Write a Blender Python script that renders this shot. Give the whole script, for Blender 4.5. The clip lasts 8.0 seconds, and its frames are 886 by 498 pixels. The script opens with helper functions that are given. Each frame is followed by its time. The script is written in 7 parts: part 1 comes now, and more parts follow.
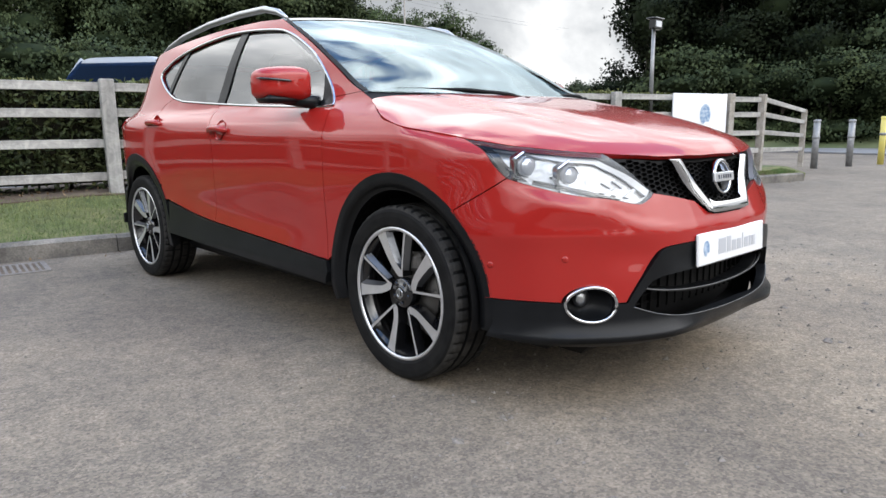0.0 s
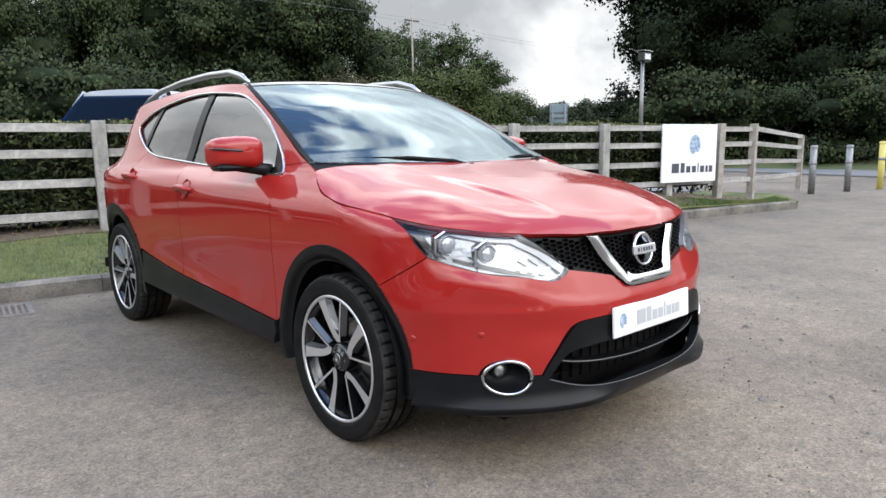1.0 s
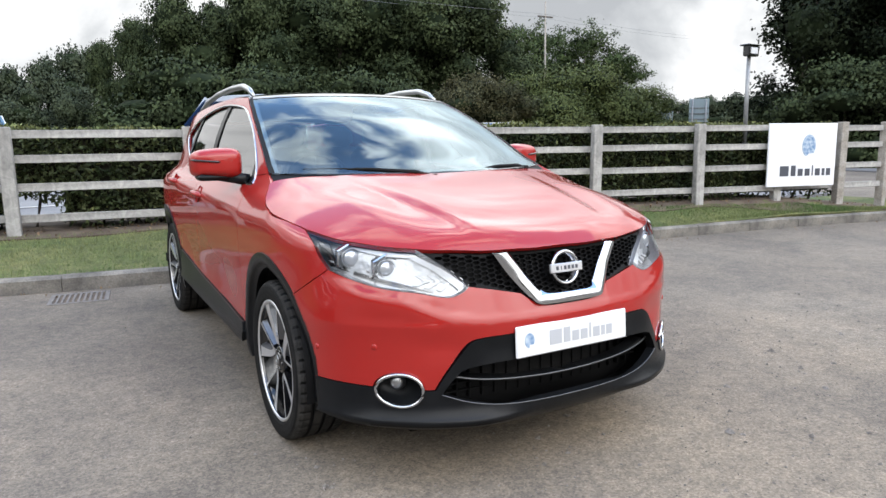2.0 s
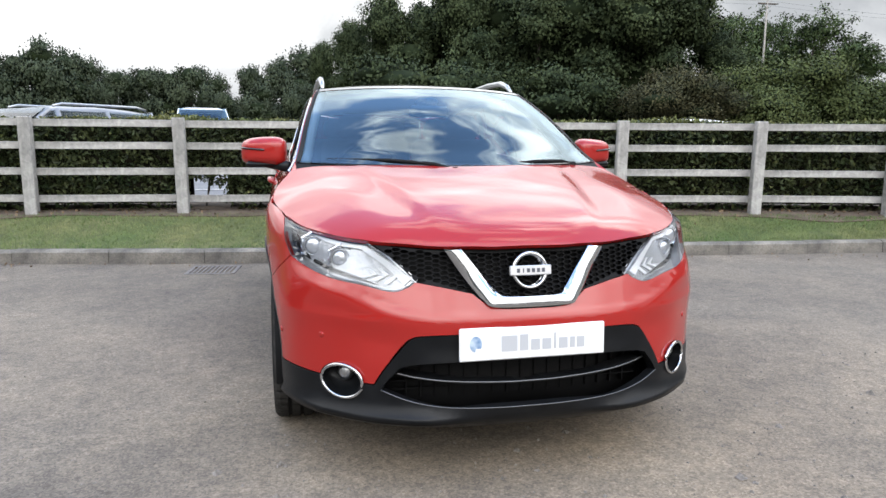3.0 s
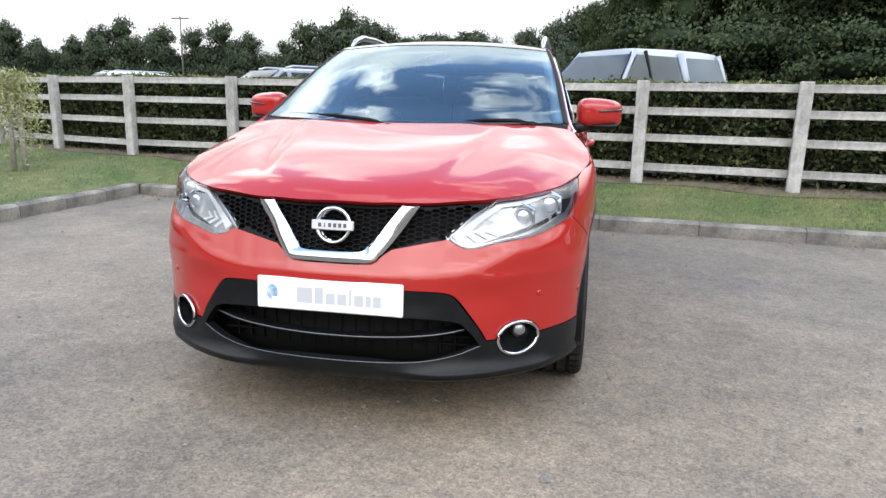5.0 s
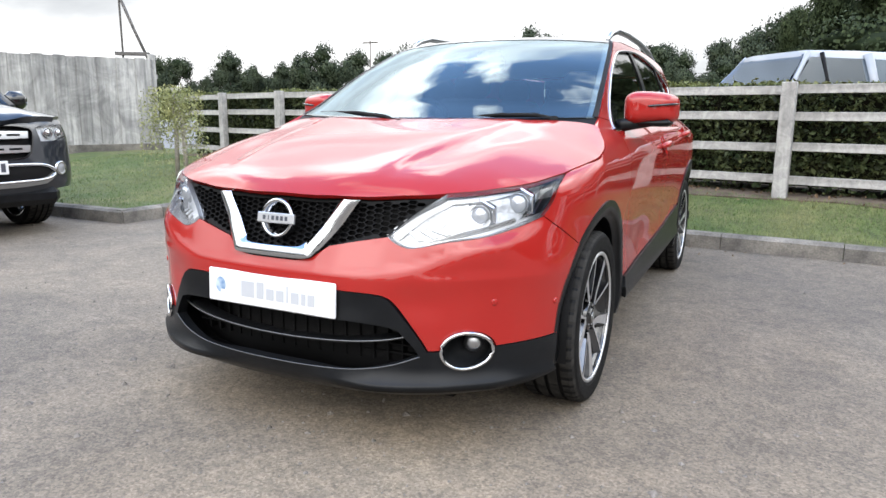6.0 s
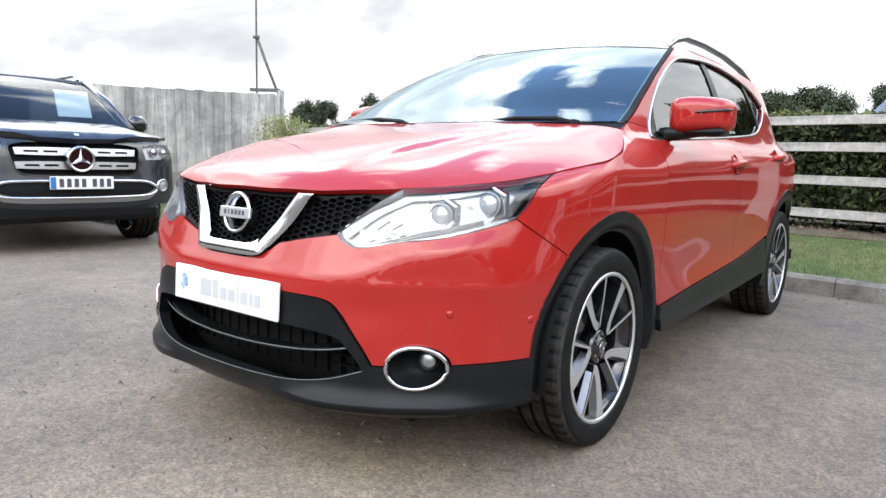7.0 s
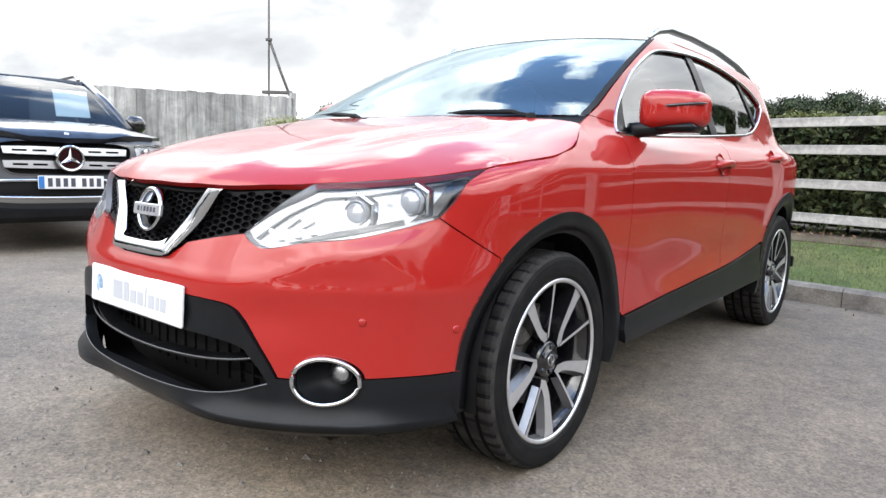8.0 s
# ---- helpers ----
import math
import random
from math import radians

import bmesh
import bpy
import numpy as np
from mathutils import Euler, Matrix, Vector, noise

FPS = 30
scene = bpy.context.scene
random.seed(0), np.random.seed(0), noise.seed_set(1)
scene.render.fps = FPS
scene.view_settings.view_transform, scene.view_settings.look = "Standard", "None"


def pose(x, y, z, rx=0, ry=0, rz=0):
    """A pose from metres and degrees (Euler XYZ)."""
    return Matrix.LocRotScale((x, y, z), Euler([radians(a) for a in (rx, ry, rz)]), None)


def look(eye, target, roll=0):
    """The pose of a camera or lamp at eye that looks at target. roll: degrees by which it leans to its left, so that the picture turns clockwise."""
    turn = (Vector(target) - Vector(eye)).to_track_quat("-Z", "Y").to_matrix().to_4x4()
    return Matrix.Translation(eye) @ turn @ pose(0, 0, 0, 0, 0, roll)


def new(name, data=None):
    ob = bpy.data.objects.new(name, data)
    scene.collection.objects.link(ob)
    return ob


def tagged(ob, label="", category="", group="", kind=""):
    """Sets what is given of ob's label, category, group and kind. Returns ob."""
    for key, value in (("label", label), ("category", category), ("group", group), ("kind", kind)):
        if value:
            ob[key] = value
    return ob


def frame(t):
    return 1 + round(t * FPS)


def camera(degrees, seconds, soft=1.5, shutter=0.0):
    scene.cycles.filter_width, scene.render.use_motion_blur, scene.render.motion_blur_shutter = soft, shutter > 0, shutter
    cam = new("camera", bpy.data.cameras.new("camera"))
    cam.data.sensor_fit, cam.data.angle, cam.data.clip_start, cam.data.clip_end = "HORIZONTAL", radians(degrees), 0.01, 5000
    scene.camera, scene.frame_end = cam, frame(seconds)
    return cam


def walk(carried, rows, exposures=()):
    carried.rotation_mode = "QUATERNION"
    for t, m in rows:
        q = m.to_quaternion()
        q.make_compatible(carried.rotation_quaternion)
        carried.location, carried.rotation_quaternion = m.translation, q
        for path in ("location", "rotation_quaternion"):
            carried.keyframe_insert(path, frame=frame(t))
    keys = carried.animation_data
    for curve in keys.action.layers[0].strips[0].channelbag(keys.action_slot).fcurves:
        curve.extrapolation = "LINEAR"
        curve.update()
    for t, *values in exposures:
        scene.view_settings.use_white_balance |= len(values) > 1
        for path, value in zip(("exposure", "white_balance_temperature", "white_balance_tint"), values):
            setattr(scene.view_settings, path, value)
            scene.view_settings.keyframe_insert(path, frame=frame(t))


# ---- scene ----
cam = camera(66.6, 8.0)
PATH = [
    (0, (-2.426, -1.944, 0.944), (-1.093, -0.495, 0.595), -0.6),
    (0.5, (-2.396, -1.963, 1.065), (-1.058, -0.507, 0.762), -0.4),
    (1, (-2.265, -2.213, 1.162), (-0.951, -0.736, 0.86), -0.7),
    (1.2, (-2.16, -2.345, 1.198), (-0.883, -0.836, 0.897), -0.9),
    (2.5, (-1.213, -2.869, 1.22), (-0.497, -1.028, 0.909), -0.3),
    (3, (-0.796, -2.97, 1.199), (-0.358, -1.044, 0.884), 0.3),
    (3.5, (-0.375, -3.045, 1.198), (-0.14, -1.086, 0.873), 0.7),
    (4, (0.054, -3.095, 1.208), (0.196, -1.131, 0.858), 0.8),
    (4.5, (0.416, -3.036, 1.198), (0.376, -1.077, 0.795), 0.7),
    (5, (0.781, -2.982, 1.185), (0.428, -1.06, 0.758), 1.2),
    (5.2, (0.93, -2.95, 1.136), (0.439, -1.054, 0.73), 1.0),
    (6.3, (1.582, -2.405, 1.078), (0.622, -0.689, 0.711), 0.8),
    (6.5, (1.649, -2.34, 1.051), (0.619, -0.658, 0.721), 1.2),
    (7, (1.765, -2.082, 0.951), (0.565, -0.505, 0.681), 1.6),
    (7.5, (1.83, -1.856, 0.925), (0.577, -0.319, 0.663), 1.8),
    (8, (1.872, -1.775, 0.928), (0.617, -0.24, 0.67), 1.9),
]
walk(cam, [(t, look(e, g, r)) for t, e, g, r in PATH], [(0, 0.14), (1.2, 0.18), (2.5, 0.23), (4.5, 0.32), (6.5, 0.46), (8, 0.49)])

# ---- world, sun and exposure ----
scene.view_settings.exposure = 0.0
world = bpy.data.worlds.new("overcast_sky")
scene.world = world
world.use_nodes = True
wn, wl = world.node_tree.nodes, world.node_tree.links
wn.clear()
sky = wn.new("ShaderNodeTexSky")
sky.sky_type, sky.sun_disc, sky.sun_elevation, sky.sun_rotation = 'NISHITA', False, radians(35), radians(167)
sky.ozone_density, sky.dust_density = 1.6, 0.5
coord = wn.new("ShaderNodeTexCoord")
stretch = wn.new("ShaderNodeMapping")
stretch.inputs["Scale"].default_value = (1.0, 1.0, 1.9)
stretch.inputs["Location"].default_value = (1.7, 0.6, 0.3)


def sky_noise(scale, detail, rough, twist):
    t = wn.new("ShaderNodeTexNoise")
    t.inputs["Scale"].default_value, t.inputs["Detail"].default_value, t.inputs["Roughness"].default_value, t.inputs["Distortion"].default_value = scale, detail, rough, twist
    wl.new(stretch.outputs["Vector"], t.inputs["Vector"])
    return t


def sky_ramp(source, stops):
    r = wn.new("ShaderNodeValToRGB")
    while len(r.color_ramp.elements) < len(stops):
        r.color_ramp.elements.new(0.5)
    for e, (at, c) in zip(r.color_ramp.elements, stops):
        e.position, e.color = at, (*c, 1)
    wl.new(source, r.inputs["Fac"])
    return r


wl.new(coord.outputs["Generated"], stretch.inputs["Vector"])
# cloud tone, cloud cover (thin overhead, closed near the horizon), clear sky behind
tone = sky_ramp(sky_noise(2.6, 9.0, 0.55, 0.5).outputs["Fac"], ((0.36, (0.33, 0.345, 0.365)), (0.46, (0.46, 0.475, 0.49)), (0.53, (0.62, 0.63, 0.64)), (0.60, (0.80, 0.805, 0.81))))
cover = wn.new("ShaderNodeMath")
cover.operation = 'ADD'
lift = wn.new("ShaderNodeSeparateXYZ")
wl.new(coord.outputs["Generated"], lift.inputs[0])
low = wn.new("ShaderNodeMapRange")
low.inputs["From Min"].default_value, low.inputs["From Max"].default_value = 0.42, 0.80
low.inputs["To Min"].default_value, low.inputs["To Max"].default_value = 0.32, -0.09
wl.new(lift.outputs["Z"], low.inputs["Value"])
wl.new(low.outputs["Result"], cover.inputs[0])
wl.new(sky_noise(2.3, 8.0, 0.56, 0.7).outputs["Fac"], cover.inputs[1])
cover_ramp = sky_ramp(cover.outputs["Value"], ((0.46, (0.0, 0.0, 0.0)), (0.58, (1.0, 1.0, 1.0))))
mix = wn.new("ShaderNodeMix")
mix.data_type = 'RGBA'
sky_gain = wn.new("ShaderNodeVectorMath")
sky_gain.operation = 'SCALE'
sky_gain.inputs["Scale"].default_value = 0.66
cloud_gain = wn.new("ShaderNodeVectorMath")
cloud_gain.operation = 'SCALE'
background = wn.new("ShaderNodeBackground")
background.inputs["Strength"].default_value = 1.0
out = wn.new("ShaderNodeOutputWorld")
wl.new(sky.outputs["Color"], sky_gain.inputs[0])
high = wn.new("ShaderNodeMapRange")
high.inputs["From Min"].default_value, high.inputs["From Max"].default_value = 0.23, 0.64
high.inputs["To Min"].default_value, high.inputs["To Max"].default_value = 1.42, 7.0
wl.new(lift.outputs["Z"], high.inputs["Value"])
wl.new(high.outputs["Result"], cloud_gain.inputs["Scale"])
wl.new(tone.outputs["Color"], cloud_gain.inputs[0])
wl.new(cover_ramp.outputs["Color"], mix.inputs["Factor"])
wl.new(sky_gain.outputs["Vector"], mix.inputs["A"])
wl.new(cloud_gain.outputs["Vector"], mix.inputs["B"])
wl.new(mix.outputs["Result"], background.inputs["Color"])
wl.new(background.outputs["Background"], out.inputs["Surface"])

sun = new("sun", bpy.data.lights.new("sun", 'SUN'))
sun.data.energy, sun.data.angle, sun.data.color = 1.5, radians(80), (1.0, 0.96, 0.91)
sun.matrix_world = look((2.8, -12, 8.6), (0, 0, 0))


# ---- materials ----
def material(name, base, rough=0.5, metal=0.0, coat=0.0, second=None, scale=6.0, bump=0.0, bump_scale=80.0, fine=None, spread=(0.35, 0.65), coords="Object", island=0.0, distort=0.0, stretch=None):
    """A surface with two colours mingled at one scale, fine grain and relief at another."""
    m = bpy.data.materials.new(name)
    m.use_nodes = True
    n, l = m.node_tree.nodes, m.node_tree.links
    p = n["Principled BSDF"]
    p.inputs["Roughness"].default_value, p.inputs["Metallic"].default_value = rough, metal
    p.inputs["Coat Weight"].default_value, p.inputs["Coat Roughness"].default_value = coat, 0.03
    p.inputs["Base Color"].default_value = (*base, 1)
    tc = n.new("ShaderNodeTexCoord")
    if stretch:
        mp0 = n.new("ShaderNodeMapping")
        mp0.inputs["Scale"].default_value = stretch
        l.new(tc.outputs[coords], mp0.inputs["Vector"])
        tc, coords = mp0, "Vector"
    colour = None
    if second:
        tex = n.new("ShaderNodeTexNoise")
        tex.inputs["Scale"].default_value, tex.inputs["Detail"].default_value, tex.inputs["Distortion"].default_value = scale, 6.0, distort
        r = n.new("ShaderNodeValToRGB")
        r.color_ramp.elements[0].position, r.color_ramp.elements[0].color = spread[0], (*base, 1)
        r.color_ramp.elements[1].position, r.color_ramp.elements[1].color = spread[1], (*second, 1)
        l.new(tc.outputs[coords], tex.inputs["Vector"])
        l.new(tex.outputs["Fac"], r.inputs["Fac"])
        colour = r.outputs["Color"]
    if fine:
        tex = n.new("ShaderNodeTexNoise")
        tex.inputs["Scale"].default_value, tex.inputs["Detail"].default_value = fine[0], 3.0
        mp = n.new("ShaderNodeMapRange")
        mp.inputs["From Min"].default_value, mp.inputs["From Max"].default_value = 0.3, 0.7
        mp.inputs["To Min"].default_value, mp.inputs["To Max"].default_value = fine[1], fine[2]
        mul = n.new("ShaderNodeVectorMath")
        mul.operation = 'SCALE'
        l.new(tc.outputs[coords], tex.inputs["Vector"])
        l.new(tex.outputs["Fac"], mp.inputs["Value"])
        if colour:
            l.new(colour, mul.inputs[0])
        else:
            mul.inputs[0].default_value = base
        l.new(mp.outputs["Result"], mul.inputs["Scale"])
        colour = mul.outputs["Vector"]
    if island:
        geo = n.new("ShaderNodeNewGeometry") if island > 0 else n.new("ShaderNodeObjectInfo")
        mp = n.new("ShaderNodeMapRange")
        mp.inputs["To Min"].default_value, mp.inputs["To Max"].default_value = 1 - abs(island), 1 + abs(island)
        mul = n.new("ShaderNodeVectorMath")
        mul.operation = 'SCALE'
        l.new(geo.outputs["Random Per Island" if island > 0 else "Random"], mp.inputs["Value"])
        if colour:
            l.new(colour, mul.inputs[0])
        else:
            mul.inputs[0].default_value = base
        l.new(mp.outputs["Result"], mul.inputs["Scale"])
        colour = mul.outputs["Vector"]
    if colour:
        l.new(colour, p.inputs["Base Color"])
    if bump:
        tex = n.new("ShaderNodeTexNoise")
        tex.inputs["Scale"].default_value, tex.inputs["Detail"].default_value = bump_scale, 4.0
        b = n.new("ShaderNodeBump")
        b.inputs["Strength"].default_value, b.inputs["Distance"].default_value = bump, 0.01
        l.new(tc.outputs[coords], tex.inputs["Vector"])
        l.new(tex.outputs["Fac"], b.inputs["Height"])
        l.new(b.outputs["Normal"], p.inputs["Normal"])
    return m


def glass(name, tint, ior=1.5, sheen=(1, 1, 1)):
    """A thin pane: it lets light through in its tint and mirrors in its sheen colour."""
    m = bpy.data.materials.new(name)
    m.use_nodes = True
    n, l = m.node_tree.nodes, m.node_tree.links
    n.clear()
    o, mx = n.new("ShaderNodeOutputMaterial"), n.new("ShaderNodeMixShader")
    tr, gl, fr = n.new("ShaderNodeBsdfTransparent"), n.new("ShaderNodeBsdfGlossy"), n.new("ShaderNodeFresnel")
    tr.inputs["Color"].default_value = (*tint, 1)
    gl.inputs["Color"].default_value = (*sheen, 1)
    gl.inputs["Roughness"].default_value = 0.0
    fr.inputs["IOR"].default_value = ior
    l.new(fr.outputs["Fac"], mx.inputs["Fac"])
    l.new(tr.outputs["BSDF"], mx.inputs[1])
    l.new(gl.outputs["BSDF"], mx.inputs[2])
    l.new(mx.outputs["Shader"], o.inputs["Surface"])
    return m


RED = material("red_car_paint", (0.292, 0.0118, 0.0092), 0.45, 0.0, 0.92, second=(0.306, 0.0134, 0.0102), scale=3)
RED.node_tree.nodes["Principled BSDF"].inputs["Specular IOR Level"].default_value = 0.08
RED.node_tree.nodes["Principled BSDF"].inputs["Coat IOR"].default_value = 1.52
RED.node_tree.nodes["Principled BSDF"].inputs["Coat Roughness"].default_value = 0.02
NAVY = material("blue_black_car_paint", (0.007, 0.010, 0.017), 0.3, 0.15, 1.0)
SILVER = material("silver_car_paint", (0.20, 0.21, 0.23), 0.3, 0.5, 1.0)
SUVPAINT = material("pale_silver_blue_car_paint", (0.30, 0.32, 0.345), 0.5, 0.1, 0.15)
DARKCAR = material("silver_grey_car_paint", (0.24, 0.25, 0.27), 0.35, 0.3, 0.3)
WHITECAR = material("white_car_paint", (0.82, 0.83, 0.84), 0.35, 0.0, 0.2)
CLAD = material("black_textured_plastic", (0.0055, 0.006, 0.0068), 0.31, 0, 0, bump=0.08, bump_scale=700, second=(0.009, 0.0095, 0.0105), scale=9)
for m_ in (CLAD,):
    m_.node_tree.nodes["Principled BSDF"].inputs["Specular IOR Level"].default_value = 0.17
BLACK = material("matt_black_plastic", (0.003, 0.003, 0.0034), 0.65)
BLACK.node_tree.nodes["Principled BSDF"].inputs["Specular IOR Level"].default_value = 0.2
GLOSSBLACK = material("gloss_black_plastic", (0.008, 0.008, 0.009), 0.12, 0, 0.6)
CHROME = material("chrome", (0.56, 0.57, 0.59), 0.05, 1.0)
SATIN = material("satin_silver_metal", (0.42, 0.43, 0.44), 0.30, 1.0)
TRIM = material("dull_satin_trim", (0.115, 0.118, 0.122), 0.36, 1.0)
MACHINED = material("machined_alloy", (0.70, 0.70, 0.71), 0.34, 0.80, second=(0.62, 0.62, 0.63), scale=20)
RUBBER = material("tyre_rubber", (0.0065, 0.0065, 0.0068), 0.66, second=(0.013, 0.0127, 0.0123), scale=14, bump=0.15, bump_scale=300)
TREAD = material("dusty_tyre_tread", (0.020, 0.0195, 0.019), 0.85, second=(0.040, 0.038, 0.035), scale=18, bump=0.2, bump_scale=300)
for m_ in (RUBBER, TREAD):
    m_.node_tree.nodes["Principled BSDF"].inputs["Specular IOR Level"].default_value = 0.09
DISC = material("brake_disc_steel", (0.13, 0.125, 0.12), 0.45, 0.9)
PLATE = material("white_plate_acrylic", (0.74, 0.74, 0.74), 0.22, 0, 0.4)
GREYINK = material("grey_print", (0.42, 0.43, 0.45), 0.4)
DARKINK = material("dark_print", (0.06, 0.065, 0.08), 0.4)
BLUEINK = material("blue_print", (0.10, 0.20, 0.36), 0.4, second=(0.46, 0.54, 0.62), scale=30)
BLUEBAND = material("blue_band", (0.03, 0.16, 0.42), 0.4)
LAMPBOX = material("lamp_reflector", (0.44, 0.45, 0.465), 0.26, 0.5, bump=0.6, bump_scale=22)
LAMPWHITE = material("lamp_light_guide", (0.62, 0.63, 0.645), 0.25, 0, 0.5)
FACET = material("faceted_lamp_chrome", (0.72, 0.73, 0.75), 0.10, 1.0)
SPOKEDARK = material("satin_grey_spoke_facet", (0.16, 0.165, 0.175), 0.3, 0.8)
LENS = glass("clear_lamp_lens", (0.96, 0.97, 0.98), 1.4)
BULB = material("projector_lens", (0.62, 0.64, 0.67), 0.08, 0.6, 1.0)
# bluish sheens below put the blue of a mirrored sky into the glass
SCREEN = glass("windscreen_glass", (0.66, 0.80, 0.86), 1.92, (0.78, 0.92, 0.97))
PICKGLASS = glass("pickup_windscreen_glass", (0.60, 0.68, 0.72), 1.30)
SUVGLASS = glass("tinted_estate_glass", (0.50, 0.56, 0.62), 1.75, (0.84, 0.92, 1.0))
QUARTERGLASS = glass("dark_quarter_glass", (0.40, 0.46, 0.52), 2.1, (0.74, 0.87, 1.0))
WINDGLASS = glass("sky_blue_windscreen", (0.17, 0.23, 0.31), 1.34, (0.50, 0.60, 0.74))
SIDEGLASS = glass("side_window_glass", (0.84, 0.88, 0.88), 2.6)
DARKGLASS = glass("privacy_glass", (0.26, 0.29, 0.31), 2.5)
FABRIC = material("dark_seat_fabric", (0.055, 0.058, 0.063), 0.85, bump=0.2, bump_scale=500)
PALETRIM = material("pale_headlining", (0.55, 0.55, 0.54), 0.8)
REDLENS = material("red_lamp_lens", (0.35, 0.008, 0.008), 0.1, 0, 0.8)
MIRRORGLASS = material("mirror_glass", (0.8, 0.82, 0.84), 0.02, 1.0)

ASPHALT = material("worn_asphalt", (0.131, 0.114, 0.097), 0.93, second=(0.187, 0.163, 0.135), scale=0.55, fine=(110, 0.84, 1.16), bump=0.30, bump_scale=190, spread=(0.34, 0.66), distort=0.8)


def add_aggregate(m, scale, low, high):
    """Pale and dark chips set in the binder, over the colour that the surface has."""
    n, l = m.node_tree.nodes, m.node_tree.links
    p = n["Principled BSDF"]
    old = p.inputs["Base Color"].links[0].from_socket
    tc = n.new("ShaderNodeTexCoord")
    vo = n.new("ShaderNodeTexVoronoi")
    vo.inputs["Scale"].default_value = scale
    grey = n.new("ShaderNodeSeparateColor")
    mp = n.new("ShaderNodeMapRange")
    mp.inputs["To Min"].default_value, mp.inputs["To Max"].default_value = low, high
    mul = n.new("ShaderNodeVectorMath")
    mul.operation = 'SCALE'
    l.new(tc.outputs["Object"], vo.inputs["Vector"])
    l.new(vo.outputs["Color"], grey.inputs["Color"])
    l.new(grey.outputs["Red"], mp.inputs["Value"])
    l.new(old, mul.inputs[0])
    l.new(mp.outputs["Result"], mul.inputs["Scale"])
    l.new(mul.outputs["Vector"], p.inputs["Base Color"])


add_aggregate(ASPHALT, 118, 0.72, 1.30)
add_aggregate(ASPHALT, 52, 0.92, 1.08)


def add_mottle(m, scale, low, high, tint, twist=0.6):
    """Worn and dusty patches: a broken noise that scales the colour and warms the pale parts."""
    n, l = m.node_tree.nodes, m.node_tree.links
    p = n["Principled BSDF"]
    old = p.inputs["Base Color"].links[0].from_socket
    tc, tex, mp = n.new("ShaderNodeTexCoord"), n.new("ShaderNodeTexNoise"), n.new("ShaderNodeValToRGB")
    tex.inputs["Scale"].default_value, tex.inputs["Detail"].default_value, tex.inputs["Roughness"].default_value, tex.inputs["Distortion"].default_value = scale, 7.0, 0.66, twist
    mp.color_ramp.elements[0].position, mp.color_ramp.elements[1].position = 0.34, 0.66
    mp.color_ramp.elements[0].color, mp.color_ramp.elements[1].color = (low, low, low, 1), (high * tint[0], high * tint[1], high * tint[2], 1)
    mul = n.new("ShaderNodeVectorMath")
    mul.operation = 'MULTIPLY'
    l.new(tc.outputs["Object"], tex.inputs["Vector"])
    l.new(tex.outputs["Fac"], mp.inputs["Fac"])
    l.new(old, mul.inputs[0])
    l.new(mp.outputs["Color"], mul.inputs[1])
    l.new(mul.outputs["Vector"], p.inputs["Base Color"])


add_mottle(ASPHALT, 0.7, 0.84, 1.10, (1.03, 1.0, 0.95))
add_mottle(ASPHALT, 3.2, 0.84, 1.12, (1.0, 0.985, 0.955))
add_mottle(ASPHALT, 14, 0.82, 1.13, (1.0, 0.99, 0.97))
add_mottle(ASPHALT, 34, 0.90, 1.07, (1.0, 0.99, 0.98))


def add_dust_and_lift(m, centre, reach, gain):
    """A pale sandy patch with a ragged edge, lying about one place. It also paints in brightness."""
    n, l = m.node_tree.nodes, m.node_tree.links
    p = n["Principled BSDF"]
    old = p.inputs["Base Color"].links[0].from_socket
    tc, far_, tex = n.new("ShaderNodeTexCoord"), n.new("ShaderNodeVectorMath"), n.new("ShaderNodeTexNoise")
    far_.operation = 'DISTANCE'
    far_.inputs[1].default_value = (*centre, 0)
    tex.inputs["Scale"].default_value, tex.inputs["Detail"].default_value = 1.6, 6.0
    add, mp, mix_, mul = n.new("ShaderNodeMath"), n.new("ShaderNodeMapRange"), n.new("ShaderNodeMix"), n.new("ShaderNodeVectorMath")
    add.operation, mul.operation, mix_.data_type = 'MULTIPLY_ADD', 'MULTIPLY', 'RGBA'
    add.inputs[1].default_value = reach * 1.1
    mp.interpolation_type = 'SMOOTHSTEP'
    mp.inputs["From Min"].default_value, mp.inputs["From Max"].default_value = reach * .75, reach * 1.75
    mp.inputs["To Min"].default_value, mp.inputs["To Max"].default_value = 1.0, 0.0
    mix_.inputs["A"].default_value, mix_.inputs["B"].default_value = (1, 1, 1, 1), (*gain, 1)
    l.new(tc.outputs["Object"], far_.inputs[0])
    l.new(tc.outputs["Object"], tex.inputs["Vector"])
    l.new(tex.outputs["Fac"], add.inputs[0])
    l.new(far_.outputs["Value"], add.inputs[2])
    l.new(add.outputs["Value"], mp.inputs["Value"])
    l.new(mp.outputs["Result"], mix_.inputs["Factor"])
    l.new(old, mul.inputs[0])
    l.new(mix_.outputs["Result"], mul.inputs[1])
    l.new(mul.outputs["Vector"], p.inputs["Base Color"])


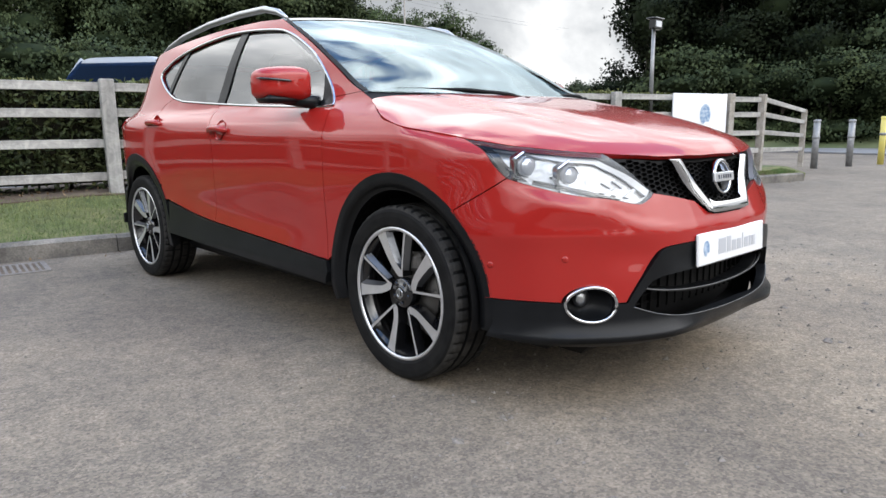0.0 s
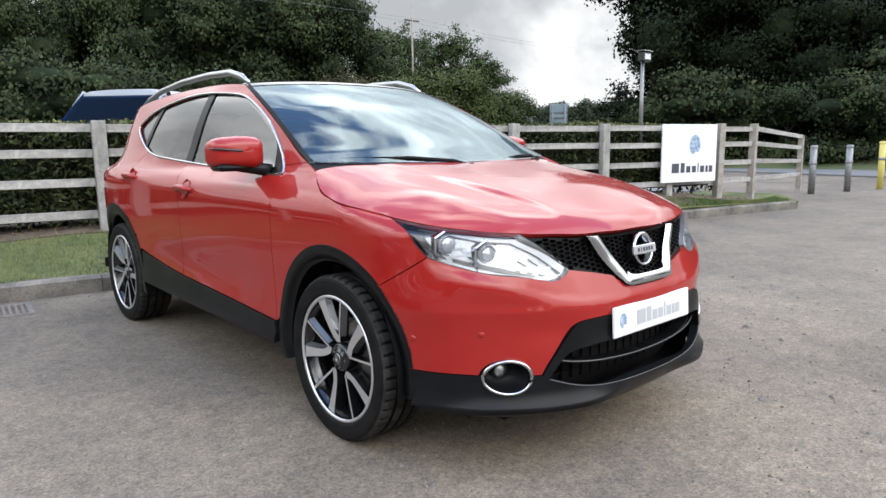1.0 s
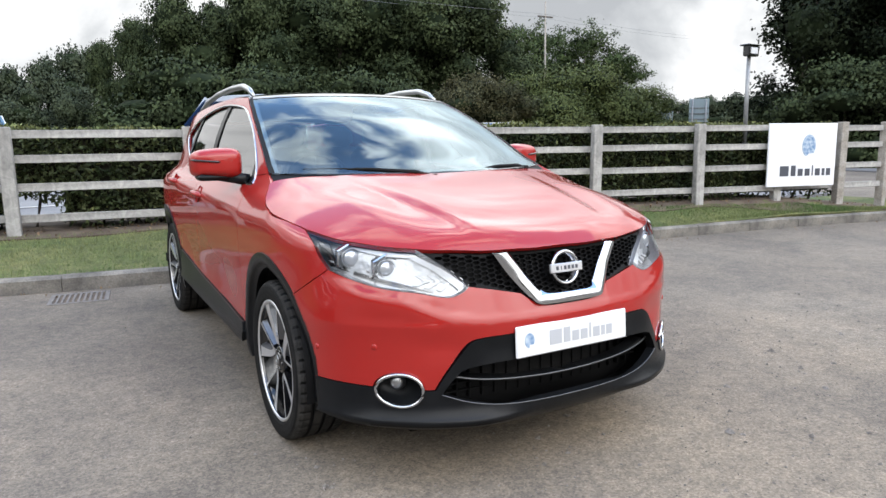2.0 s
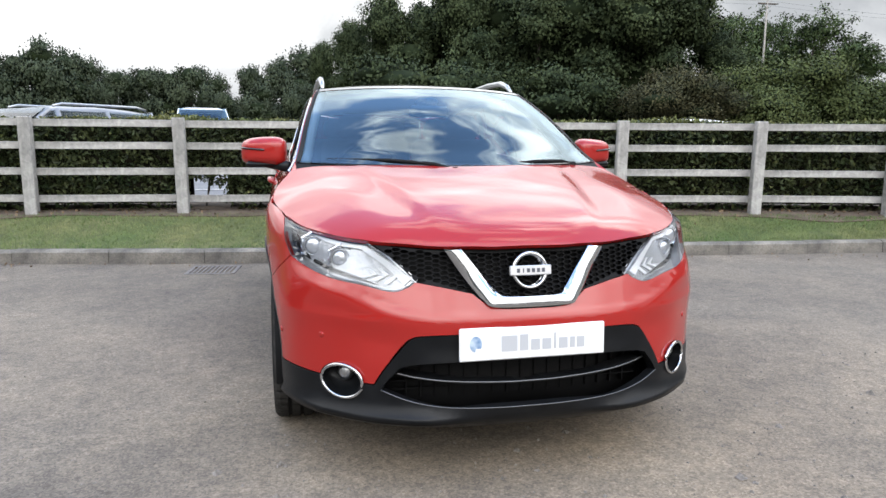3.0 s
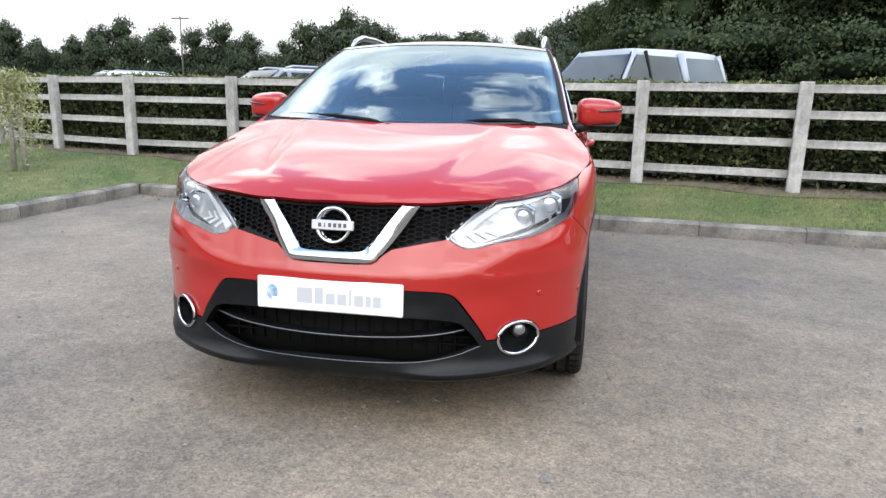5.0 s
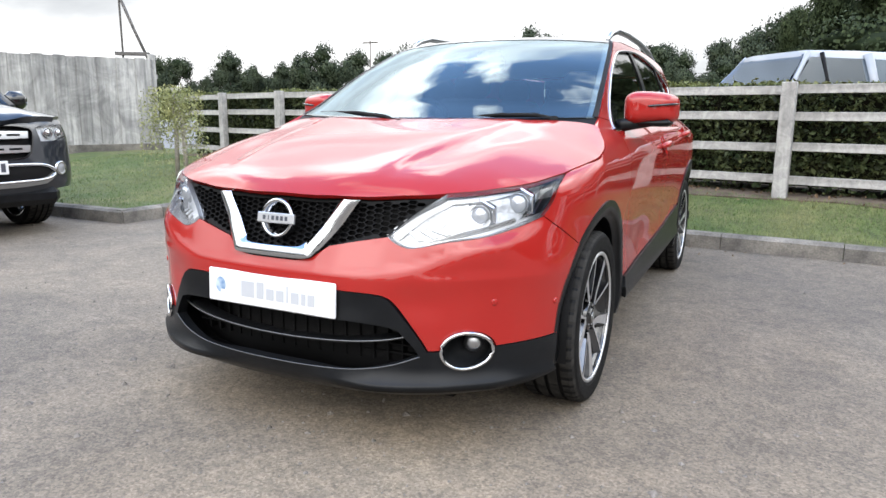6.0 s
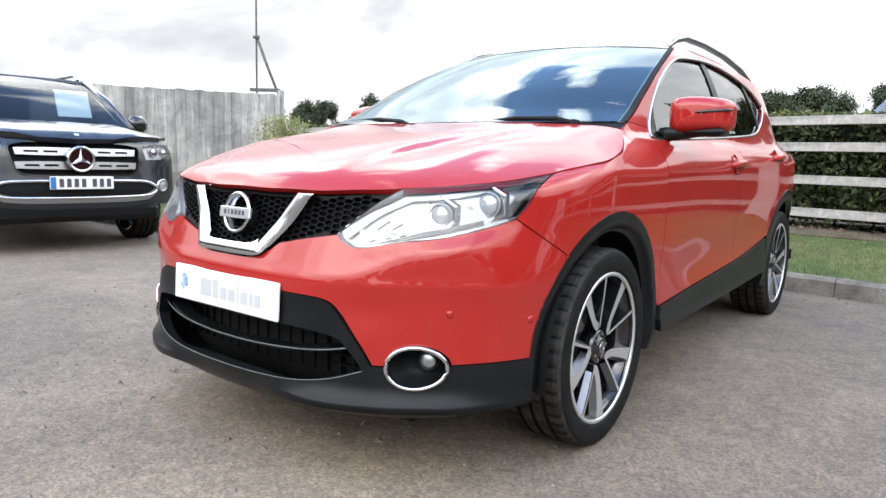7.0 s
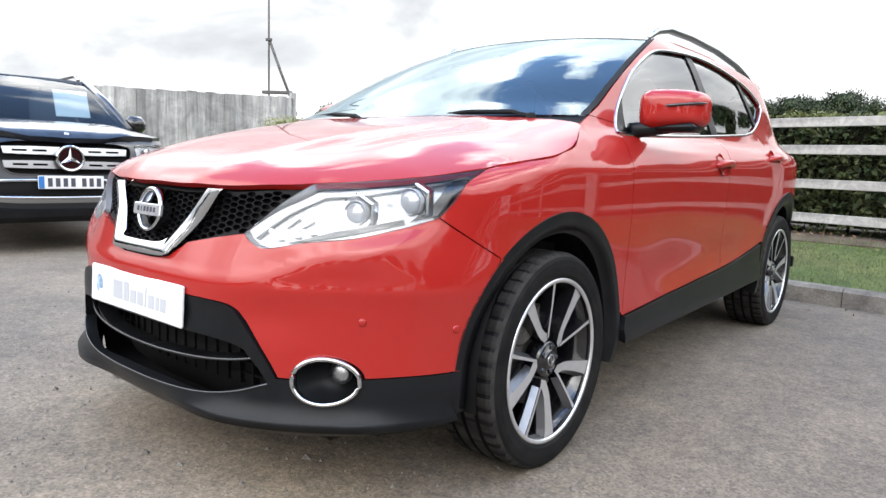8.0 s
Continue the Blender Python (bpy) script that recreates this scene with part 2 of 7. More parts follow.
# tan dust by the nose, widened to paint ground near the car brighter
add_dust_and_lift(ASPHALT, (.9, -.5), 2.3, (1.17, 1.13, 1.07))
ROADTAR = material("road_asphalt", (0.14, 0.14, 0.145), 0.9, second=(0.19, 0.19, 0.19), scale=0.8, fine=(60, 0.8, 1.2))
STONE = material("loose_stone", (0.11, 0.097, 0.083), 0.95, second=(0.23, 0.205, 0.178), scale=60)
KERB = material("concrete_kerb", (0.105, 0.097, 0.086), 0.93, second=(0.205, 0.190, 0.168), scale=5, fine=(70, 0.75, 1.2), bump=0.5, bump_scale=90, island=-0.10)
EARTH = material("bare_earth", (0.075, 0.052, 0.038), 0.95, second=(0.13, 0.10, 0.07), scale=5, bump=0.6, bump_scale=40)
TURF = material("turf", (0.062, 0.096, 0.028), 0.95, second=(0.126, 0.134, 0.054), scale=1.6, fine=(60, 0.6, 1.3), bump=0.7, bump_scale=60)
GRASS = material("grass_blades", (0.074, 0.134, 0.034), 0.8, second=(0.172, 0.190, 0.074), scale=1.3, island=0.35)
FIELD = material("far_field", (0.07, 0.10, 0.035), 0.95, second=(0.12, 0.13, 0.06), scale=0.15)
RAILWOOD = material("weathered_white_paint", (0.27, 0.262, 0.248), 0.85, second=(0.45, 0.44, 0.42), scale=7, fine=(40, 0.90, 1.07), bump=0.2, bump_scale=60, island=-0.08, stretch=(0.12, 1, 1))
RAILPOST = material("weathered_white_post", (0.29, 0.282, 0.268), 0.85, second=(0.44, 0.43, 0.41), scale=7, fine=(40, 0.88, 1.08), bump=0.2, bump_scale=60, island=-0.08, stretch=(1, 1, 0.12))
POSTWOOD = material("bare_weathered_timber", (0.24, 0.215, 0.18), 0.9, second=(0.36, 0.335, 0.30), scale=8, fine=(50, 0.75, 1.15), bump=0.4, bump_scale=60)
PANELWOOD = material("grey_silvered_board", (0.245, 0.24, 0.232), 0.92, second=(0.43, 0.42, 0.40), scale=3.5, fine=(30, 0.75, 1.15), bump=0.4, bump_scale=50, island=-0.19, stretch=(1, 1, 0.08))
HEDGELEAF = material("hedge_leaf", (0.022, 0.034, 0.014), 0.42, second=(0.070, 0.083, 0.036), scale=4.5, island=0.65)
HEDGETIP = material("young_hedge_leaf", (0.075, 0.096, 0.032), 0.5, second=(0.135, 0.140, 0.055), scale=3, island=0.4)
# near-black so that the shade inside the hedge is in the colour
HEDGEDARK = material("hedge_inside_shade", (0.008, 0.010, 0.006), 0.95, second=(0.02, 0.018, 0.012), scale=8)
LEAFDARK = material("dark_tree_leaf", (0.0215, 0.0325, 0.0150), 0.7, second=(0.0610, 0.0800, 0.0345), scale=0.45, island=0.22)
# paler and greyer than near leaves: distance haze mixed into the colour
LEAFFAR = material("hazy_far_tree_leaf", (0.0346, 0.0464, 0.0292), 0.7, second=(0.0691, 0.0864, 0.0497), scale=0.3, island=0.2)
# darker copy of the tree leaf: the wood's deep shade is in its colour
LEAFDEEP = material("shade_darkened_tree_leaf", (0.0057, 0.0103, 0.0046), 0.75, second=(0.0144, 0.0207, 0.0086), scale=0.5, island=0.25)
LEAFMID = material("tree_leaf", (0.0315, 0.0500, 0.0185), 0.6, second=(0.0780, 0.1080, 0.0400), scale=0.5, island=0.25)
LEAFFRESH = material("fresh_bush_leaf", (0.0560, 0.0740, 0.0255), 0.6, second=(0.0930, 0.1130, 0.0400), scale=0.6, island=0.25)
LEAFBROWN = material("brown_green_bush_leaf", (0.0340, 0.0400, 0.0200), 0.7, second=(0.0800, 0.0720, 0.0350), scale=0.5, island=0.25)
LEAFYELLOW = material("yellow_green_leaf", (0.16, 0.18, 0.060), 0.6, second=(0.29, 0.29, 0.12), scale=4, island=0.35)
# for the lumps inside crowns; the inner shade is put into this colour
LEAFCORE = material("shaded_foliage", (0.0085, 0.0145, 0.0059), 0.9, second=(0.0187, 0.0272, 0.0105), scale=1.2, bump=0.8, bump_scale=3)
for m_ in (LEAFFAR, LEAFDARK, LEAFDEEP, LEAFMID, LEAFFRESH, LEAFBROWN, LEAFCORE, HEDGEDARK, HEDGELEAF, HEDGETIP):
    m_.node_tree.nodes["Principled BSDF"].inputs["Specular IOR Level"].default_value = 0.12
add_mottle(PANELWOOD, 2.2, 0.66, 1.28, (1.0, 0.995, 0.98), 1.4)
add_mottle(RAILWOOD, 9, 0.55, 1.12, (1.0, 0.99, 0.96), 1.2)
add_mottle(RAILPOST, 9, 0.62, 1.10, (1.0, 0.99, 0.96), 1.2)
add_mottle(KERB, 4, 0.62, 1.12, (1.0, 0.98, 0.94))
add_mottle(TURF, 7, 0.70, 1.25, (1.10, 1.0, 0.9))
DRYLEAF = material("dry_fallen_leaf", (0.11, 0.066, 0.036), 0.85, second=(0.20, 0.140, 0.080), scale=9, island=0.4)
BARK = material("bark", (0.06, 0.048, 0.038), 0.95, second=(0.11, 0.095, 0.08), scale=5, bump=0.6, bump_scale=30)
STEEL = material("galvanised_steel", (0.20, 0.205, 0.21), 0.5, 0.6, second=(0.27, 0.275, 0.28), scale=12)
YELLOW = material("yellow_paint", (0.60, 0.52, 0.12), 0.5, second=(0.52, 0.45, 0.14), scale=8)
GRATE = material("worn_grate_iron", (0.13, 0.12, 0.11), 0.8, 0.2, second=(0.22, 0.20, 0.18), scale=25)
IRON = material("cast_iron", (0.085, 0.08, 0.075), 0.75, 0.3, second=(0.14, 0.13, 0.12), scale=20)
SIGNWHITE = material("white_sign_board", (0.78, 0.79, 0.80), 0.45, second=(0.72, 0.73, 0.75), scale=3)
SIGNGREY = material("grey_sign_back", (0.27, 0.33, 0.36), 0.5)
PAPER = material("white_paper", (0.75, 0.80, 0.80), 0.7)
WHITELINE = material("white_line_paint", (0.62, 0.62, 0.60), 0.8, second=(0.45, 0.44, 0.43), scale=12)


# ---- building tools ----
from mathutils.geometry import delaunay_2d_cdt


def mesh(name, verts, faces, mats, normals=None, index=None, smooth=True):
    me = bpy.data.meshes.new(name)
    me.from_pydata([tuple(map(float, v)) for v in verts], [], [tuple(map(int, f)) for f in faces])
    for m in (mats if isinstance(mats, (list, tuple)) else [mats]):
        me.materials.append(m)
    if index is not None:
        me.polygons.foreach_set("material_index", np.asarray(index, np.int32))
    me.polygons.foreach_set("use_smooth", np.full(len(me.polygons), smooth))
    me.update()
    if normals is not None:
        me.normals_split_custom_set_from_vertices([tuple(map(float, v)) for v in normals])
    return me


def part(name, me, parent, label=""):
    ob = new(name, me)
    ob.parent = parent
    return tagged(ob, label)


def thing(name, label, category, m=None, group="", kind=""):
    ob = new(name)
    if m is not None:
        ob.matrix_basis = m
    return tagged(ob, label, category, group, kind)


class Build:
    """Gathers simple solids into one mesh."""

    def __init__(self):
        self.v, self.f, self.i = [], [], []

    def add(self, verts, faces, mat=0, m=None):
        k = len(self.v)
        self.v += [tuple(m @ Vector(v)) if m is not None else tuple(v) for v in verts]
        self.f += [tuple(a + k for a in f) for f in faces]
        self.i += [mat] * len(faces)
        return self

    def box(self, c, s, b=0.004, mat=0, m=None):
        """A box with chamfered edges."""
        b = min(b, min(s) * 0.45)
        verts, key = [], {}
        for sx in (-1, 1):
            for sy_ in (-1, 1):
                for sz in (-1, 1):
                    for ax in range(3):
                        p = [sx * s[0] / 2, sy_ * s[1] / 2, sz * s[2] / 2]
                        for o in range(3):
                            if o != ax:
                                p[o] -= math.copysign(b, p[o])
                        key[(sx, sy_, sz, ax)] = len(verts)
                        verts.append((c[0] + p[0], c[1] + p[1], c[2] + p[2]))
        faces = []
        for ax in range(3):
            o1, o2 = [o for o in range(3) if o != ax]
            for sg in (-1, 1):
                q = []
                for a, bb in ((-1, -1), (1, -1), (1, 1), (-1, 1)):
                    sgn = [0, 0, 0]
                    sgn[ax], sgn[o1], sgn[o2] = sg, a, bb
                    q.append(key[(*sgn, ax)])
                flip = (sg > 0) == (ax == 1)
                faces.append(q[::-1] if flip else q)
        for ax in range(3):
            o1, o2 = [o for o in range(3) if o != ax]
            for a in (-1, 1):
                for bb in (-1, 1):
                    q = []
                    for sg, face in ((-1, o1), (1, o1), (1, o2), (-1, o2)):
                        sgn = [0, 0, 0]
                        sgn[ax], sgn[o1], sgn[o2] = sg, a, bb
                        q.append(key[(*sgn, face)])
                    n_out = [0, 0, 0]
                    n_out[o1], n_out[o2] = a, bb
                    e1 = Vector(verts[q[1]]) - Vector(verts[q[0]])
                    e2 = Vector(verts[q[3]]) - Vector(verts[q[0]])
                    faces.append(q if e1.cross(e2).dot(Vector(n_out)) > 0 else q[::-1])
        for sx in (-1, 1):
            for sy_ in (-1, 1):
                for sz in (-1, 1):
                    q = [key[(sx, sy_, sz, ax)] for ax in range(3)]
                    faces.append(q if sx * sy_ * sz > 0 else q[::-1])
        return self.add(verts, faces, mat, m)

    def tube(self, pts, r, n=10, mat=0, caps=True, m=None):
        """A round bar along points; r may be a list."""
        pts = [Vector(p) for p in pts]
        rs = r if isinstance(r, (list, tuple)) else [r] * len(pts)
        verts, faces = [], []
        for k, p in enumerate(pts):
            d = (pts[min(k + 1, len(pts) - 1)] - pts[max(k - 1, 0)]).normalized()
            a = d.cross(Vector((0, 0, 1)) if abs(d.z) < 0.95 else Vector((1, 0, 0))).normalized()
            b = d.cross(a)
            verts += [p + (a * math.cos(t) + b * math.sin(t)) * rs[k] for t in (2 * math.pi * j / n for j in range(n))]
        for k in range(len(pts) - 1):
            for j in range(n):
                a, b = k * n + j, k * n + (j + 1) % n
                faces.append((a, b, b + n, a + n))
        if caps:
            faces += [tuple(range(n))[::-1], tuple(range((len(pts) - 1) * n, len(pts) * n))]
        return self.add(verts, faces, mat, m)

    def lathe(self, prof, n=48, mat=0, m=None, close=False):
        """A profile of (radius, height) turned about z. mat may be a list, one for each strip."""
        verts = [(r * math.cos(2 * math.pi * j / n), r * math.sin(2 * math.pi * j / n), h) for r, h in prof for j in range(n)]
        k = len(prof)
        for a in range(k if close else k - 1):
            faces = []
            for j in range(n):
                p, q = a * n + j, a * n + (j + 1) % n
                p2, q2 = ((a + 1) % k) * n + j, ((a + 1) % k) * n + (j + 1) % n
                faces.append((p, q, q2, p2))
            if a == 0:
                base = len(self.v)
                self.v += [tuple(m @ Vector(v)) if m is not None else v for v in verts]
            self.f += [tuple(x + base for x in f) for f in faces]
            self.i += [mat[a] if isinstance(mat, list) else mat] * n
        return self

    def prism(self, poly, z0, z1, mat=0, side=None, m=None):
        """A polygon in x, y raised from z0 to z1."""
        n = len(poly)
        verts = [(x, y, z0) for x, y in poly] + [(x, y, z1) for x, y in poly]
        self.add(verts, [tuple(range(n))[::-1], tuple(range(n, 2 * n))] + [(j, (j + 1) % n, (j + 1) % n + n, j + n) for j in range(n)], mat, m)
        if side is not None:
            self.i[-n:] = [side] * n
        return self

    def mesh(self, name, mats, smooth=False):
        return mesh(name, self.v, self.f, mats, index=self.i, smooth=smooth)


def curve_pts(pts, n=8):
    """Points along a smooth line through the given ones; two points give a straight line."""
    pts = [np.array(p, float) for p in pts]
    if len(pts) == 2:
        return [pts[0] + (pts[1] - pts[0]) * t for t in np.linspace(0, 1, n, endpoint=False)]
    ext = [2 * pts[0] - pts[1]] + pts + [2 * pts[-1] - pts[-2]]
    res = []
    for k in range(1, len(ext) - 2):
        a, b, c, d = ext[k - 1:k + 3]
        for t in np.linspace(0, 1, n, endpoint=False):
            res.append(0.5 * (2 * b + (c - a) * t + (2 * a - 5 * b + 4 * c - d) * t * t + (3 * b - a - 3 * c + d) * t ** 3))
    return res


def outline(*runs):
    """A closed outline of several smooth runs that meet in corners."""
    res = []
    for r in runs:
        res += curve_pts(r)
    return res


def inside(pts, poly):
    x, y = pts[:, 0], pts[:, 1]
    res = np.zeros(len(pts), bool)
    j = len(poly) - 1
    for i in range(len(poly)):
        xi, yi, xj, yj = *poly[i], *poly[j]
        if yi != yj:
            res ^= ((yi > y) != (yj > y)) & (x < (xj - xi) * (y - yi) / (yj - yi) + xi)
        j = i
    return res


def resample(poly, step):
    poly = [np.array(p, float) for p in poly]
    res = []
    for a, b in zip(poly, poly[1:] + poly[:1]):
        d = np.linalg.norm(b - a)
        if d < 1e-6:
            continue
        k = max(1, int(math.ceil(d / step)))
        res += [a + (b - a) * t / k for t in range(k)]
    keep = [res[0]]
    for p in res[1:]:
        if np.linalg.norm(p - keep[-1]) > step * 0.15:
            keep.append(p)
    if np.linalg.norm(keep[-1] - keep[0]) < step * 0.15:
        keep.pop()
    return np.array(keep)


def shrink(poly, gap):
    a, b = np.roll(poly, 1, 0), np.roll(poly, -1, 0)
    d = b - a
    nrm = np.stack([-d[:, 1], d[:, 0]], 1) / np.maximum(np.linalg.norm(d, axis=1), 1e-9)[:, None]
    area = np.sum(poly[:, 0] * b[:, 1] - b[:, 0] * poly[:, 1])
    return poly + nrm * gap * (1 if area > 0 else -1)


def sheet(name, poly, surf, mats, holes=(), step=0.03, depth=0.012, gap=0.0015, lift=0.0, flip=False, grid=True, rim=None):
    """A pressed panel: the outline, drawn on a curved sheet, with its edges turned in by depth. surf maps (n, 2) to (n, 3)."""
    rings = [shrink(resample(poly, step), gap)] + [resample(h, step) for h in holes]
    pts = list(np.concatenate(rings))
    edges, k = [], 0
    for r in rings:
        edges += [(k + i, k + (i + 1) % len(r)) for i in range(len(r))]
        k += len(r)
    if grid:
        lo, hi = rings[0].min(0), rings[0].max(0)
        gx, gy = np.meshgrid(np.arange(lo[0] + step / 2, hi[0], step), np.arange(lo[1] + step / 2, hi[1], step))
        g = np.stack([gx.ravel(), gy.ravel()], 1)
        ok = inside(g, rings[0])
        for h in rings[1:]:
            ok &= ~inside(g, h)
        g = g[ok]
        if len(g):
            b = np.concatenate(rings)
            near = np.array([np.min(np.sum((b - p) ** 2, 1)) for p in g])
            pts += list(g[near > (0.5 * step) ** 2])
    v2, _, tri, _, _, _ = delaunay_2d_cdt([Vector(p) for p in pts], edges, [], 0, 1e-6)
    v2 = np.array([tuple(p) for p in v2])
    tri = np.array([t for t in tri])
    mid = v2[tri].mean(1)
    ok = inside(mid, rings[0])
    for h in rings[1:]:
        ok &= ~inside(mid, h)
    tri = tri[ok]
    e = 2e-3
    p3 = surf(v2)
    n3 = np.cross(surf(v2 + (e, 0)) - surf(v2 - (e, 0)), surf(v2 + (0, e)) - surf(v2 - (0, e)))
    n3 /= np.maximum(np.linalg.norm(n3, axis=1), 1e-12)[:, None]
    if flip:
        n3, tri = -n3, tri[:, ::-1]
    p3 = p3 + n3 * lift
    fn = np.cross(p3[tri[:, 1]] - p3[tri[:, 0]], p3[tri[:, 2]] - p3[tri[:, 0]])
    wrong = np.sum(fn * n3[tri[:, 0]], 1) < 0
    tri[wrong] = tri[wrong][:, ::-1]
    verts, norms, faces = list(p3), list(n3), [tuple(t) for t in tri]
    idx = [0] * len(faces)
    if depth:
        count = {}
        for t in faces:
            for a, b in ((t[0], t[1]), (t[1], t[2]), (t[2], t[0])):
                count[(a, b)] = 1
        for a, b in [k for k in count if (k[1], k[0]) not in count]:
            s = np.cross(p3[b] - p3[a], n3[a])
            s /= max(np.linalg.norm(s), 1e-12)
            k = len(verts)
            verts += [p3[a], p3[b], p3[b] - n3[b] * depth, p3[a] - n3[a] * depth]
            norms += [s] * 4
            faces.append((k, k + 3, k + 2, k + 1))
            idx.append(1 if rim is not None else 0)
    return mesh(name, verts, faces, mats, normals=norms, index=idx)


def patch(name, fn, nu, nv, mats, flip=False, thick=0.0):
    """A curved sheet over u, v in 0..1."""
    u, v = np.meshgrid(np.linspace(0, 1, nu), np.linspace(0, 1, nv))
    p = fn(u.ravel(), v.ravel())
    faces = [(j * nu + i, j * nu + i + 1, (j + 1) * nu + i + 1, (j + 1) * nu + i) for j in range(nv - 1) for i in range(nu - 1)]
    if flip:
        faces = [f[::-1] for f in faces]
    if thick:
        e = 1e-3
        nn = np.cross(fn(u.ravel() + e, v.ravel()) - fn(u.ravel() - e, v.ravel()), fn(u.ravel(), v.ravel() + e) - fn(u.ravel(), v.ravel() - e))
        nn /= np.linalg.norm(nn, axis=1)[:, None]
        k = len(p)
        p = np.concatenate([p, p - nn * thick * (-1 if flip else 1)])
        ring = [i for i in range(nu)] + [j * nu + nu - 1 for j in range(1, nv)] + [(nv - 1) * nu + i for i in range(nu - 2, -1, -1)] + [j * nu for j in range(nv - 2, 0, -1)]
        faces += [tuple(a + k for a in f[::-1]) for f in faces[:]]
        for a, b in zip(ring, ring[1:] + ring[:1]):
            q = (b, a, a + k, b + k)
            faces.append(q[::-1] if flip else q)
    return mesh(name, p, faces, mats)


# ---- curves of the crossover ----
def sp(xs, ys):
    """A smooth curve through points, without overshoot."""
    xs, ys = np.array(xs, float), np.array(ys, float)
    h = np.diff(xs)
    d = np.diff(ys) / h
    m = np.empty_like(ys)
    m[0], m[-1] = d[0], d[-1]
    for i in range(1, len(xs) - 1):
        m[i] = 0 if d[i - 1] * d[i] <= 0 else 2 * d[i - 1] * d[i] / (d[i - 1] + d[i])

    def f(x):
        x = np.clip(np.asarray(x, float), xs[0], xs[-1])
        i = np.clip(np.searchsorted(xs, x) - 1, 0, len(xs) - 2)
        t = (x - xs[i]) / h[i]
        return (1 + 2 * t) * (1 - t) ** 2 * ys[i] + t * (1 - t) ** 2 * h[i] * m[i] + t * t * (3 - 2 * t) * ys[i + 1] + t * t * (t - 1) * h[i] * m[i + 1]
    return f


def polar(r, a):
    return (r * math.cos(radians(a)), r * math.sin(radians(a)))


def bell(v, mid, wide):
    return np.exp(-((np.asarray(v, float) - mid) / wide) ** 2)


def ease(v, a, b):
    t = np.clip((np.asarray(v, float) - a) / (b - a), 0, 1)
    return t * t * (3 - 2 * t)


# the crossover's skin: half width by height, nose by height
SIDE_W = sp([.15, .24, .34, .50, .66, .80, .88, .922, .942, .97, 1.0, 1.03, 1.06, 1.13, 1.3, 1.45, 1.505, 1.56],
            [.84, .868, .884, .882, .888, .8935, .8938, .8925, .8860, .8705, .852, .824, .790, .757, .705, .642, .606, .55])
NOSE_D = sp([.15, .20, .26, .31, .40, .50, .585, .606, .622, .70, .76, .80, .838, .862, .907, .955, 1.0, 1.02],
            [.74, .80, .862, .875, .872, .872, .8695, .8675, .8595, .822, .795, .785, .775, .758, .593, .263, .12, .05])
TAIL_D = sp([.15, .35, .6, .9, 1.05, 1.15, 1.3, 1.45, 1.56], [.55, .70, .75, .74, .70, .62, .50, .40, .30])
POW, QS, TAIL_Y = 2.6, .8, 2.70
Q1 = QS * math.pi / 2


def half_width(y, z):
    zz = z - .03 * (np.clip(y, .2, 2.6) - .5) * bell(z, .95, .12)
    w = SIDE_W(zz) + .022 * bell(y, 1.9, .9) * ease(z, 1.04, 1.12)
    w = w + .007 * bell(y, 0, .5) * bell(z, .7, .22) + .012 * bell(y, 2.62, .55) * bell(z, .82, .24) - .022 * ease(y, 2.5, 3.2)
    return w - .014 * bell(z, .53, .13) * ease(y, .5, .9) * (1 - ease(y, 1.8, 2.2))


def skin(q, z):
    """The crossover's skin, by way along the side from the nose (q) and height: nose, side and tail in one sheet."""
    q, z = np.broadcast_arrays(np.asarray(q, float), np.asarray(z, float))
    s, a = np.sign(q), np.abs(q)
    th = np.clip(a / QS, 0, math.pi / 2)
    d, w0 = NOSE_D(z), half_width(0 * z, z)
    xf, yf = w0 * np.sin(th) ** (2 / POW), -d * np.cos(th) ** (2 / POW)
    # cheeks below the lamps stand proud of the middle
    push = .028 * ease(xf, .42, .66) * bell(z, .70, .08) * (1 - ease(xf, .80, .88))
    yf = yf - push
    # square lower corners in front of the wheels
    corner = .020 * bell(xf, .81, .09) * (1 - ease(z, .58, .74)) * np.clip(2.5 * np.cos(th), 0, 1)
    xf, yf = xf + .8 * corner, yf - .6 * corner
    y = a - Q1
    xs = half_width(y, z)
    t = np.clip((y - TAIL_Y) / TAIL_D(z), 0, 1)
    xs = xs * (1 - t ** 2.8) ** (1 / 2.8)
    ys = np.minimum(y, TAIL_Y + TAIL_D(z))
    front = a < Q1
    s = np.where(s == 0, 1, s)
    return np.stack([s * np.where(front, xf, xs), np.where(front, yf, ys), z], -1)


def fx(x, z):
    """Where the skin's front has this x and height."""
    u = min(1, abs(x) / float(half_width(0, z)))
    return (math.copysign(QS * math.asin(u ** (POW / 2)), x), z)


def sy(y, z):
    """Where the skin's side has this y and height."""
    if y >= 0:
        return (Q1 + y, z)
    return (QS * math.acos(min(1, -y / float(NOSE_D(z))) ** (POW / 2)), z)


# ---- ground, kerb line and verge ----
KERB_Y = sp([-4.4, -3.08, -1.35, .85, 2.6, 4.3, 7.2, 8.6, 10.6], [4.42, 4.18, 3.86, 3.62, 3.50, 3.33, 3.03, 2.80, 2.36])
FENCE_Y = sp([-8.4, -6.85, -5.25, -3.63, -2.0, -.3, 1.4, 3.03, 4.63, 6.14, 7.6, 9.43], [6.75, 6.2, 5.68, 5.52, 5.38, 5.16, 4.84, 4.49, 4.16, 3.74, 3.38, 2.95])
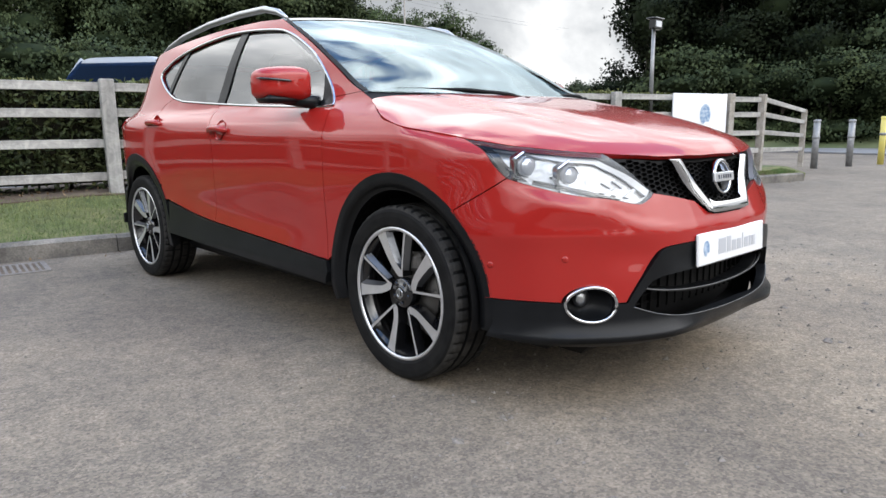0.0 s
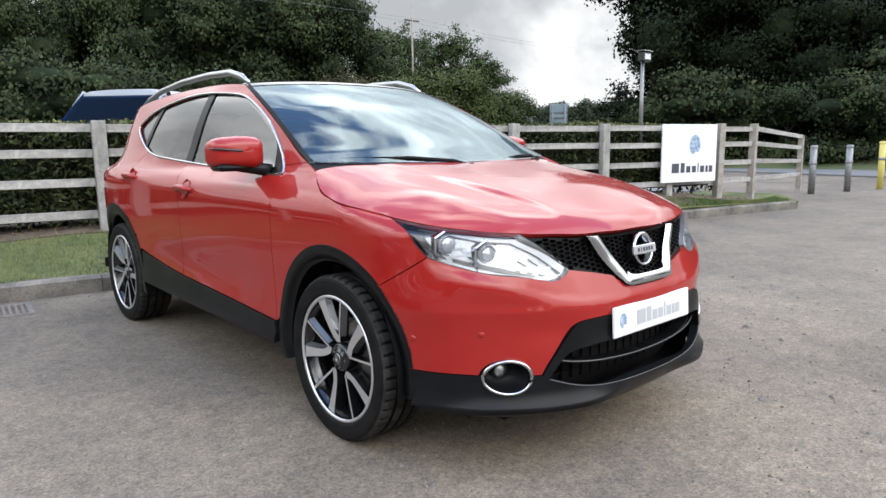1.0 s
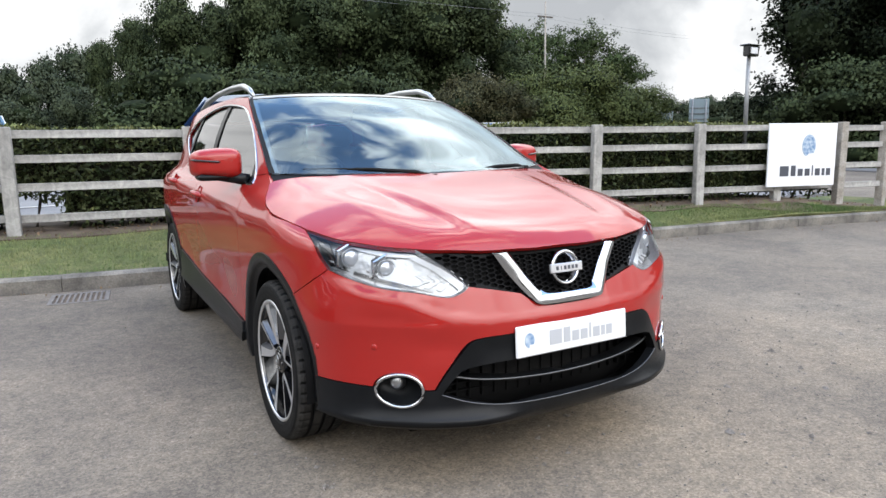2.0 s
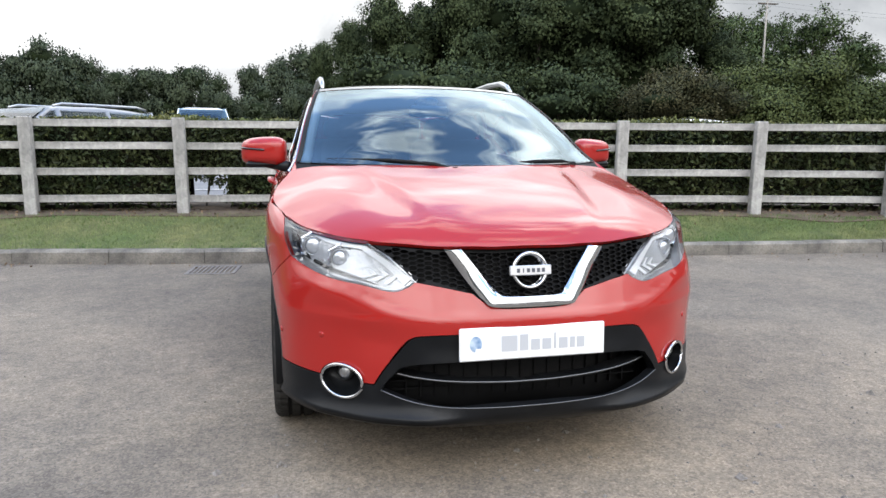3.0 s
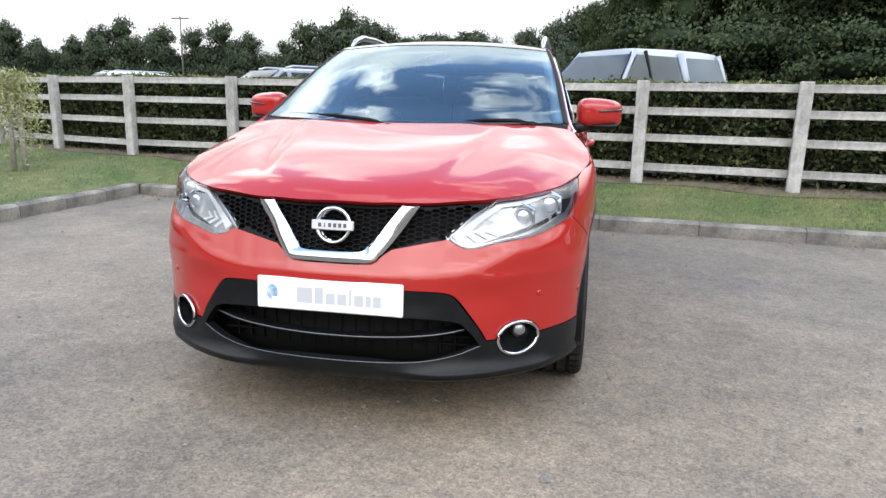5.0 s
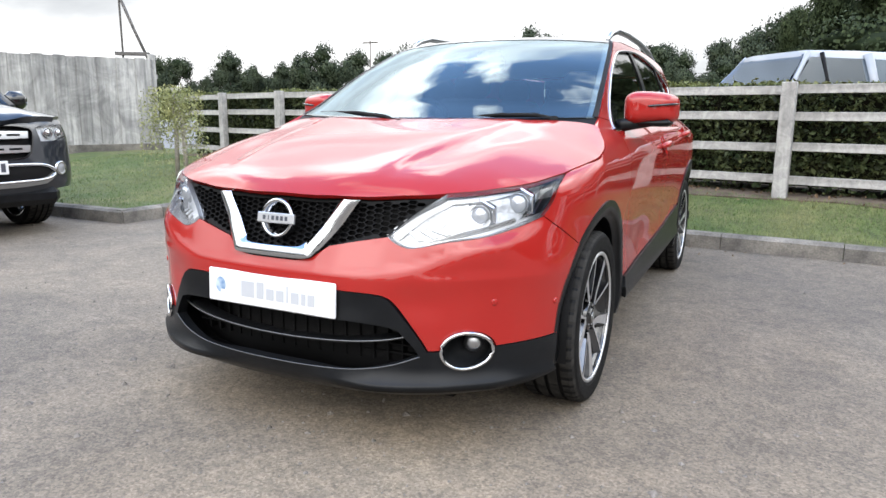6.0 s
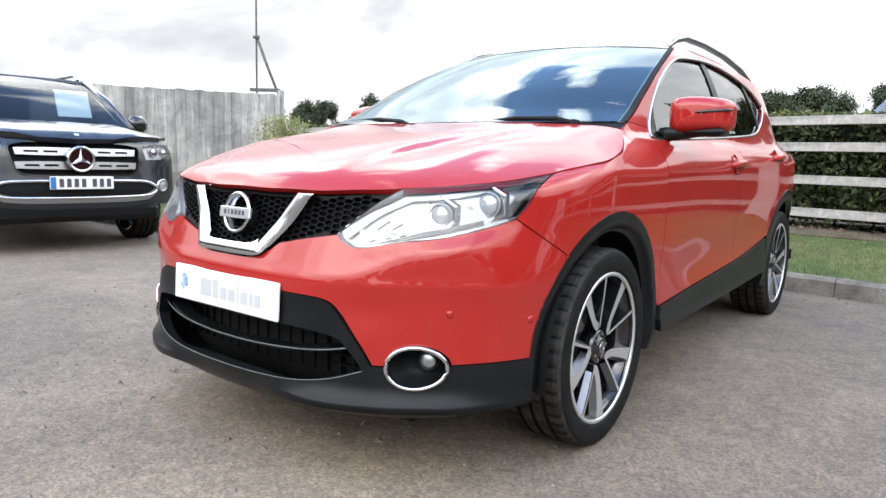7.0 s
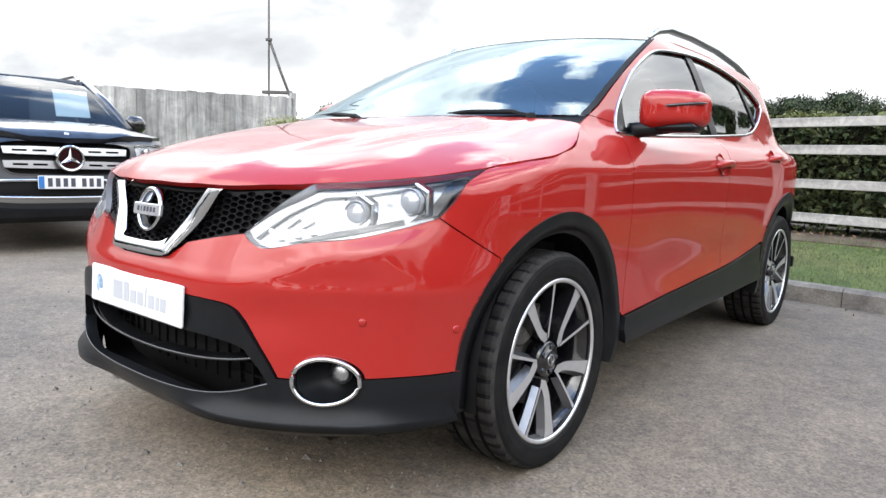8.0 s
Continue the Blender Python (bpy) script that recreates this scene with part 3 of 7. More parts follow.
ground = tagged(new("ground", mesh("ground", [(-400, -400, 0), (400, -400, 0), (400, 400, 0), (-400, 400, 0)], [(0, 1, 2, 3)], ASPHALT)), "worn grey-brown asphalt yard with loose grit", "ground", kind="structure")


def verge_z(x, y):
    """The bank's height: kerb level at its edge, rising to the fence."""
    x, y = np.asarray(x, float), np.asarray(y, float)
    k = np.where(x > -4.45, KERB_Y(x), 2.1 + 2.32 * np.exp(np.minimum(x + 4.45, 0) / .7))
    f = FENCE_Y(x)
    side = np.where(x > -4.45, 9.0, np.abs(x + 4.45) + 2.0 * np.maximum(y - 4.0, 0))
    t = np.minimum(np.clip((y - k) / np.maximum(f - k, .3), 0, 1.4), side / 1.2)
    rough = .012 * np.sin(x * 3.1 + y * 2.3) * np.sin(x * 1.3 - y * 3.7)
    return .118 + .25 * ease(t, 0, 1.05) * (1 - .6 * ease(x, 7.6, 9.2)) + rough * ease(t, .05, .3)


edge = [(x, float(KERB_Y(x)) + .11) for x in np.linspace(-4.36, 10.4, 40)]
far = [(x, float(FENCE_Y(x)) + 1.35) for x in np.linspace(10.4, -8.4, 30)]
verge = edge + [(10.6, 2.9)] + far + [(-10.2, 8.2), (-13.5, 8.0), (-13.5, 2.22), (-4.55, 2.22), (-4.50, 3.4)]
tagged(new("verge", sheet("verge", verge, lambda p: np.stack([p[:, 0], p[:, 1], verge_z(p[:, 0], p[:, 1])], 1), TURF, step=.22, depth=.36, gap=0)), "mown grass verge rising to the fence", "grass verge", kind="structure")
soil = [(x, float(FENCE_Y(x)) - .22 - .05 * math.sin(x * 2.7)) for x in np.linspace(-8.2, 9.3, 60)] + [(x, float(FENCE_Y(x)) + 1.25) for x in np.linspace(9.3, -8.2, 30)]
tagged(new("soil_strip", sheet("soil_strip", soil, lambda p: np.stack([p[:, 0], p[:, 1], verge_z(p[:, 0], p[:, 1]) + .012], 1), EARTH, step=.2, depth=.02, gap=0)), "bare brown soil with litter under the hedge", "soil", kind="structure")
car_park = tagged(new("car_park", mesh("car_park", [(-40, 8.2, .14), (12, 5.2, .14), (12, 18, .30), (-40, 18, .30), (12, 34, .70), (-40, 34, .70), (-40, 8.2, -.1), (12, 5.2, -.1), (12, 34, -.1)], [(0, 1, 2, 3), (3, 2, 4, 5), (6, 7, 1, 0), (7, 8, 4, 2, 1)], ROADTAR, smooth=False)), "grey tarmac car park behind the hedge", "car park", kind="structure")
road = tagged(new("road", Build().box((24.5, 8, .03), (9.5, 90, .06), .01, m=pose(0, 0, 0, 0, 0, -18)).mesh("road", ROADTAR)), "grey tarmac road beyond the bollards", "road", kind="structure")
tagged(new("field", mesh("field", [(-250, 33.5, .66), (22, 33.5, .66), (250, 300, 2), (-250, 300, 2)], [(0, 1, 2, 3)], FIELD)), "distant green field", "field", kind="structure")
bank = []
for k, x in enumerate(np.linspace(0, 1, 30)):
    px, py = 31 - 9 * x, -30 + 85 * x
    bank += [(px, py, .02), (px + 2.5, py + .6, .6 + .1 * math.sin(k)), (px + 30, py + 8, 1.4)]
tagged(new("road_bank", mesh("road_bank", bank, [(a * 3 + j, a * 3 + j + 1, a * 3 + 4 + j, a * 3 + 3 + j) for a in range(29) for j in range(2)], FIELD)), "rough green bank beyond the road", "bank", kind="structure")


# ---- the red crossover: front axle over the origin, nose towards -y ----
car = thing("car", "glossy red compact crossover with black cladding parked on asphalt", "car")


def side_surf(side, lift=0.0):
    return lambda p: skin(p[:, 0], p[:, 1]) * np.array([side, 1, 1])


def nose_surf(p):
    return skin(p[:, 0], p[:, 1])


def arch(cy, r, a0, a1, n=14):
    """Points of a wheel arch on the side sheet, from angle a0 to a1 in degrees, 0 being rearward."""
    return [sy(cy - .010 + .95 * r * math.cos(radians(a)), 0.335 + r * math.sin(radians(a))) for a in np.linspace(a0, a1, n)]


HEAD_TOP = [fx(.817, .911), fx(.748, .887), fx(.640, .870), fx(.548, .861)]
HEAD_IN = [fx(.548, .861), fx(.47, .800), fx(.393, .729)]
HEAD_LOW = [fx(.393, .729), fx(.420, .711), fx(.472, .698), fx(.573, .719), fx(.675, .735), fx(.752, .762), fx(.799, .787)]
HEAD_OUT = [fx(.799, .787), fx(.819, .845), fx(.817, .911)]
SEAM = [fx(.799, .787), fx(.840, .736), fx(.873, .668)]
ARCH_F, ARCH_R = 0.452, 0.470
BLACK_EDGE = [fx(.832, .392), fx(.774, .391), fx(.706, .386)]
FOG_TOP = [fx(.640 + .066 * math.cos(a), .379 + .060 * math.sin(a)) for a in np.linspace(.12, math.pi - .05, 12)]
FOG_NEXT = [fx(.574, .379), fx(.535, .379)]
BLACK_RISE = [fx(.535, .379), fx(.505, .432), fx(.446, .515)]
BLACK_TOP = [fx(.446, .515), fx(.418, .543), fx(.375, .555), fx(.26, .560), fx(0, .562)]
SHUT = [sy(-.305, .913), sy(-.197, .932), sy(-.06, .951), sy(.056, .978), sy(.130, 1.008), sy(.19, 1.037)]
SHUT_BACK = [sy(.19, 1.037), sy(.25, 1.068), sy(.33, 1.10)]
SCREEN_EDGE = [sy(.33, 1.10), sy(.44, 1.147), sy(.60, 1.235), sy(.80, 1.338), sy(1.0, 1.427), sy(1.17, 1.495)]
ROOF_EDGE = [sy(1.17, 1.495), sy(1.5, 1.515), sy(2.0, 1.512), sy(2.5, 1.485), sy(2.95, 1.435)]
DLO_FRONT = [sy(.492, 1.048), sy(.555, 1.128), sy(.68, 1.235), sy(.80, 1.312), sy(1.02, 1.404), sy(1.22, 1.446), sy(1.63, 1.473), sy(2.0, 1.455), sy(2.35, 1.405), sy(2.55, 1.335), sy(2.575, 1.295)]
DLO_REAR = [sy(2.575, 1.295), sy(2.50, 1.245), sy(2.40, 1.195), sy(2.26, 1.148), sy(2.09, 1.120)]
BELT = [sy(2.09, 1.120), sy(1.605, 1.090), sy(1.1, 1.064), sy(.6, 1.046), sy(.492, 1.048)]
GAP_A = [sy(.452, .405), sy(.450, .66), sy(.447, .90), sy(.459, .976), sy(.492, 1.048)]
GAP_B = [sy(1.60, 1.088), sy(1.575, 1.03), sy(1.53, .95), sy(1.505, .83), sy(1.525, .65), sy(1.572, .462)]
GAP_C = [sy(2.26, 1.148), sy(2.40, 1.09), sy(2.43, 1.0), sy(2.405, .88), sy(2.325, .73), sy(2.24, .63)]
SILL = [sy(2.165, .535), sy(1.86, .488), sy(1.572, .462), sy(1.0, .432), sy(.452, .405)]

# bumper: one red moulding across the nose
half = outline([fx(0, .640), fx(.09, .641), fx(.147, .650)], [fx(.147, .650), fx(.205, .692)], [fx(.205, .692), fx(.30, .712), fx(.393, .729)], HEAD_LOW, SEAM,
               arch(0, ARCH_F, 134.6, 173, 8), BLACK_EDGE, FOG_TOP, FOG_NEXT, BLACK_RISE, BLACK_TOP)
half = [tuple(p) for p in half] + [fx(0, .562)]
def bumper_surf(p):
    """The bumper skin with a ledge under the lamps and a shallow scoop beside the intake."""
    s = skin(p[:, 0], p[:, 1])
    a, z = np.abs(s[:, 0]), p[:, 1]
    s[:, 1] += .010 * bell(a, .50, .10) * bell(z, .53, .055)
    # full cheeks: upright up to a crease that climbs from beside the plate to the lamp
    under = sp([.393, .472, .573, .675, .752, .80], [.71, .700, .719, .735, .762, .787])(a) - .028
    crease = .612 + (under - .612) * ease(a, .30, .70)
    gain = np.clip(.868 - NOSE_D(z) - .028 * ease(a, .42, .66) * bell(z, .70, .08), 0, 1)
    s[:, 1] -= .62 * gain * (1 - ease(z, crease - .036, crease + .024)) * (1 - ease(a, .70, .84))
    return s


bumper = part("front_bumper", sheet("front_bumper", half + [(-q, z) for q, z in half[::-1]], bumper_surf, RED, step=0.016, depth=0.02), car, "red painted front bumper")
for x in (-.70, .70, -.825, .825):
    z = .530 if abs(x) < .8 else .505
    q, _ = fx(x, z)
    a, b = skin(q, z), skin(q + .01, z)
    n = np.cross(b - a, (0, 0, 1))
    n /= np.linalg.norm(n)
    m = Matrix.Translation(a) @ Vector(n).to_track_quat('Z', 'Y').to_matrix().to_4x4()
    part("parking_sensor", Build().lathe([(0.0, .004), (.008, .004), (.0105, .002), (.0105, -.002), (.013, -.002), (.013, -.006)], 20, m=m).mesh("parking_sensor", RED, True), bumper)

# black lower bumper with the wide intake and the fog lamp openings
LOWER = [fx(0, .215), fx(.35, .217), fx(.6, .228), fx(.75, .246), sy(-.42, .262)]
INTAKE_TOP = [fx(0, .468), fx(.27, .466), fx(.40, .458), fx(.452, .445)]
INTAKE_SIDE = [fx(.452, .445), fx(.495, .395), fx(.515, .363)]
INTAKE_LOW = [fx(.515, .363), fx(.42, .330), fx(.30, .310), fx(.12, .303), fx(0, .302)]


def ellipse(x, z, rx, rz, n=32):
    return [fx(x + rx * math.cos(a), z + rz * math.sin(a)) for a in (2 * math.pi * k / n for k in range(n))]


half = outline(BLACK_TOP[::-1], BLACK_RISE[::-1], FOG_NEXT[::-1], FOG_TOP[::-1], BLACK_EDGE[::-1], [fx(.832, .392), sy(-.44, .33), sy(-.42, .262)], LOWER[::-1])
half = [tuple(p) for p in half] + [fx(0, .215)]
hole = outline(INTAKE_TOP, INTAKE_SIDE, INTAKE_LOW)
hole = [tuple(p) for p in hole] + [fx(0, .302)]
hole = hole + [(-q, z) for q, z in hole[::-1]][1:-1]


def lower_surf(p):
    """The lower bumper: a flat chin that stands forward, hollow towards the intake."""
    s = skin(p[:, 0], p[:, 1])
    z = p[:, 1]
    a = np.abs(s[:, 0])
    k = bell(z, .262, .030) * ease(a, .10, .42)
    s[:, 1] -= .046 * k * (1 - ease(a, .70, .84)) + .006
    s[:, 0] *= 1 + .020 * k * ease(a, .6, .8)
    s[:, 1] += .012 * bell(z, .52, .05) * (1 - ease(a, .3, .45))
    return s


chin = part("lower_bumper", sheet("lower_bumper", half + [(-q, z) for q, z in half[::-1]], lower_surf, CLAD, holes=[hole, ellipse(.640, .379, .062, .056), ellipse(-.640, .379, .062, .056)], step=0.025, depth=0.035), car, "black textured plastic lower bumper")


def back_of(d, z0=None):
    def f(p):
        s = skin(p[:, 0], p[:, 1])
        s[:, 1] += d
        s[:, 0] *= 0.98
        return s
    return f


box = outline([fx(-.70, .225), fx(.70, .225)], [fx(.70, .225), fx(.70, .56)], [fx(.70, .56), fx(-.70, .56)], [fx(-.70, .56), fx(-.70, .225)])
duct = Build()
for s in (-1, 1):
    q = [skin(*fx(.545, z)) * np.array([s, 1, 1]) + np.array([0, d, 0]) for z, d in ((.226, .012), (.226, .20), (.57, .20), (.57, .012))]
    duct.add([tuple(p) for p in q], [(0, 1, 2, 3)])
for z in (.226, .57):
    xs = np.linspace(-.60, .60, 25)
    near = [tuple(skin(*fx(x, z)) + np.array([0, .012, 0])) for x in xs]
    far_ = [(x, y + .19, zz) for x, y, zz in near]
    duct.add(near + far_, [(i, i + 1, i + 26, i + 25) for i in range(24)])
part("intake_duct", duct.mesh("intake_duct", BLACK), chin)
part("intake_backing", sheet("intake_backing", box, back_of(.13), BLACK, step=0.06, depth=0.0), car)


def strip(name, line, r, surf, mats, off=0.0, n=6, flat=1.0, tidy=8):
    """A bead along a line on a sheet."""
    pts = surf(np.array([tuple(p) for p in curve_pts(line, tidy)] + [line[-1]]))
    pts = [Vector(p) + Vector((0, off, 0)) for p in pts]
    return Build().tube(pts, r, n).mesh(name, mats, True)


def sym(line):
    return [(-q, z) for q, z in line[::-1]] + list(line[1:])


BLADE = [fx(0, .381), fx(.12, .383), fx(.30, .393), fx(.40, .405), fx(.462, .418)]
part("intake_blade", strip("intake_blade", sym(BLADE), .0042, nose_surf, TRIM, .022), chin, "thin satin blade across the intake")
part("intake_trim", strip("intake_trim", sym(INTAKE_LOW[::-1]), .0025, nose_surf, TRIM, -.006), chin)
bars = Build()
for k in range(-8, 9):
    bars.box((k * .052, -.735 + .11 * abs(k * .052) ** 1.6, .385), (.006, .03, .16), .001)
for z in (.335, .365, .42, .445):
    for s in (-1, 1):
        bars.box((s * .21, -.732, z), (.44, .02, .006), .001, m=pose(0, 0, 0, 0, 0, s * 3))
part("intake_grid", bars.mesh("intake_grid", BLACK), chin)
for s in (-1, 1):
    blade = outline([fx(.0, .372), fx(.25, .378)], [fx(.25, .378), fx(.45, .408)], [fx(.45, .408), fx(.455, .416)], [fx(.455, .416), fx(.25, .388)], [fx(.25, .388), fx(0, .381)])
    part("blade_underside", sheet("blade_underside", blade, lambda p, s=s: back_of(.03)(p) * np.array([s, 1, 1]), CLAD, step=.03, depth=.05, flip=s < 0, gap=0), chin)

# fog lamps
for s in (-1, 1):
    pts = lower_surf(np.array(ellipse(s * .640, .379, .064, .058, 40)))
    fog = part("fog_lamp", Build().tube([Vector(p) + Vector((-s * .002, -.006, 0)) for p in list(pts) + [pts[0]]], .0062, 8, caps=False).mesh("fog_ring", CHROME, True), chin, "round fog lamp in a chrome ring")
    c = Vector(pts.mean(0))
    nv = Vector((s * .62, -.78, .03)).normalized()
    m = Matrix.Translation(c) @ nv.to_track_quat('Z', 'Y').to_matrix().to_4x4()
    rim = [Vector(p) for p in nose_surf(np.array(ellipse(s * .640, .379, .063, .057, 32)))]
    vs = rim + [c + (p - c) * .86 + Vector((-s * .012, .05, 0)) for p in rim] + [c + (p - c) * .30 + Vector((-s * .016, .075, 0)) for p in rim]
    fs = [(a + k, (a + 1) % 32 + k, (a + 1) % 32 + k + 32, a + k + 32) for k in (0, 32) for a in range(32)] + [tuple(range(64, 96))]
    part("fog_bowl", mesh("fog_bowl", vs, fs if s > 0 else [f[::-1] for f in fs], CLAD), fog)
    inner = Matrix.Translation(c + Vector((-s * .012 + .008, .048, .012))) @ Vector((s * .25, -.97, 0)).to_track_quat('Z', 'Y').to_matrix().to_4x4()
    part("fog_bulb", Build().lathe([(.030, -.012), (.030, .0), (.027, .006), (.018, .012), (.008, .0145), (0.0005, .015)], 28, m=inner).mesh("fog_bulb", SATIN, True), fog)

# grille: honeycomb, backing, the bright V and the round badge
GRILLE_TOP = [fx(0, .838), fx(.30, .836), fx(.42, .846), fx(.53, .856)]
GRILLE_SIDE = [fx(.53, .856), fx(.462, .797), fx(.388, .728)]
GRILLE_LOW = [fx(.388, .728), fx(.30, .711), fx(.205, .690)]
half = outline(GRILLE_TOP, GRILLE_SIDE, GRILLE_LOW, [fx(.205, .690), fx(.147, .648)], [fx(.147, .648), fx(.09, .640), fx(0, .639)])
half = [tuple(p) for p in half] + [fx(0, .639)]
full = half + [(-q, z) for q, z in half[::-1]][1:-1]
fine = resample(full, .02)
hexes = []
hx, hz = .0158, .0078
for r in range(-2, 40):
    for c in range(-14, 15):
        x, z = (c + .5 * (r % 2)) * hx * 3.36, .644 + r * hz * .866 * 1.15
        if abs(x) > .52 or not .64 < z < .86:
            continue
        h = [fx(x + hx * dx, z + hz * dz) for dx, dz in ((-1, 0), (-.5, .86), (.5, .86), (1, 0), (.5, -.86), (-.5, -.86))]
        if inside(np.array(h), shrink(fine, .0015)).all():
            hexes.append(h)
part("grille", sheet("grille", full, nose_surf, BLACK, holes=hexes, step=.03, depth=.016, lift=-.016, grid=False), car, "black honeycomb grille")
part("grille_backing", sheet("grille_backing", full, nose_surf, BLACK, step=.05, depth=.0, lift=-.07), car)
vee = outline([fx(.230, .838), fx(.293, .837)], [fx(.293, .837), fx(.220, .728), fx(.174, .670)], [fx(.172, .672), fx(.158, .656), fx(.132, .648), fx(.09, .646)], [fx(.09, .646), fx(0, .645)])
vee_in = outline([fx(0, .681), fx(.08, .682)], [fx(.08, .682), fx(.110, .687), fx(.128, .704)], [fx(.128, .704), fx(.174, .762), fx(.230, .838)])
right = [tuple(p) for p in vee] + [fx(0, .645)]
loop = [tuple(p) for p in vee_in] + right
loop = loop + [(-q, z) for q, z in loop[::-1]][1:-1]


def vee_surf(p):
    """A rounded bar: proudest along its middle line."""
    s = skin(p[:, 0], p[:, 1])
    a, z = np.abs(s[:, 0]), p[:, 1]
    ax, az, bx, bz = .263, .838, .140, .668
    t = np.clip(((a - ax) * (bx - ax) + (z - az) * (bz - az)) / ((bx - ax) ** 2 + (bz - az) ** 2), 0, 1)
    d = np.minimum(np.hypot(a - ax - t * (bx - ax), z - az - t * (bz - az)), np.where(a < bx, np.abs(z - bz), 9))
    s[:, 1] -= .002 + .020 * np.cos(np.clip(d / .034, 0, 1) * math.pi / 2)
    return s


part("grille_vee", sheet("grille_vee", loop, vee_surf, CHROME, step=.009, depth=.035, gap=.001), car, "bright chrome V across the grille")
badge_m = pose(0, -.816, .764, 90 - 9, 0, 0)
ring = Build()
ring.lathe([(.052, .0), (.0535, .006), (.059, .0085), (.0645, .006), (.066, .0), (.066, -.03), (.052, -.03)], 56, m=badge_m)
badge = part("badge", ring.mesh("badge", CHROME, True), car, "round chrome badge with a plain bar")
part("badge_bar", Build().box((0, 0, .006), (.150, .034, .012), .003, m=badge_m).box((0, 0, -.016), (.10, .02, .03), .002, m=badge_m).mesh("badge_bar", MACHINED), badge)
marks = Build()
for k in range(6):
    marks.box((-.045 + k * .018, 0, .0125), (.011 if k != 1 else .004, .014, .0015), .0003, m=badge_m)
part("badge_mark", marks.mesh("badge_mark", DARKINK), badge)

# number plate with a dealer's mark: a blue shape and plain grey bars
plate_m = pose(0, -.868, .527, 90 - 3, 0, 0)
plate = part("number_plate", Build().box((0, 0, 0), (.522, .113, .012), .004, m=plate_m).mesh("number_plate", PLATE), car, "white dealer show plate with a grey word and blue mark")
logo = [(-.205 + .021 * math.cos(a), .002 + .027 * math.sin(a)) for a in np.linspace(-.6, 2 * math.pi - 1.7, 24)]
part("plate_mark", Build().prism(logo + [(-.205, -.012)], .0062, .0075, m=plate_m).mesh("plate_mark", BLUEINK), plate)
WORD = ((-.122, .056, .054), (-.070, .030, .056), (-.029, .032, .038), (.012, .032, .038), (.042, .008, .056), (.072, .032, .038), (.106, .018, .038), (.136, .028, .038))
for x, wd, ht in WORD:
    part("word_bar", Build().box((x + .035, -.028 + ht / 2, .0068), (wd, ht, .0012), .0003, m=plate_m).mesh("word_bar", GREYINK), plate)

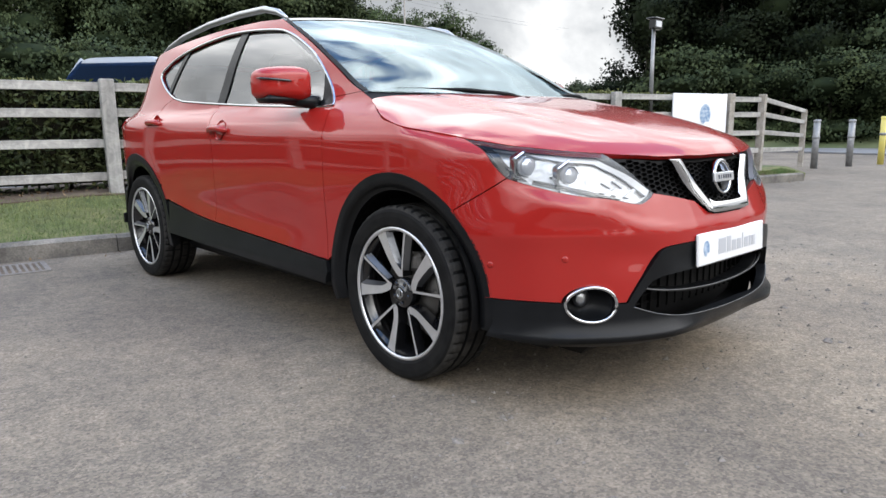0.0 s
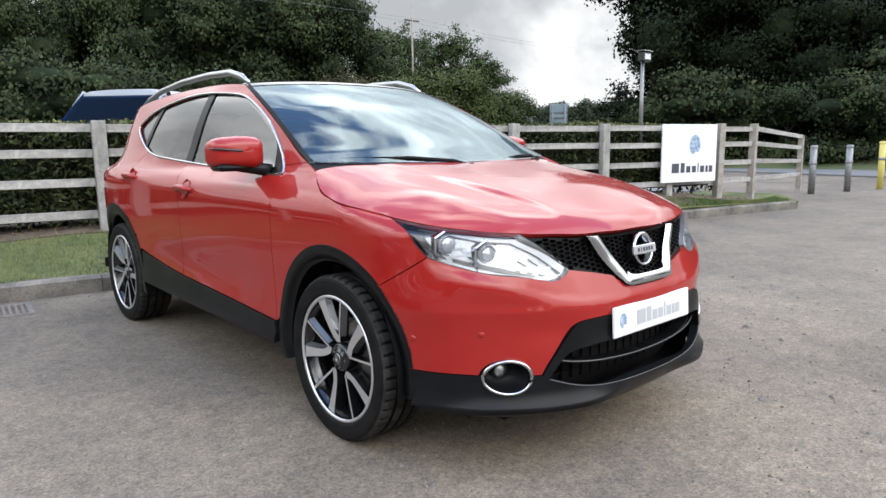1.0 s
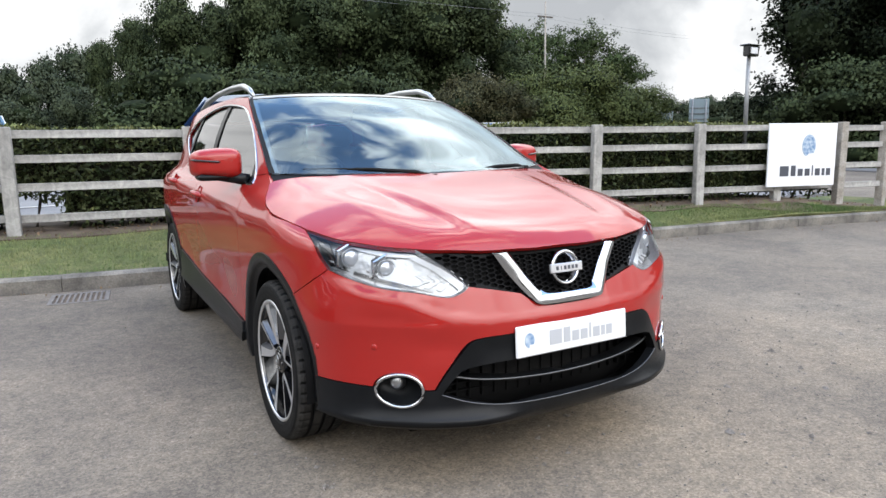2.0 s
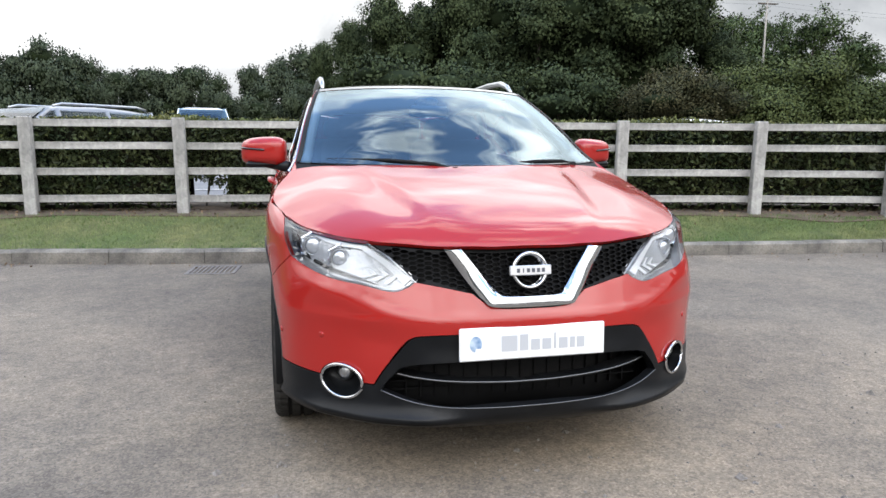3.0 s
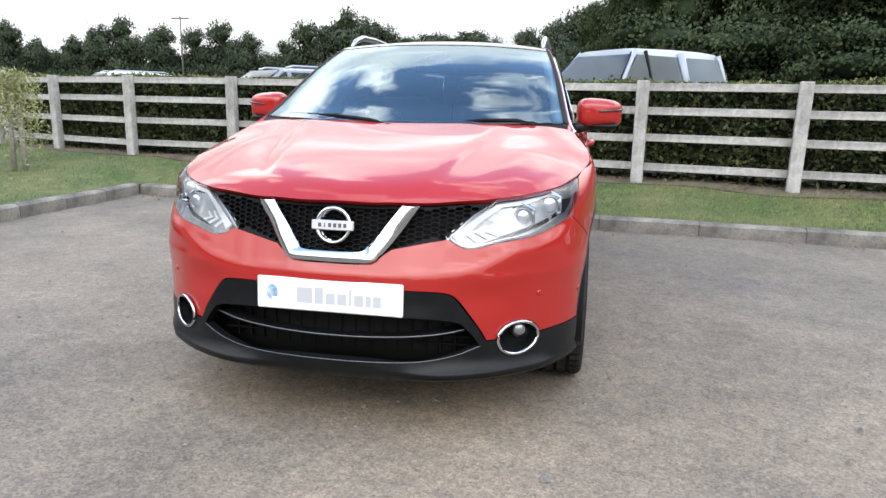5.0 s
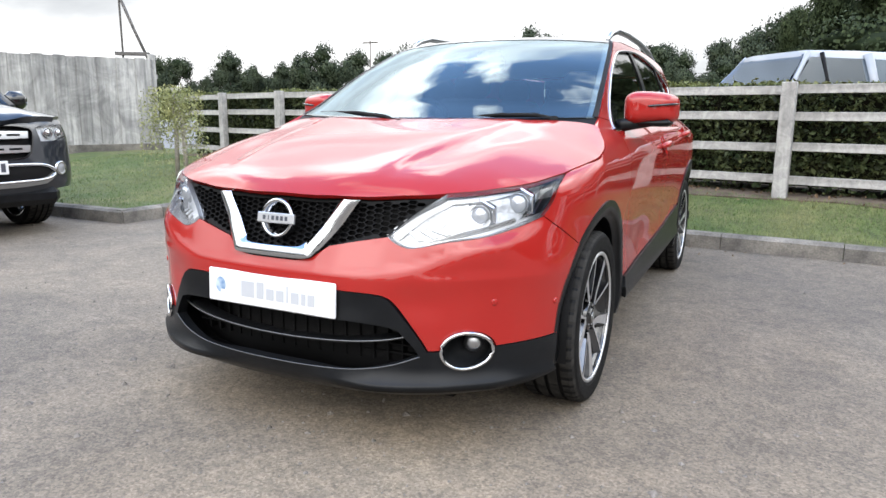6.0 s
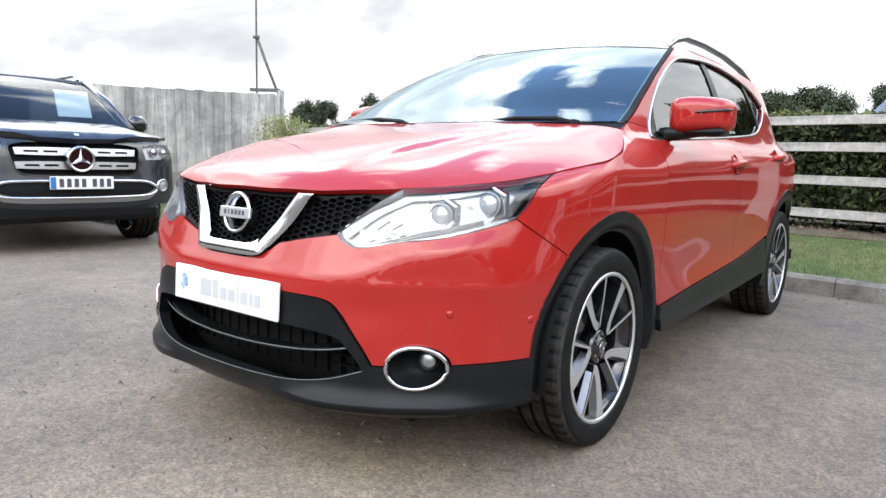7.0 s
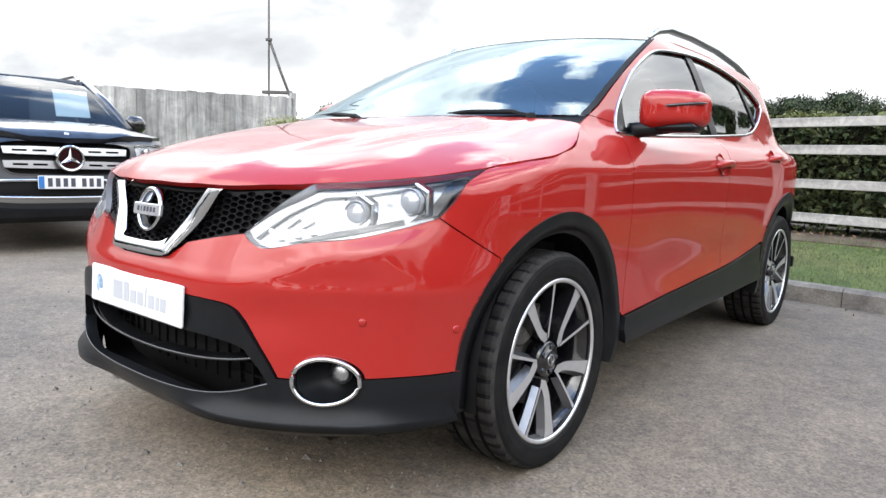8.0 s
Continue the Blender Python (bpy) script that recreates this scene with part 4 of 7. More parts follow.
# headlamps
for s in (-1, 1):
    poly = outline(HEAD_TOP, HEAD_IN, HEAD_LOW, HEAD_OUT)
    ss = side_surf(s)
    lamp = part("headlamp", sheet("headlamp", poly, ss, LENS, step=.03, depth=.0, gap=.002, flip=s < 0), car, "swept clear headlamp with bright projector lenses")

    def recess(p, s=s):
        r = skin(p[:, 0], p[:, 1])
        a = r[:, 0]
        r[:, 1] += .018 + .034 * ease(a, .42, .58)
        r[:, 2] -= .016 * ease(p[:, 1], .76, .86)
        r[:, 0] -= .03 * ease(a, .6, .8)
        return r * np.array([s, 1, 1])

    part("lamp_housing", sheet("lamp_housing", poly, recess, LAMPBOX, step=.03, depth=0, gap=-.012, flip=s < 0), lamp)
    edge = [skin(*p) * np.array([s, 1, 1]) for p in resample(poly, .03)]
    edge_in = [recess(np.array([p]))[0] for p in resample(poly, .03)]
    k = len(edge)
    part("lamp_surround", mesh("lamp_surround", edge + edge_in, [(i, (i + 1) % k, (i + 1) % k + k, i + k) for i in range(k)], LAMPBOX), lamp)
    # dark outer corner, white light guide along the top and round the inner tip, chevron ribs
    dark = outline([fx(.812, .900), fx(.788, .886)], [fx(.788, .886), fx(.780, .84), fx(.748, .772)], [fx(.748, .772), fx(.795, .790)], [fx(.795, .790), fx(.814, .845), fx(.812, .900)])
    part("lamp_bezel", sheet("lamp_bezel", dark, lambda p, r=recess: r(p) * 1.0, GLOSSBLACK, step=.02, depth=.01, lift=.012, flip=s < 0), lamp, "gloss black outer corner")
    guide = outline([fx(.795, .902), fx(.64, .865), fx(.545, .856)], [fx(.545, .856), fx(.472, .797), fx(.402, .731)], [fx(.402, .731), fx(.424, .714)], [fx(.424, .714), fx(.49, .783), fx(.552, .836)], [fx(.552, .836), fx(.65, .848), fx(.79, .886)], [fx(.79, .886), fx(.795, .902)])
    part("light_guide", sheet("light_guide", guide, recess, LAMPWHITE, step=.02, depth=.012, lift=.014, flip=s < 0, gap=0), lamp, "white light guide strip")
    for j, (dx, low_) in enumerate(((0, .708), (.036, .716), (.070, .724))):
        rib_ = outline([fx(.462 + dx, .775 - .006 * j), fx(.474 + dx, .775 - .006 * j)], [fx(.474 + dx, .775 - .006 * j), fx(.452 + dx, .744)], [fx(.452 + dx, .744), fx(.492 + dx, low_ + .008)], [fx(.492 + dx, low_ + .008), fx(.478 + dx, low_ + .004)], [fx(.478 + dx, low_ + .004), fx(.436 + dx, .744)], [fx(.436 + dx, .744), fx(.462 + dx, .775 - .006 * j)])
        part("lamp_rib", sheet("lamp_rib", rib_, recess, LAMPWHITE, step=.02, depth=.012, lift=.010, flip=s < 0, gap=0), lamp)
    shelf = outline([fx(.50, .709), fx(.60, .727)], [fx(.60, .727), fx(.74, .764)], [fx(.74, .764), fx(.735, .778)], [fx(.735, .778), fx(.60, .742)], [fx(.60, .742), fx(.50, .709)])
    part("lamp_shelf", sheet("lamp_shelf", shelf, recess, GLOSSBLACK, step=.02, depth=.01, lift=.006, flip=s < 0, gap=0), lamp)
    for x, z, r in ((.735, .836, .033), (.628, .796, .030)):
        a = recess(np.array([fx(x, z)]))[0]
        m = Matrix.Translation(Vector(a) + Vector((s * .006, -.012, 0))) @ Vector((s * .28, -.96, .03)).to_track_quat('Z', 'Y').to_matrix().to_4x4() @ pose(0, 0, 0, 0, 0, 30)
        cup = part("projector", Build().lathe([(r * 1.95, -.034), (r * 1.78, -.016), (r * 1.62, -.013), (r * 1.30, -.022), (r * 1.08, -.024)], 6, m=m).mesh("projector", FACET, False), lamp, "six-sided chrome lamp surround")
        part("projector_ring", Build().lathe([(r * 1.12, -.020), (r * 1.10, -.006), (r * 1.02, -.004), (r * .97, -.010), (r * .90, -.016)], 36, m=m).mesh("projector_ring", LAMPBOX, True), cup)
        part("projector_lens", Build().lathe([(r * .92, -.014), (r * .86, -.004), (r * .66, .000), (r * .36, .003), (.0005, .004)], 32, m=m).mesh("projector_lens", BULB, True), cup)
        for j in range(3):
            q0, q1 = polar(r * 1.9, 180 + 18 * (j - 1) * s), polar(r * 2.3, 180 + 22 * (j - 1) * s)
            fin = Build().prism([q0, q1, (q1[0], q1[1] + .010), (q0[0], q0[1] + .008)], -.024, -.008, m=m)
            part("lamp_fin", fin.mesh("lamp_fin", FACET), cup)

# bonnet
BON_Y = [-.82, -.684, -.600, -.470, -.310, -.197, -.060, .056, .130, .20, .27]
BON_X = sp(BON_Y, [.60, .625, .665, .752, .818, .847, .868, .863, .846, .808, .770])
BON_E = sp(BON_Y, [.842, .858, .869, .887, .913, .932, .952, .980, 1.008, 1.042, 1.074])
BON_C = sp([-.82, -.70, -.55, -.3, 0, .12, .34], [.886, .915, .951, 1.006, 1.064, 1.087, 1.12])
LIP_Y = sp([0, .16, .30, .42, .535, .648, .752, .818], [-.800, -.793, -.765, -.729, -.684, -.600, -.470, -.310])
LIP_Z = sp([0, .30, .42, .535, .648, .752, .818], [.842, .840, .848, .857, .869, .887, .913])


def bonnet_dome(x, y):
    a = np.abs(x)
    t = np.clip(a / BON_X(y), 0, 1.05)
    z = BON_E(y) + (BON_C(y) - BON_E(y)) * (1 - t ** 4.0)
    rib = .29 + .19 * (np.clip(y, -.75, .2) + .75) / .95
    z = z + .013 * (1 - ease(a, rib - .022, rib + .050)) * ease(y, -.80, -.40) * (1 - .75 * ease(y, -.45, .20))
    return z + (.010 * bell(a, rib + .20, .09) * ease(y, -.6, -.2) - .004 * bell(a, rib + .08, .08) * ease(y, -.72, -.4)) * (1 - ease(y, -.45, .12))


def bonnet_surf(p):
    x, y = p[:, 0], p[:, 1]
    a = np.abs(x)
    yf = LIP_Y(a)
    v = np.clip(y - yf, -.01, 9)
    z = bonnet_dome(x, y) - (bonnet_dome(x, yf) - LIP_Z(a)) * np.exp(-v / .045)
    return np.stack([x, y, z], 1)


front = [(0.0, -.800), (.16, -.793), (.30, -.765), (.42, -.729), (.535, -.684), (.648, -.600), (.752, -.470), (.818, -.310)]
edge = [(.818, -.310), (.847, -.197), (.868, -.060), (.863, .056), (.848, .12)]
back = [(.848, .12), (.815, .19), (.772, .255), (.62, .228), (.4, .140), (0, .088)]
half = [tuple(p) for p in outline(front, edge, back)] + [(0, .088)]
part("bonnet", sheet("bonnet", half + [(-x, y) for x, y in half[::-1]][1:-1], bonnet_surf, RED, step=.019, depth=.02, gap=.0045), car, "red bonnet with two soft creases")
# added black sheet just below, standing for the shade in the bonnet's gaps
part("bonnet_shade", sheet("bonnet_shade", half + [(-x, y) for x, y in half[::-1]][1:-1], lambda p: bonnet_surf(p) - np.array([0, -.030, .014]), BLACK, step=.06, depth=0, gap=-.004), car)

# sides: wing, doors, body side with pillars, window glass, sills, arches
for s in (-1, 1):
    ss, fl = side_surf(s), s < 0
    wing = outline(GAP_A, [sy(.492, 1.048), sy(.525, 1.085)], [sy(.525, 1.085), sy(.33, 1.10)], SHUT_BACK[::-1], SHUT[::-1], [SHUT[0], HEAD_OUT[1], HEAD_OUT[0]], SEAM, arch(0, ARCH_F, 134.6, 12))
    part("front_wing", sheet("front_wing", wing, ss, RED, step=.03, depth=.018, gap=.0018, flip=fl), car)
    door = [tuple(p) for p in outline(GAP_A, [sy(.492, 1.048), sy(.6, 1.046), sy(1.1, 1.064), sy(1.60, 1.088)], GAP_B, [sy(1.572, .462), sy(1.0, .432), sy(.452, .405)])]
    fdoor = part("front_door", sheet("front_door", door, ss, RED, step=.035, depth=.018, gap=.0018, flip=fl), car)
    door = outline([sy(1.60, 1.090), sy(2.09, 1.120), sy(2.26, 1.148)], GAP_C, arch(2.646, ARCH_R, 144, 155, 4), [sy(2.19, .545), sy(1.86, .488), sy(1.572, .462)], GAP_B[::-1])
    rdoor = part("rear_door", sheet("rear_door", door, ss, RED, step=.035, depth=.018, gap=.0018, flip=fl), car)
    tail = [sy(TAIL_Y + .93 * float(TAIL_D(z)), z) for z in (1.40, 1.3, 1.15, 1.05, .9, .7, .55)]
    side = outline(SCREEN_EDGE, ROOF_EDGE, [ROOF_EDGE[-1], tail[0]], tail, [tail[-1], arch(2.646, ARCH_R, 22, 60, 2)[0]], arch(2.646, ARCH_R, 22, 142, 16), GAP_C[::-1], DLO_REAR[:4][::-1], DLO_FRONT[::-1],
                   [DLO_FRONT[0], sy(.525, 1.085)], [sy(.525, 1.085), sy(.33, 1.10)])
    part("body_side", sheet("body_side", side, ss, RED, step=.035, depth=.02, gap=.0012, flip=fl), car, "red pillars and rear quarter")
    # window glass, pillars between the panes, bright surround
    pane_f = outline([sy(.60, 1.055), sy(.66, 1.20), sy(.80, 1.312)], DLO_FRONT[3:6] + [sy(1.50, 1.468)], [sy(1.50, 1.468), sy(1.56, 1.088)], [sy(1.56, 1.088), sy(1.1, 1.064), sy(.60, 1.055)])
    part("window_pane", sheet("window_pane", pane_f, ss, SIDEGLASS, step=.06, depth=0, lift=-.012, flip=fl), fdoor)
    pane_r = outline([sy(1.57, 1.470), sy(1.8, 1.47), sy(2.0, 1.455), sy(2.22, 1.428)], [sy(2.22, 1.428), sy(2.36, 1.185)], [sy(2.36, 1.185), sy(2.26, 1.15), sy(2.09, 1.121)], [sy(2.09, 1.121), sy(1.64, 1.092)], [sy(1.64, 1.092), sy(1.57, 1.470)])
    part("window_pane", sheet("window_pane", pane_r, ss, DARKGLASS, step=.06, depth=0, lift=-.012, flip=fl), rdoor, "dark tinted rear door glass")
    pane_q = outline([sy(2.25, 1.424), sy(2.35, 1.403), sy(2.54, 1.335), sy(2.57, 1.297)], [sy(2.57, 1.297), sy(2.50, 1.247), sy(2.385, 1.195)], [sy(2.385, 1.195), sy(2.25, 1.424)])
    part("quarter_pane", sheet("quarter_pane", pane_q, ss, DARKGLASS, step=.06, depth=0, lift=-.012, flip=fl), car, "dark tinted rear quarter glass")
    for a, b, c_, d_ in ((1.56, 1.64, 1.50, 1.57), (2.36, 2.40, 2.22, 2.26)):
        z0, z1 = (1.088, 1.47) if a < 2 else (1.185, 1.425)
        pil = outline([sy(a, z0), sy(b, z0 + .004)], [sy(b, z0 + .004), sy(d_, z1)], [sy(d_, z1), sy(c_, z1)], [sy(c_, z1), sy(a, z0)])
        part("window_pillar", sheet("window_pillar", pil, ss, CLAD, step=.05, depth=.02, lift=-.006, flip=fl, gap=-.004), car)
    corner = outline([sy(.497, 1.050), sy(.555, 1.126), sy(.66, 1.218)], [sy(.66, 1.218), sy(.605, 1.052)], [sy(.605, 1.052), sy(.497, 1.050)])
    part("mirror_sail", sheet("mirror_sail", corner, ss, CLAD, step=.05, depth=.02, lift=-.006, flip=fl), fdoor)
    trim = np.array([tuple(p) for p in curve_pts(DLO_FRONT, 6)] + [tuple(p) for p in curve_pts(DLO_REAR, 6)] + [tuple(p) for p in curve_pts(BELT, 6)])
    pts = ss(trim)
    part("window_trim", Build().tube([Vector(p) for p in list(pts) + [pts[0]]], .0070, 8, caps=False).mesh("window_trim", CHROME, True), car, "bright chrome window surround")
    # handles
    for parent, y, z in ((fdoor, 1.42, .958), (rdoor, 2.32, 1.003)):
        x = float(half_width(y, z)) * s
        hm = Matrix.Translation((x + s * .026, y, z)) @ pose(0, 0, 0, 0, -s * 18, 0)
        grip = [Vector((0, .105 * t, .004 * math.cos(t * 2))) - Vector((s * .03 * abs(t) ** 3, 0, 0)) for t in np.linspace(-1, 1, 11)]
        h = part("door_handle", Build().tube([hm @ g for g in grip], [.010] + [.0165] * 9 + [.010], 12).mesh("door_handle", RED, True), parent)
        cup = Build().lathe([(.001, -.022), (.03, -.020), (.046, -.010), (.052, .0)], 28, m=Matrix.Translation((x - s * .0, y - .02, z - .004)) @ pose(0, 0, 0, 0, s * 72, 0))
        part("handle_recess", cup.mesh("handle_recess", RED, True), h)
    # mirror: red shell, black foot, indicator, glass
    mc = Vector((s * .920, .715, 1.138))
    vs, fs, nu, nv = [], [], 40, 20
    for j in range(nv + 1):
        ph = math.pi * j / nv - math.pi / 2
        for i in range(nu):
            th = 2 * math.pi * i / nu
            cx, sx_ = math.copysign(abs(math.cos(th)) ** .46, math.cos(th)), math.copysign(abs(math.sin(th)) ** .46, math.sin(th))
            cp = abs(math.cos(ph)) ** .48
            xx, zz, yy = cx * cp * .118, sx_ * cp * .072, math.sin(ph) * (.085 if ph < 0 else .05)
            zz *= 1 - .10 * xx / .118
            zz += .008 * (1 - (xx / .118) ** 2)
            vs.append(mc + Vector((s * xx, yy + .03 * xx / .118, zz)))
    for j in range(nv):
        for i in range(nu):
            q = (j * nu + i, j * nu + (i + 1) % nu, (j + 1) * nu + (i + 1) % nu, (j + 1) * nu + i)
            fs.append(q if s < 0 else q[::-1])
    mir = part("door_mirror", mesh("door_mirror", vs, fs, RED), fdoor, "red door mirror on a black foot")
    part("mirror_foot", Build().tube([(s * .79, .62, 1.062), (s * .84, .67, 1.072), (s * .90, .705, 1.082), (s * .97, .722, 1.084)], [.030, .028, .026, .014], 12).mesh("mirror_foot", CLAD, True), mir)
    ind = [mc + Vector((s * xx, -.084 * max(0, 1 - (abs(xx) / .125) ** 3.2) ** (1 / 2.6) + .03 * xx / .118 - .004, .014 + .010 * xx / .118)) for xx in np.linspace(-.005, .118, 12)]
    part("mirror_indicator", Build().tube(ind, [.002] + [.005] * 10 + [.0025], 8).mesh("mirror_indicator", GLOSSBLACK, True), mir)
    part("mirror_shell", Build().box((mc.x, mc.y, mc.z - .060), (.185, .125, .034), .014).mesh("mirror_shell", CLAD, True), mir, "black lower mirror shell")
    part("mirror_glass", Build().box((mc.x, mc.y + .052, mc.z), (.19, .006, .11), .002).mesh("mirror_glass", MIRRORGLASS), mir)
    # sill cladding and arch cladding
    sill = outline(SILL, [sy(.452, .405), sy(.43, .36)], [sy(.43, .36), sy(.45, .305)], [sy(.45, .305), sy(1.3, .322), sy(2.18, .345)], [sy(2.18, .345), sy(2.165, .535)])

    def clad_surf(p, s=s):
        r = skin(p[:, 0], p[:, 1])
        y, z = r[:, 1], r[:, 2]
        r[:, 0] += .010 + .012 * bell(z, .33, .06)
        return r * np.array([s, 1, 1])

    part("sill_cladding", sheet("sill_cladding", sill, clad_surf, CLAD, step=.04, depth=.03, flip=fl), car)
    for cy, ro, ri in ((0.0, ARCH_F, .392), (2.646, ARCH_R, .395)):
        def lip(p, s=s, cy=cy, ri=ri, ro=ro):
            """The arch lip, drawn by angle and radius; it stands proud and turns in at the opening."""
            ang, r = p[:, 0], p[:, 1]
            y, z = cy - .010 + .95 * r * np.cos(ang), .335 + r * np.sin(ang)
            q = np.where(y >= 0, Q1 + y, QS * np.arccos(np.clip(-y / NOSE_D(np.clip(z, .2, 1.0)), 0, 1) ** (POW / 2)))
            w = skin(q, z)
            w[:, 0] += .006 - .006 * ease(-y, .05, .30) - .030 * (1 - ease(r, ri, ri + .022))
            return w * np.array([s, 1, 1])
        a0, a1 = (radians(-12), radians(188)) if cy < 1 else (radians(-14), radians(190))
        fine_a = np.linspace(a0, a1, 60)
        ring_ = [(a, ri) for a in fine_a] + [(a, ro + .006) for a in fine_a[::-1]]
        part("arch_cladding", sheet("arch_cladding", ring_, lip, CLAD, step=.03, depth=.05, gap=0, flip=not fl), car)
        vs = []
        for d in (.90, .50):
            vs += [(s * d if d < .9 else s * .868, cy - .010 + .95 * (ri + .01) * math.cos(a), .335 + (ri + .01) * math.sin(a)) for a in np.linspace(radians(-10), radians(190), 30)]
        fs = [(i, i + 1, i + 31, i + 30) for i in range(29)] + [tuple(range(30, 60))]
        part("wheel_well", mesh("wheel_well", vs, fs, BLACK), car)
        part("mud_flap", Build().box((s * .80, cy + .41, .355), (.16, .02, .07), .006).mesh("mud_flap", BLACK), car)
    # roof rails
    rail = [(1.20, 1.505, .0), (1.28, 1.545, 0), (1.42, 1.576, 0), (1.7, 1.584, 0), (2.1, 1.575, 0), (2.5, 1.545, 0), (2.75, 1.505, 0), (2.88, 1.470, 0)]
    part("roof_rail", Build().tube([(s * (.588 - .02 * max(0, y - 2.2)), y, z) for y, z, _ in rail], [.010, .016, .018, .018, .018, .018, .016, .010], 10).mesh("roof_rail", SATIN, True), car, "satin silver roof rail")
    # rear lamp
    rl = outline([sy(2.98, 1.02), sy(3.12, 1.05), sy(3.30, 1.06)], [sy(3.30, 1.06), sy(3.36, .94)], [sy(3.36, .94), sy(3.15, .93), sy(2.98, 1.02)])
    part("rear_lamp", sheet("rear_lamp", rl, ss, REDLENS, step=.04, depth=.01, lift=.006, flip=fl), car, "red rear lamp")


# windscreen, roof, tail
def screen(u, v):
    t = u * 2 - 1
    k = np.clip(v, 0, 1) * 5
    ey, ez = np.interp(k, range(6), [q - Q1 for q, z in SCREEN_EDGE]), np.interp(k, range(6), [z for q, z in SCREEN_EDGE])
    ex = half_width(ey, ez) - .004
    c = 1 - np.abs(t) ** 2.3
    bow, dz = .23 - .12 * v, -.012 + .036 * v + .02 * np.sin(math.pi * v)
    return np.stack([ex * t, ey - bow * c, ez + dz * c], -1)


part("windscreen", patch("windscreen", screen, 40, 24, SCREEN), car, "raked windscreen reflecting clouds")
part("windscreen_band", patch("windscreen_band", lambda u, v: screen(u, .955 + .06 * v) + np.array([0, -.002, .002]), 40, 4, GLOSSBLACK), car)
for s in (0, 1):
    part("windscreen_border", patch("windscreen_border", lambda u, v, s=s: screen((.014 * u if s == 0 else 1 - .014 + .014 * u), v) + np.array([0, -.002, .002]), 3, 24, BLACK), car)
part("windscreen_foot", patch("windscreen_foot", lambda u, v: screen(u, -.03 + .034 * v) + np.array([0, -.002, .002]), 40, 4, GLOSSBLACK), car)


def roof(u, v):
    t = u * 2 - 1
    ry = np.interp(v, np.linspace(0, 1, 5), [q - Q1 for q, z in ROOF_EDGE])
    rz = sp([q - Q1 for q, z in ROOF_EDGE], [z for q, z in ROOF_EDGE])(ry)
    ex = half_width(ry, rz) * (1 - np.clip((ry - TAIL_Y) / .42, 0, 1) ** 2.8 * .25)
    c = 1 - np.abs(t) ** 2.3
    return np.stack([ex * t, ry - (.11 - .16 * v) * c, rz + (.024 + .022 * np.sin(math.pi * np.clip(v, 0, 1)) ** .7) * c], -1)


part("roof", patch("roof", roof, 30, 40, GLOSSBLACK), car, "black glass panoramic roof")


def tail_at(u, z):
    """The skin carried on round the tail, between the ends of the two body sides."""
    t = .546 * (u * 2 - 1)
    y = TAIL_Y + TAIL_D(z) * (1 - np.abs(t) ** 2.8) ** (1 / 2.8)
    return np.stack([half_width(y, z) * t, y, z], -1)


def spoiler_fn(u, v):
    return roof(u, np.ones_like(u)) * (1 - v[:, None]) + tail_at(u, 1.405 + 0 * u) * v[:, None] + np.array([0, 0, .012]) * np.sin(math.pi * v)[:, None]


part("tailgate", patch("tailgate", lambda u, v: tail_at(u, .30 + .76 * v), 24, 20, RED, flip=True), car)
part("rear_window", patch("rear_window", lambda u, v: tail_at(u, 1.06 + .345 * v), 24, 8, SIDEGLASS, flip=True), car)
part("roof_spoiler", patch("roof_spoiler", spoiler_fn, 24, 6, RED), car, "red spoiler over the rear window")
part("rear_bumper", Build().box((0, 3.29, .42), (1.54, .28, .40), .09).mesh("rear_bumper", CLAD), car)
part("underbody", Build().box((0, 1.35, .27), (1.44, 3.9, .12), .03).mesh("underbody", BLACK), car)
part("engine_bay", Build().box((0, -.12, .62), (1.0, .9, .52), .05).box((0, -.45, .36), (1.16, .38, .38), .03).mesh("engine_bay", BLACK), car)
inner = Build()
for s in (-1, 1):
    inner.box((s * .80, 1.45, .68), (.05, 2.0, .70), .01)
inner.box((0, 1.5, .36), (1.55, 2.4, .08), .01)
part("door_lining", inner.mesh("door_lining", BLACK), car)
part("headlining", patch("headlining", lambda u, v: roof(u, v) * np.array([.97, 1, 1]) - np.array([0, 0, .03]), 16, 16, PALETRIM), car)

# wipers
for s, y0 in ((-1, .0), (1, .0)):
    base = Vector((-.05 if s < 0 else .56, .075, 1.066)) if s < 0 else Vector((.60, .235, 1.085))
    tip = Vector((-.62, .29, 1.112)) if s < 0 else Vector((.16, .13, 1.083))
    mid = base.lerp(tip, .5) + Vector((0, -.012, .022))
    w = part("wiper", Build().tube([base, base.lerp(mid, .3) + Vector((0, 0, .014)), mid, tip], [.013, .010, .008, .005], 8).mesh("wiper", BLACK, True), car, "black windscreen wiper")
    part("wiper_cap", Build().lathe([(.02, -.01), (.02, .012), (.013, .018), (.001, .018)], 16, m=Matrix.Translation(base)).mesh("wiper_cap", BLACK, True), w)
part("cowl", patch("cowl", lambda u, v: screen(u, 0 * v) + np.stack([0 * u, -.0 - .07 * v, -.004 - .035 * v], -1), 30, 3, BLACK), car)

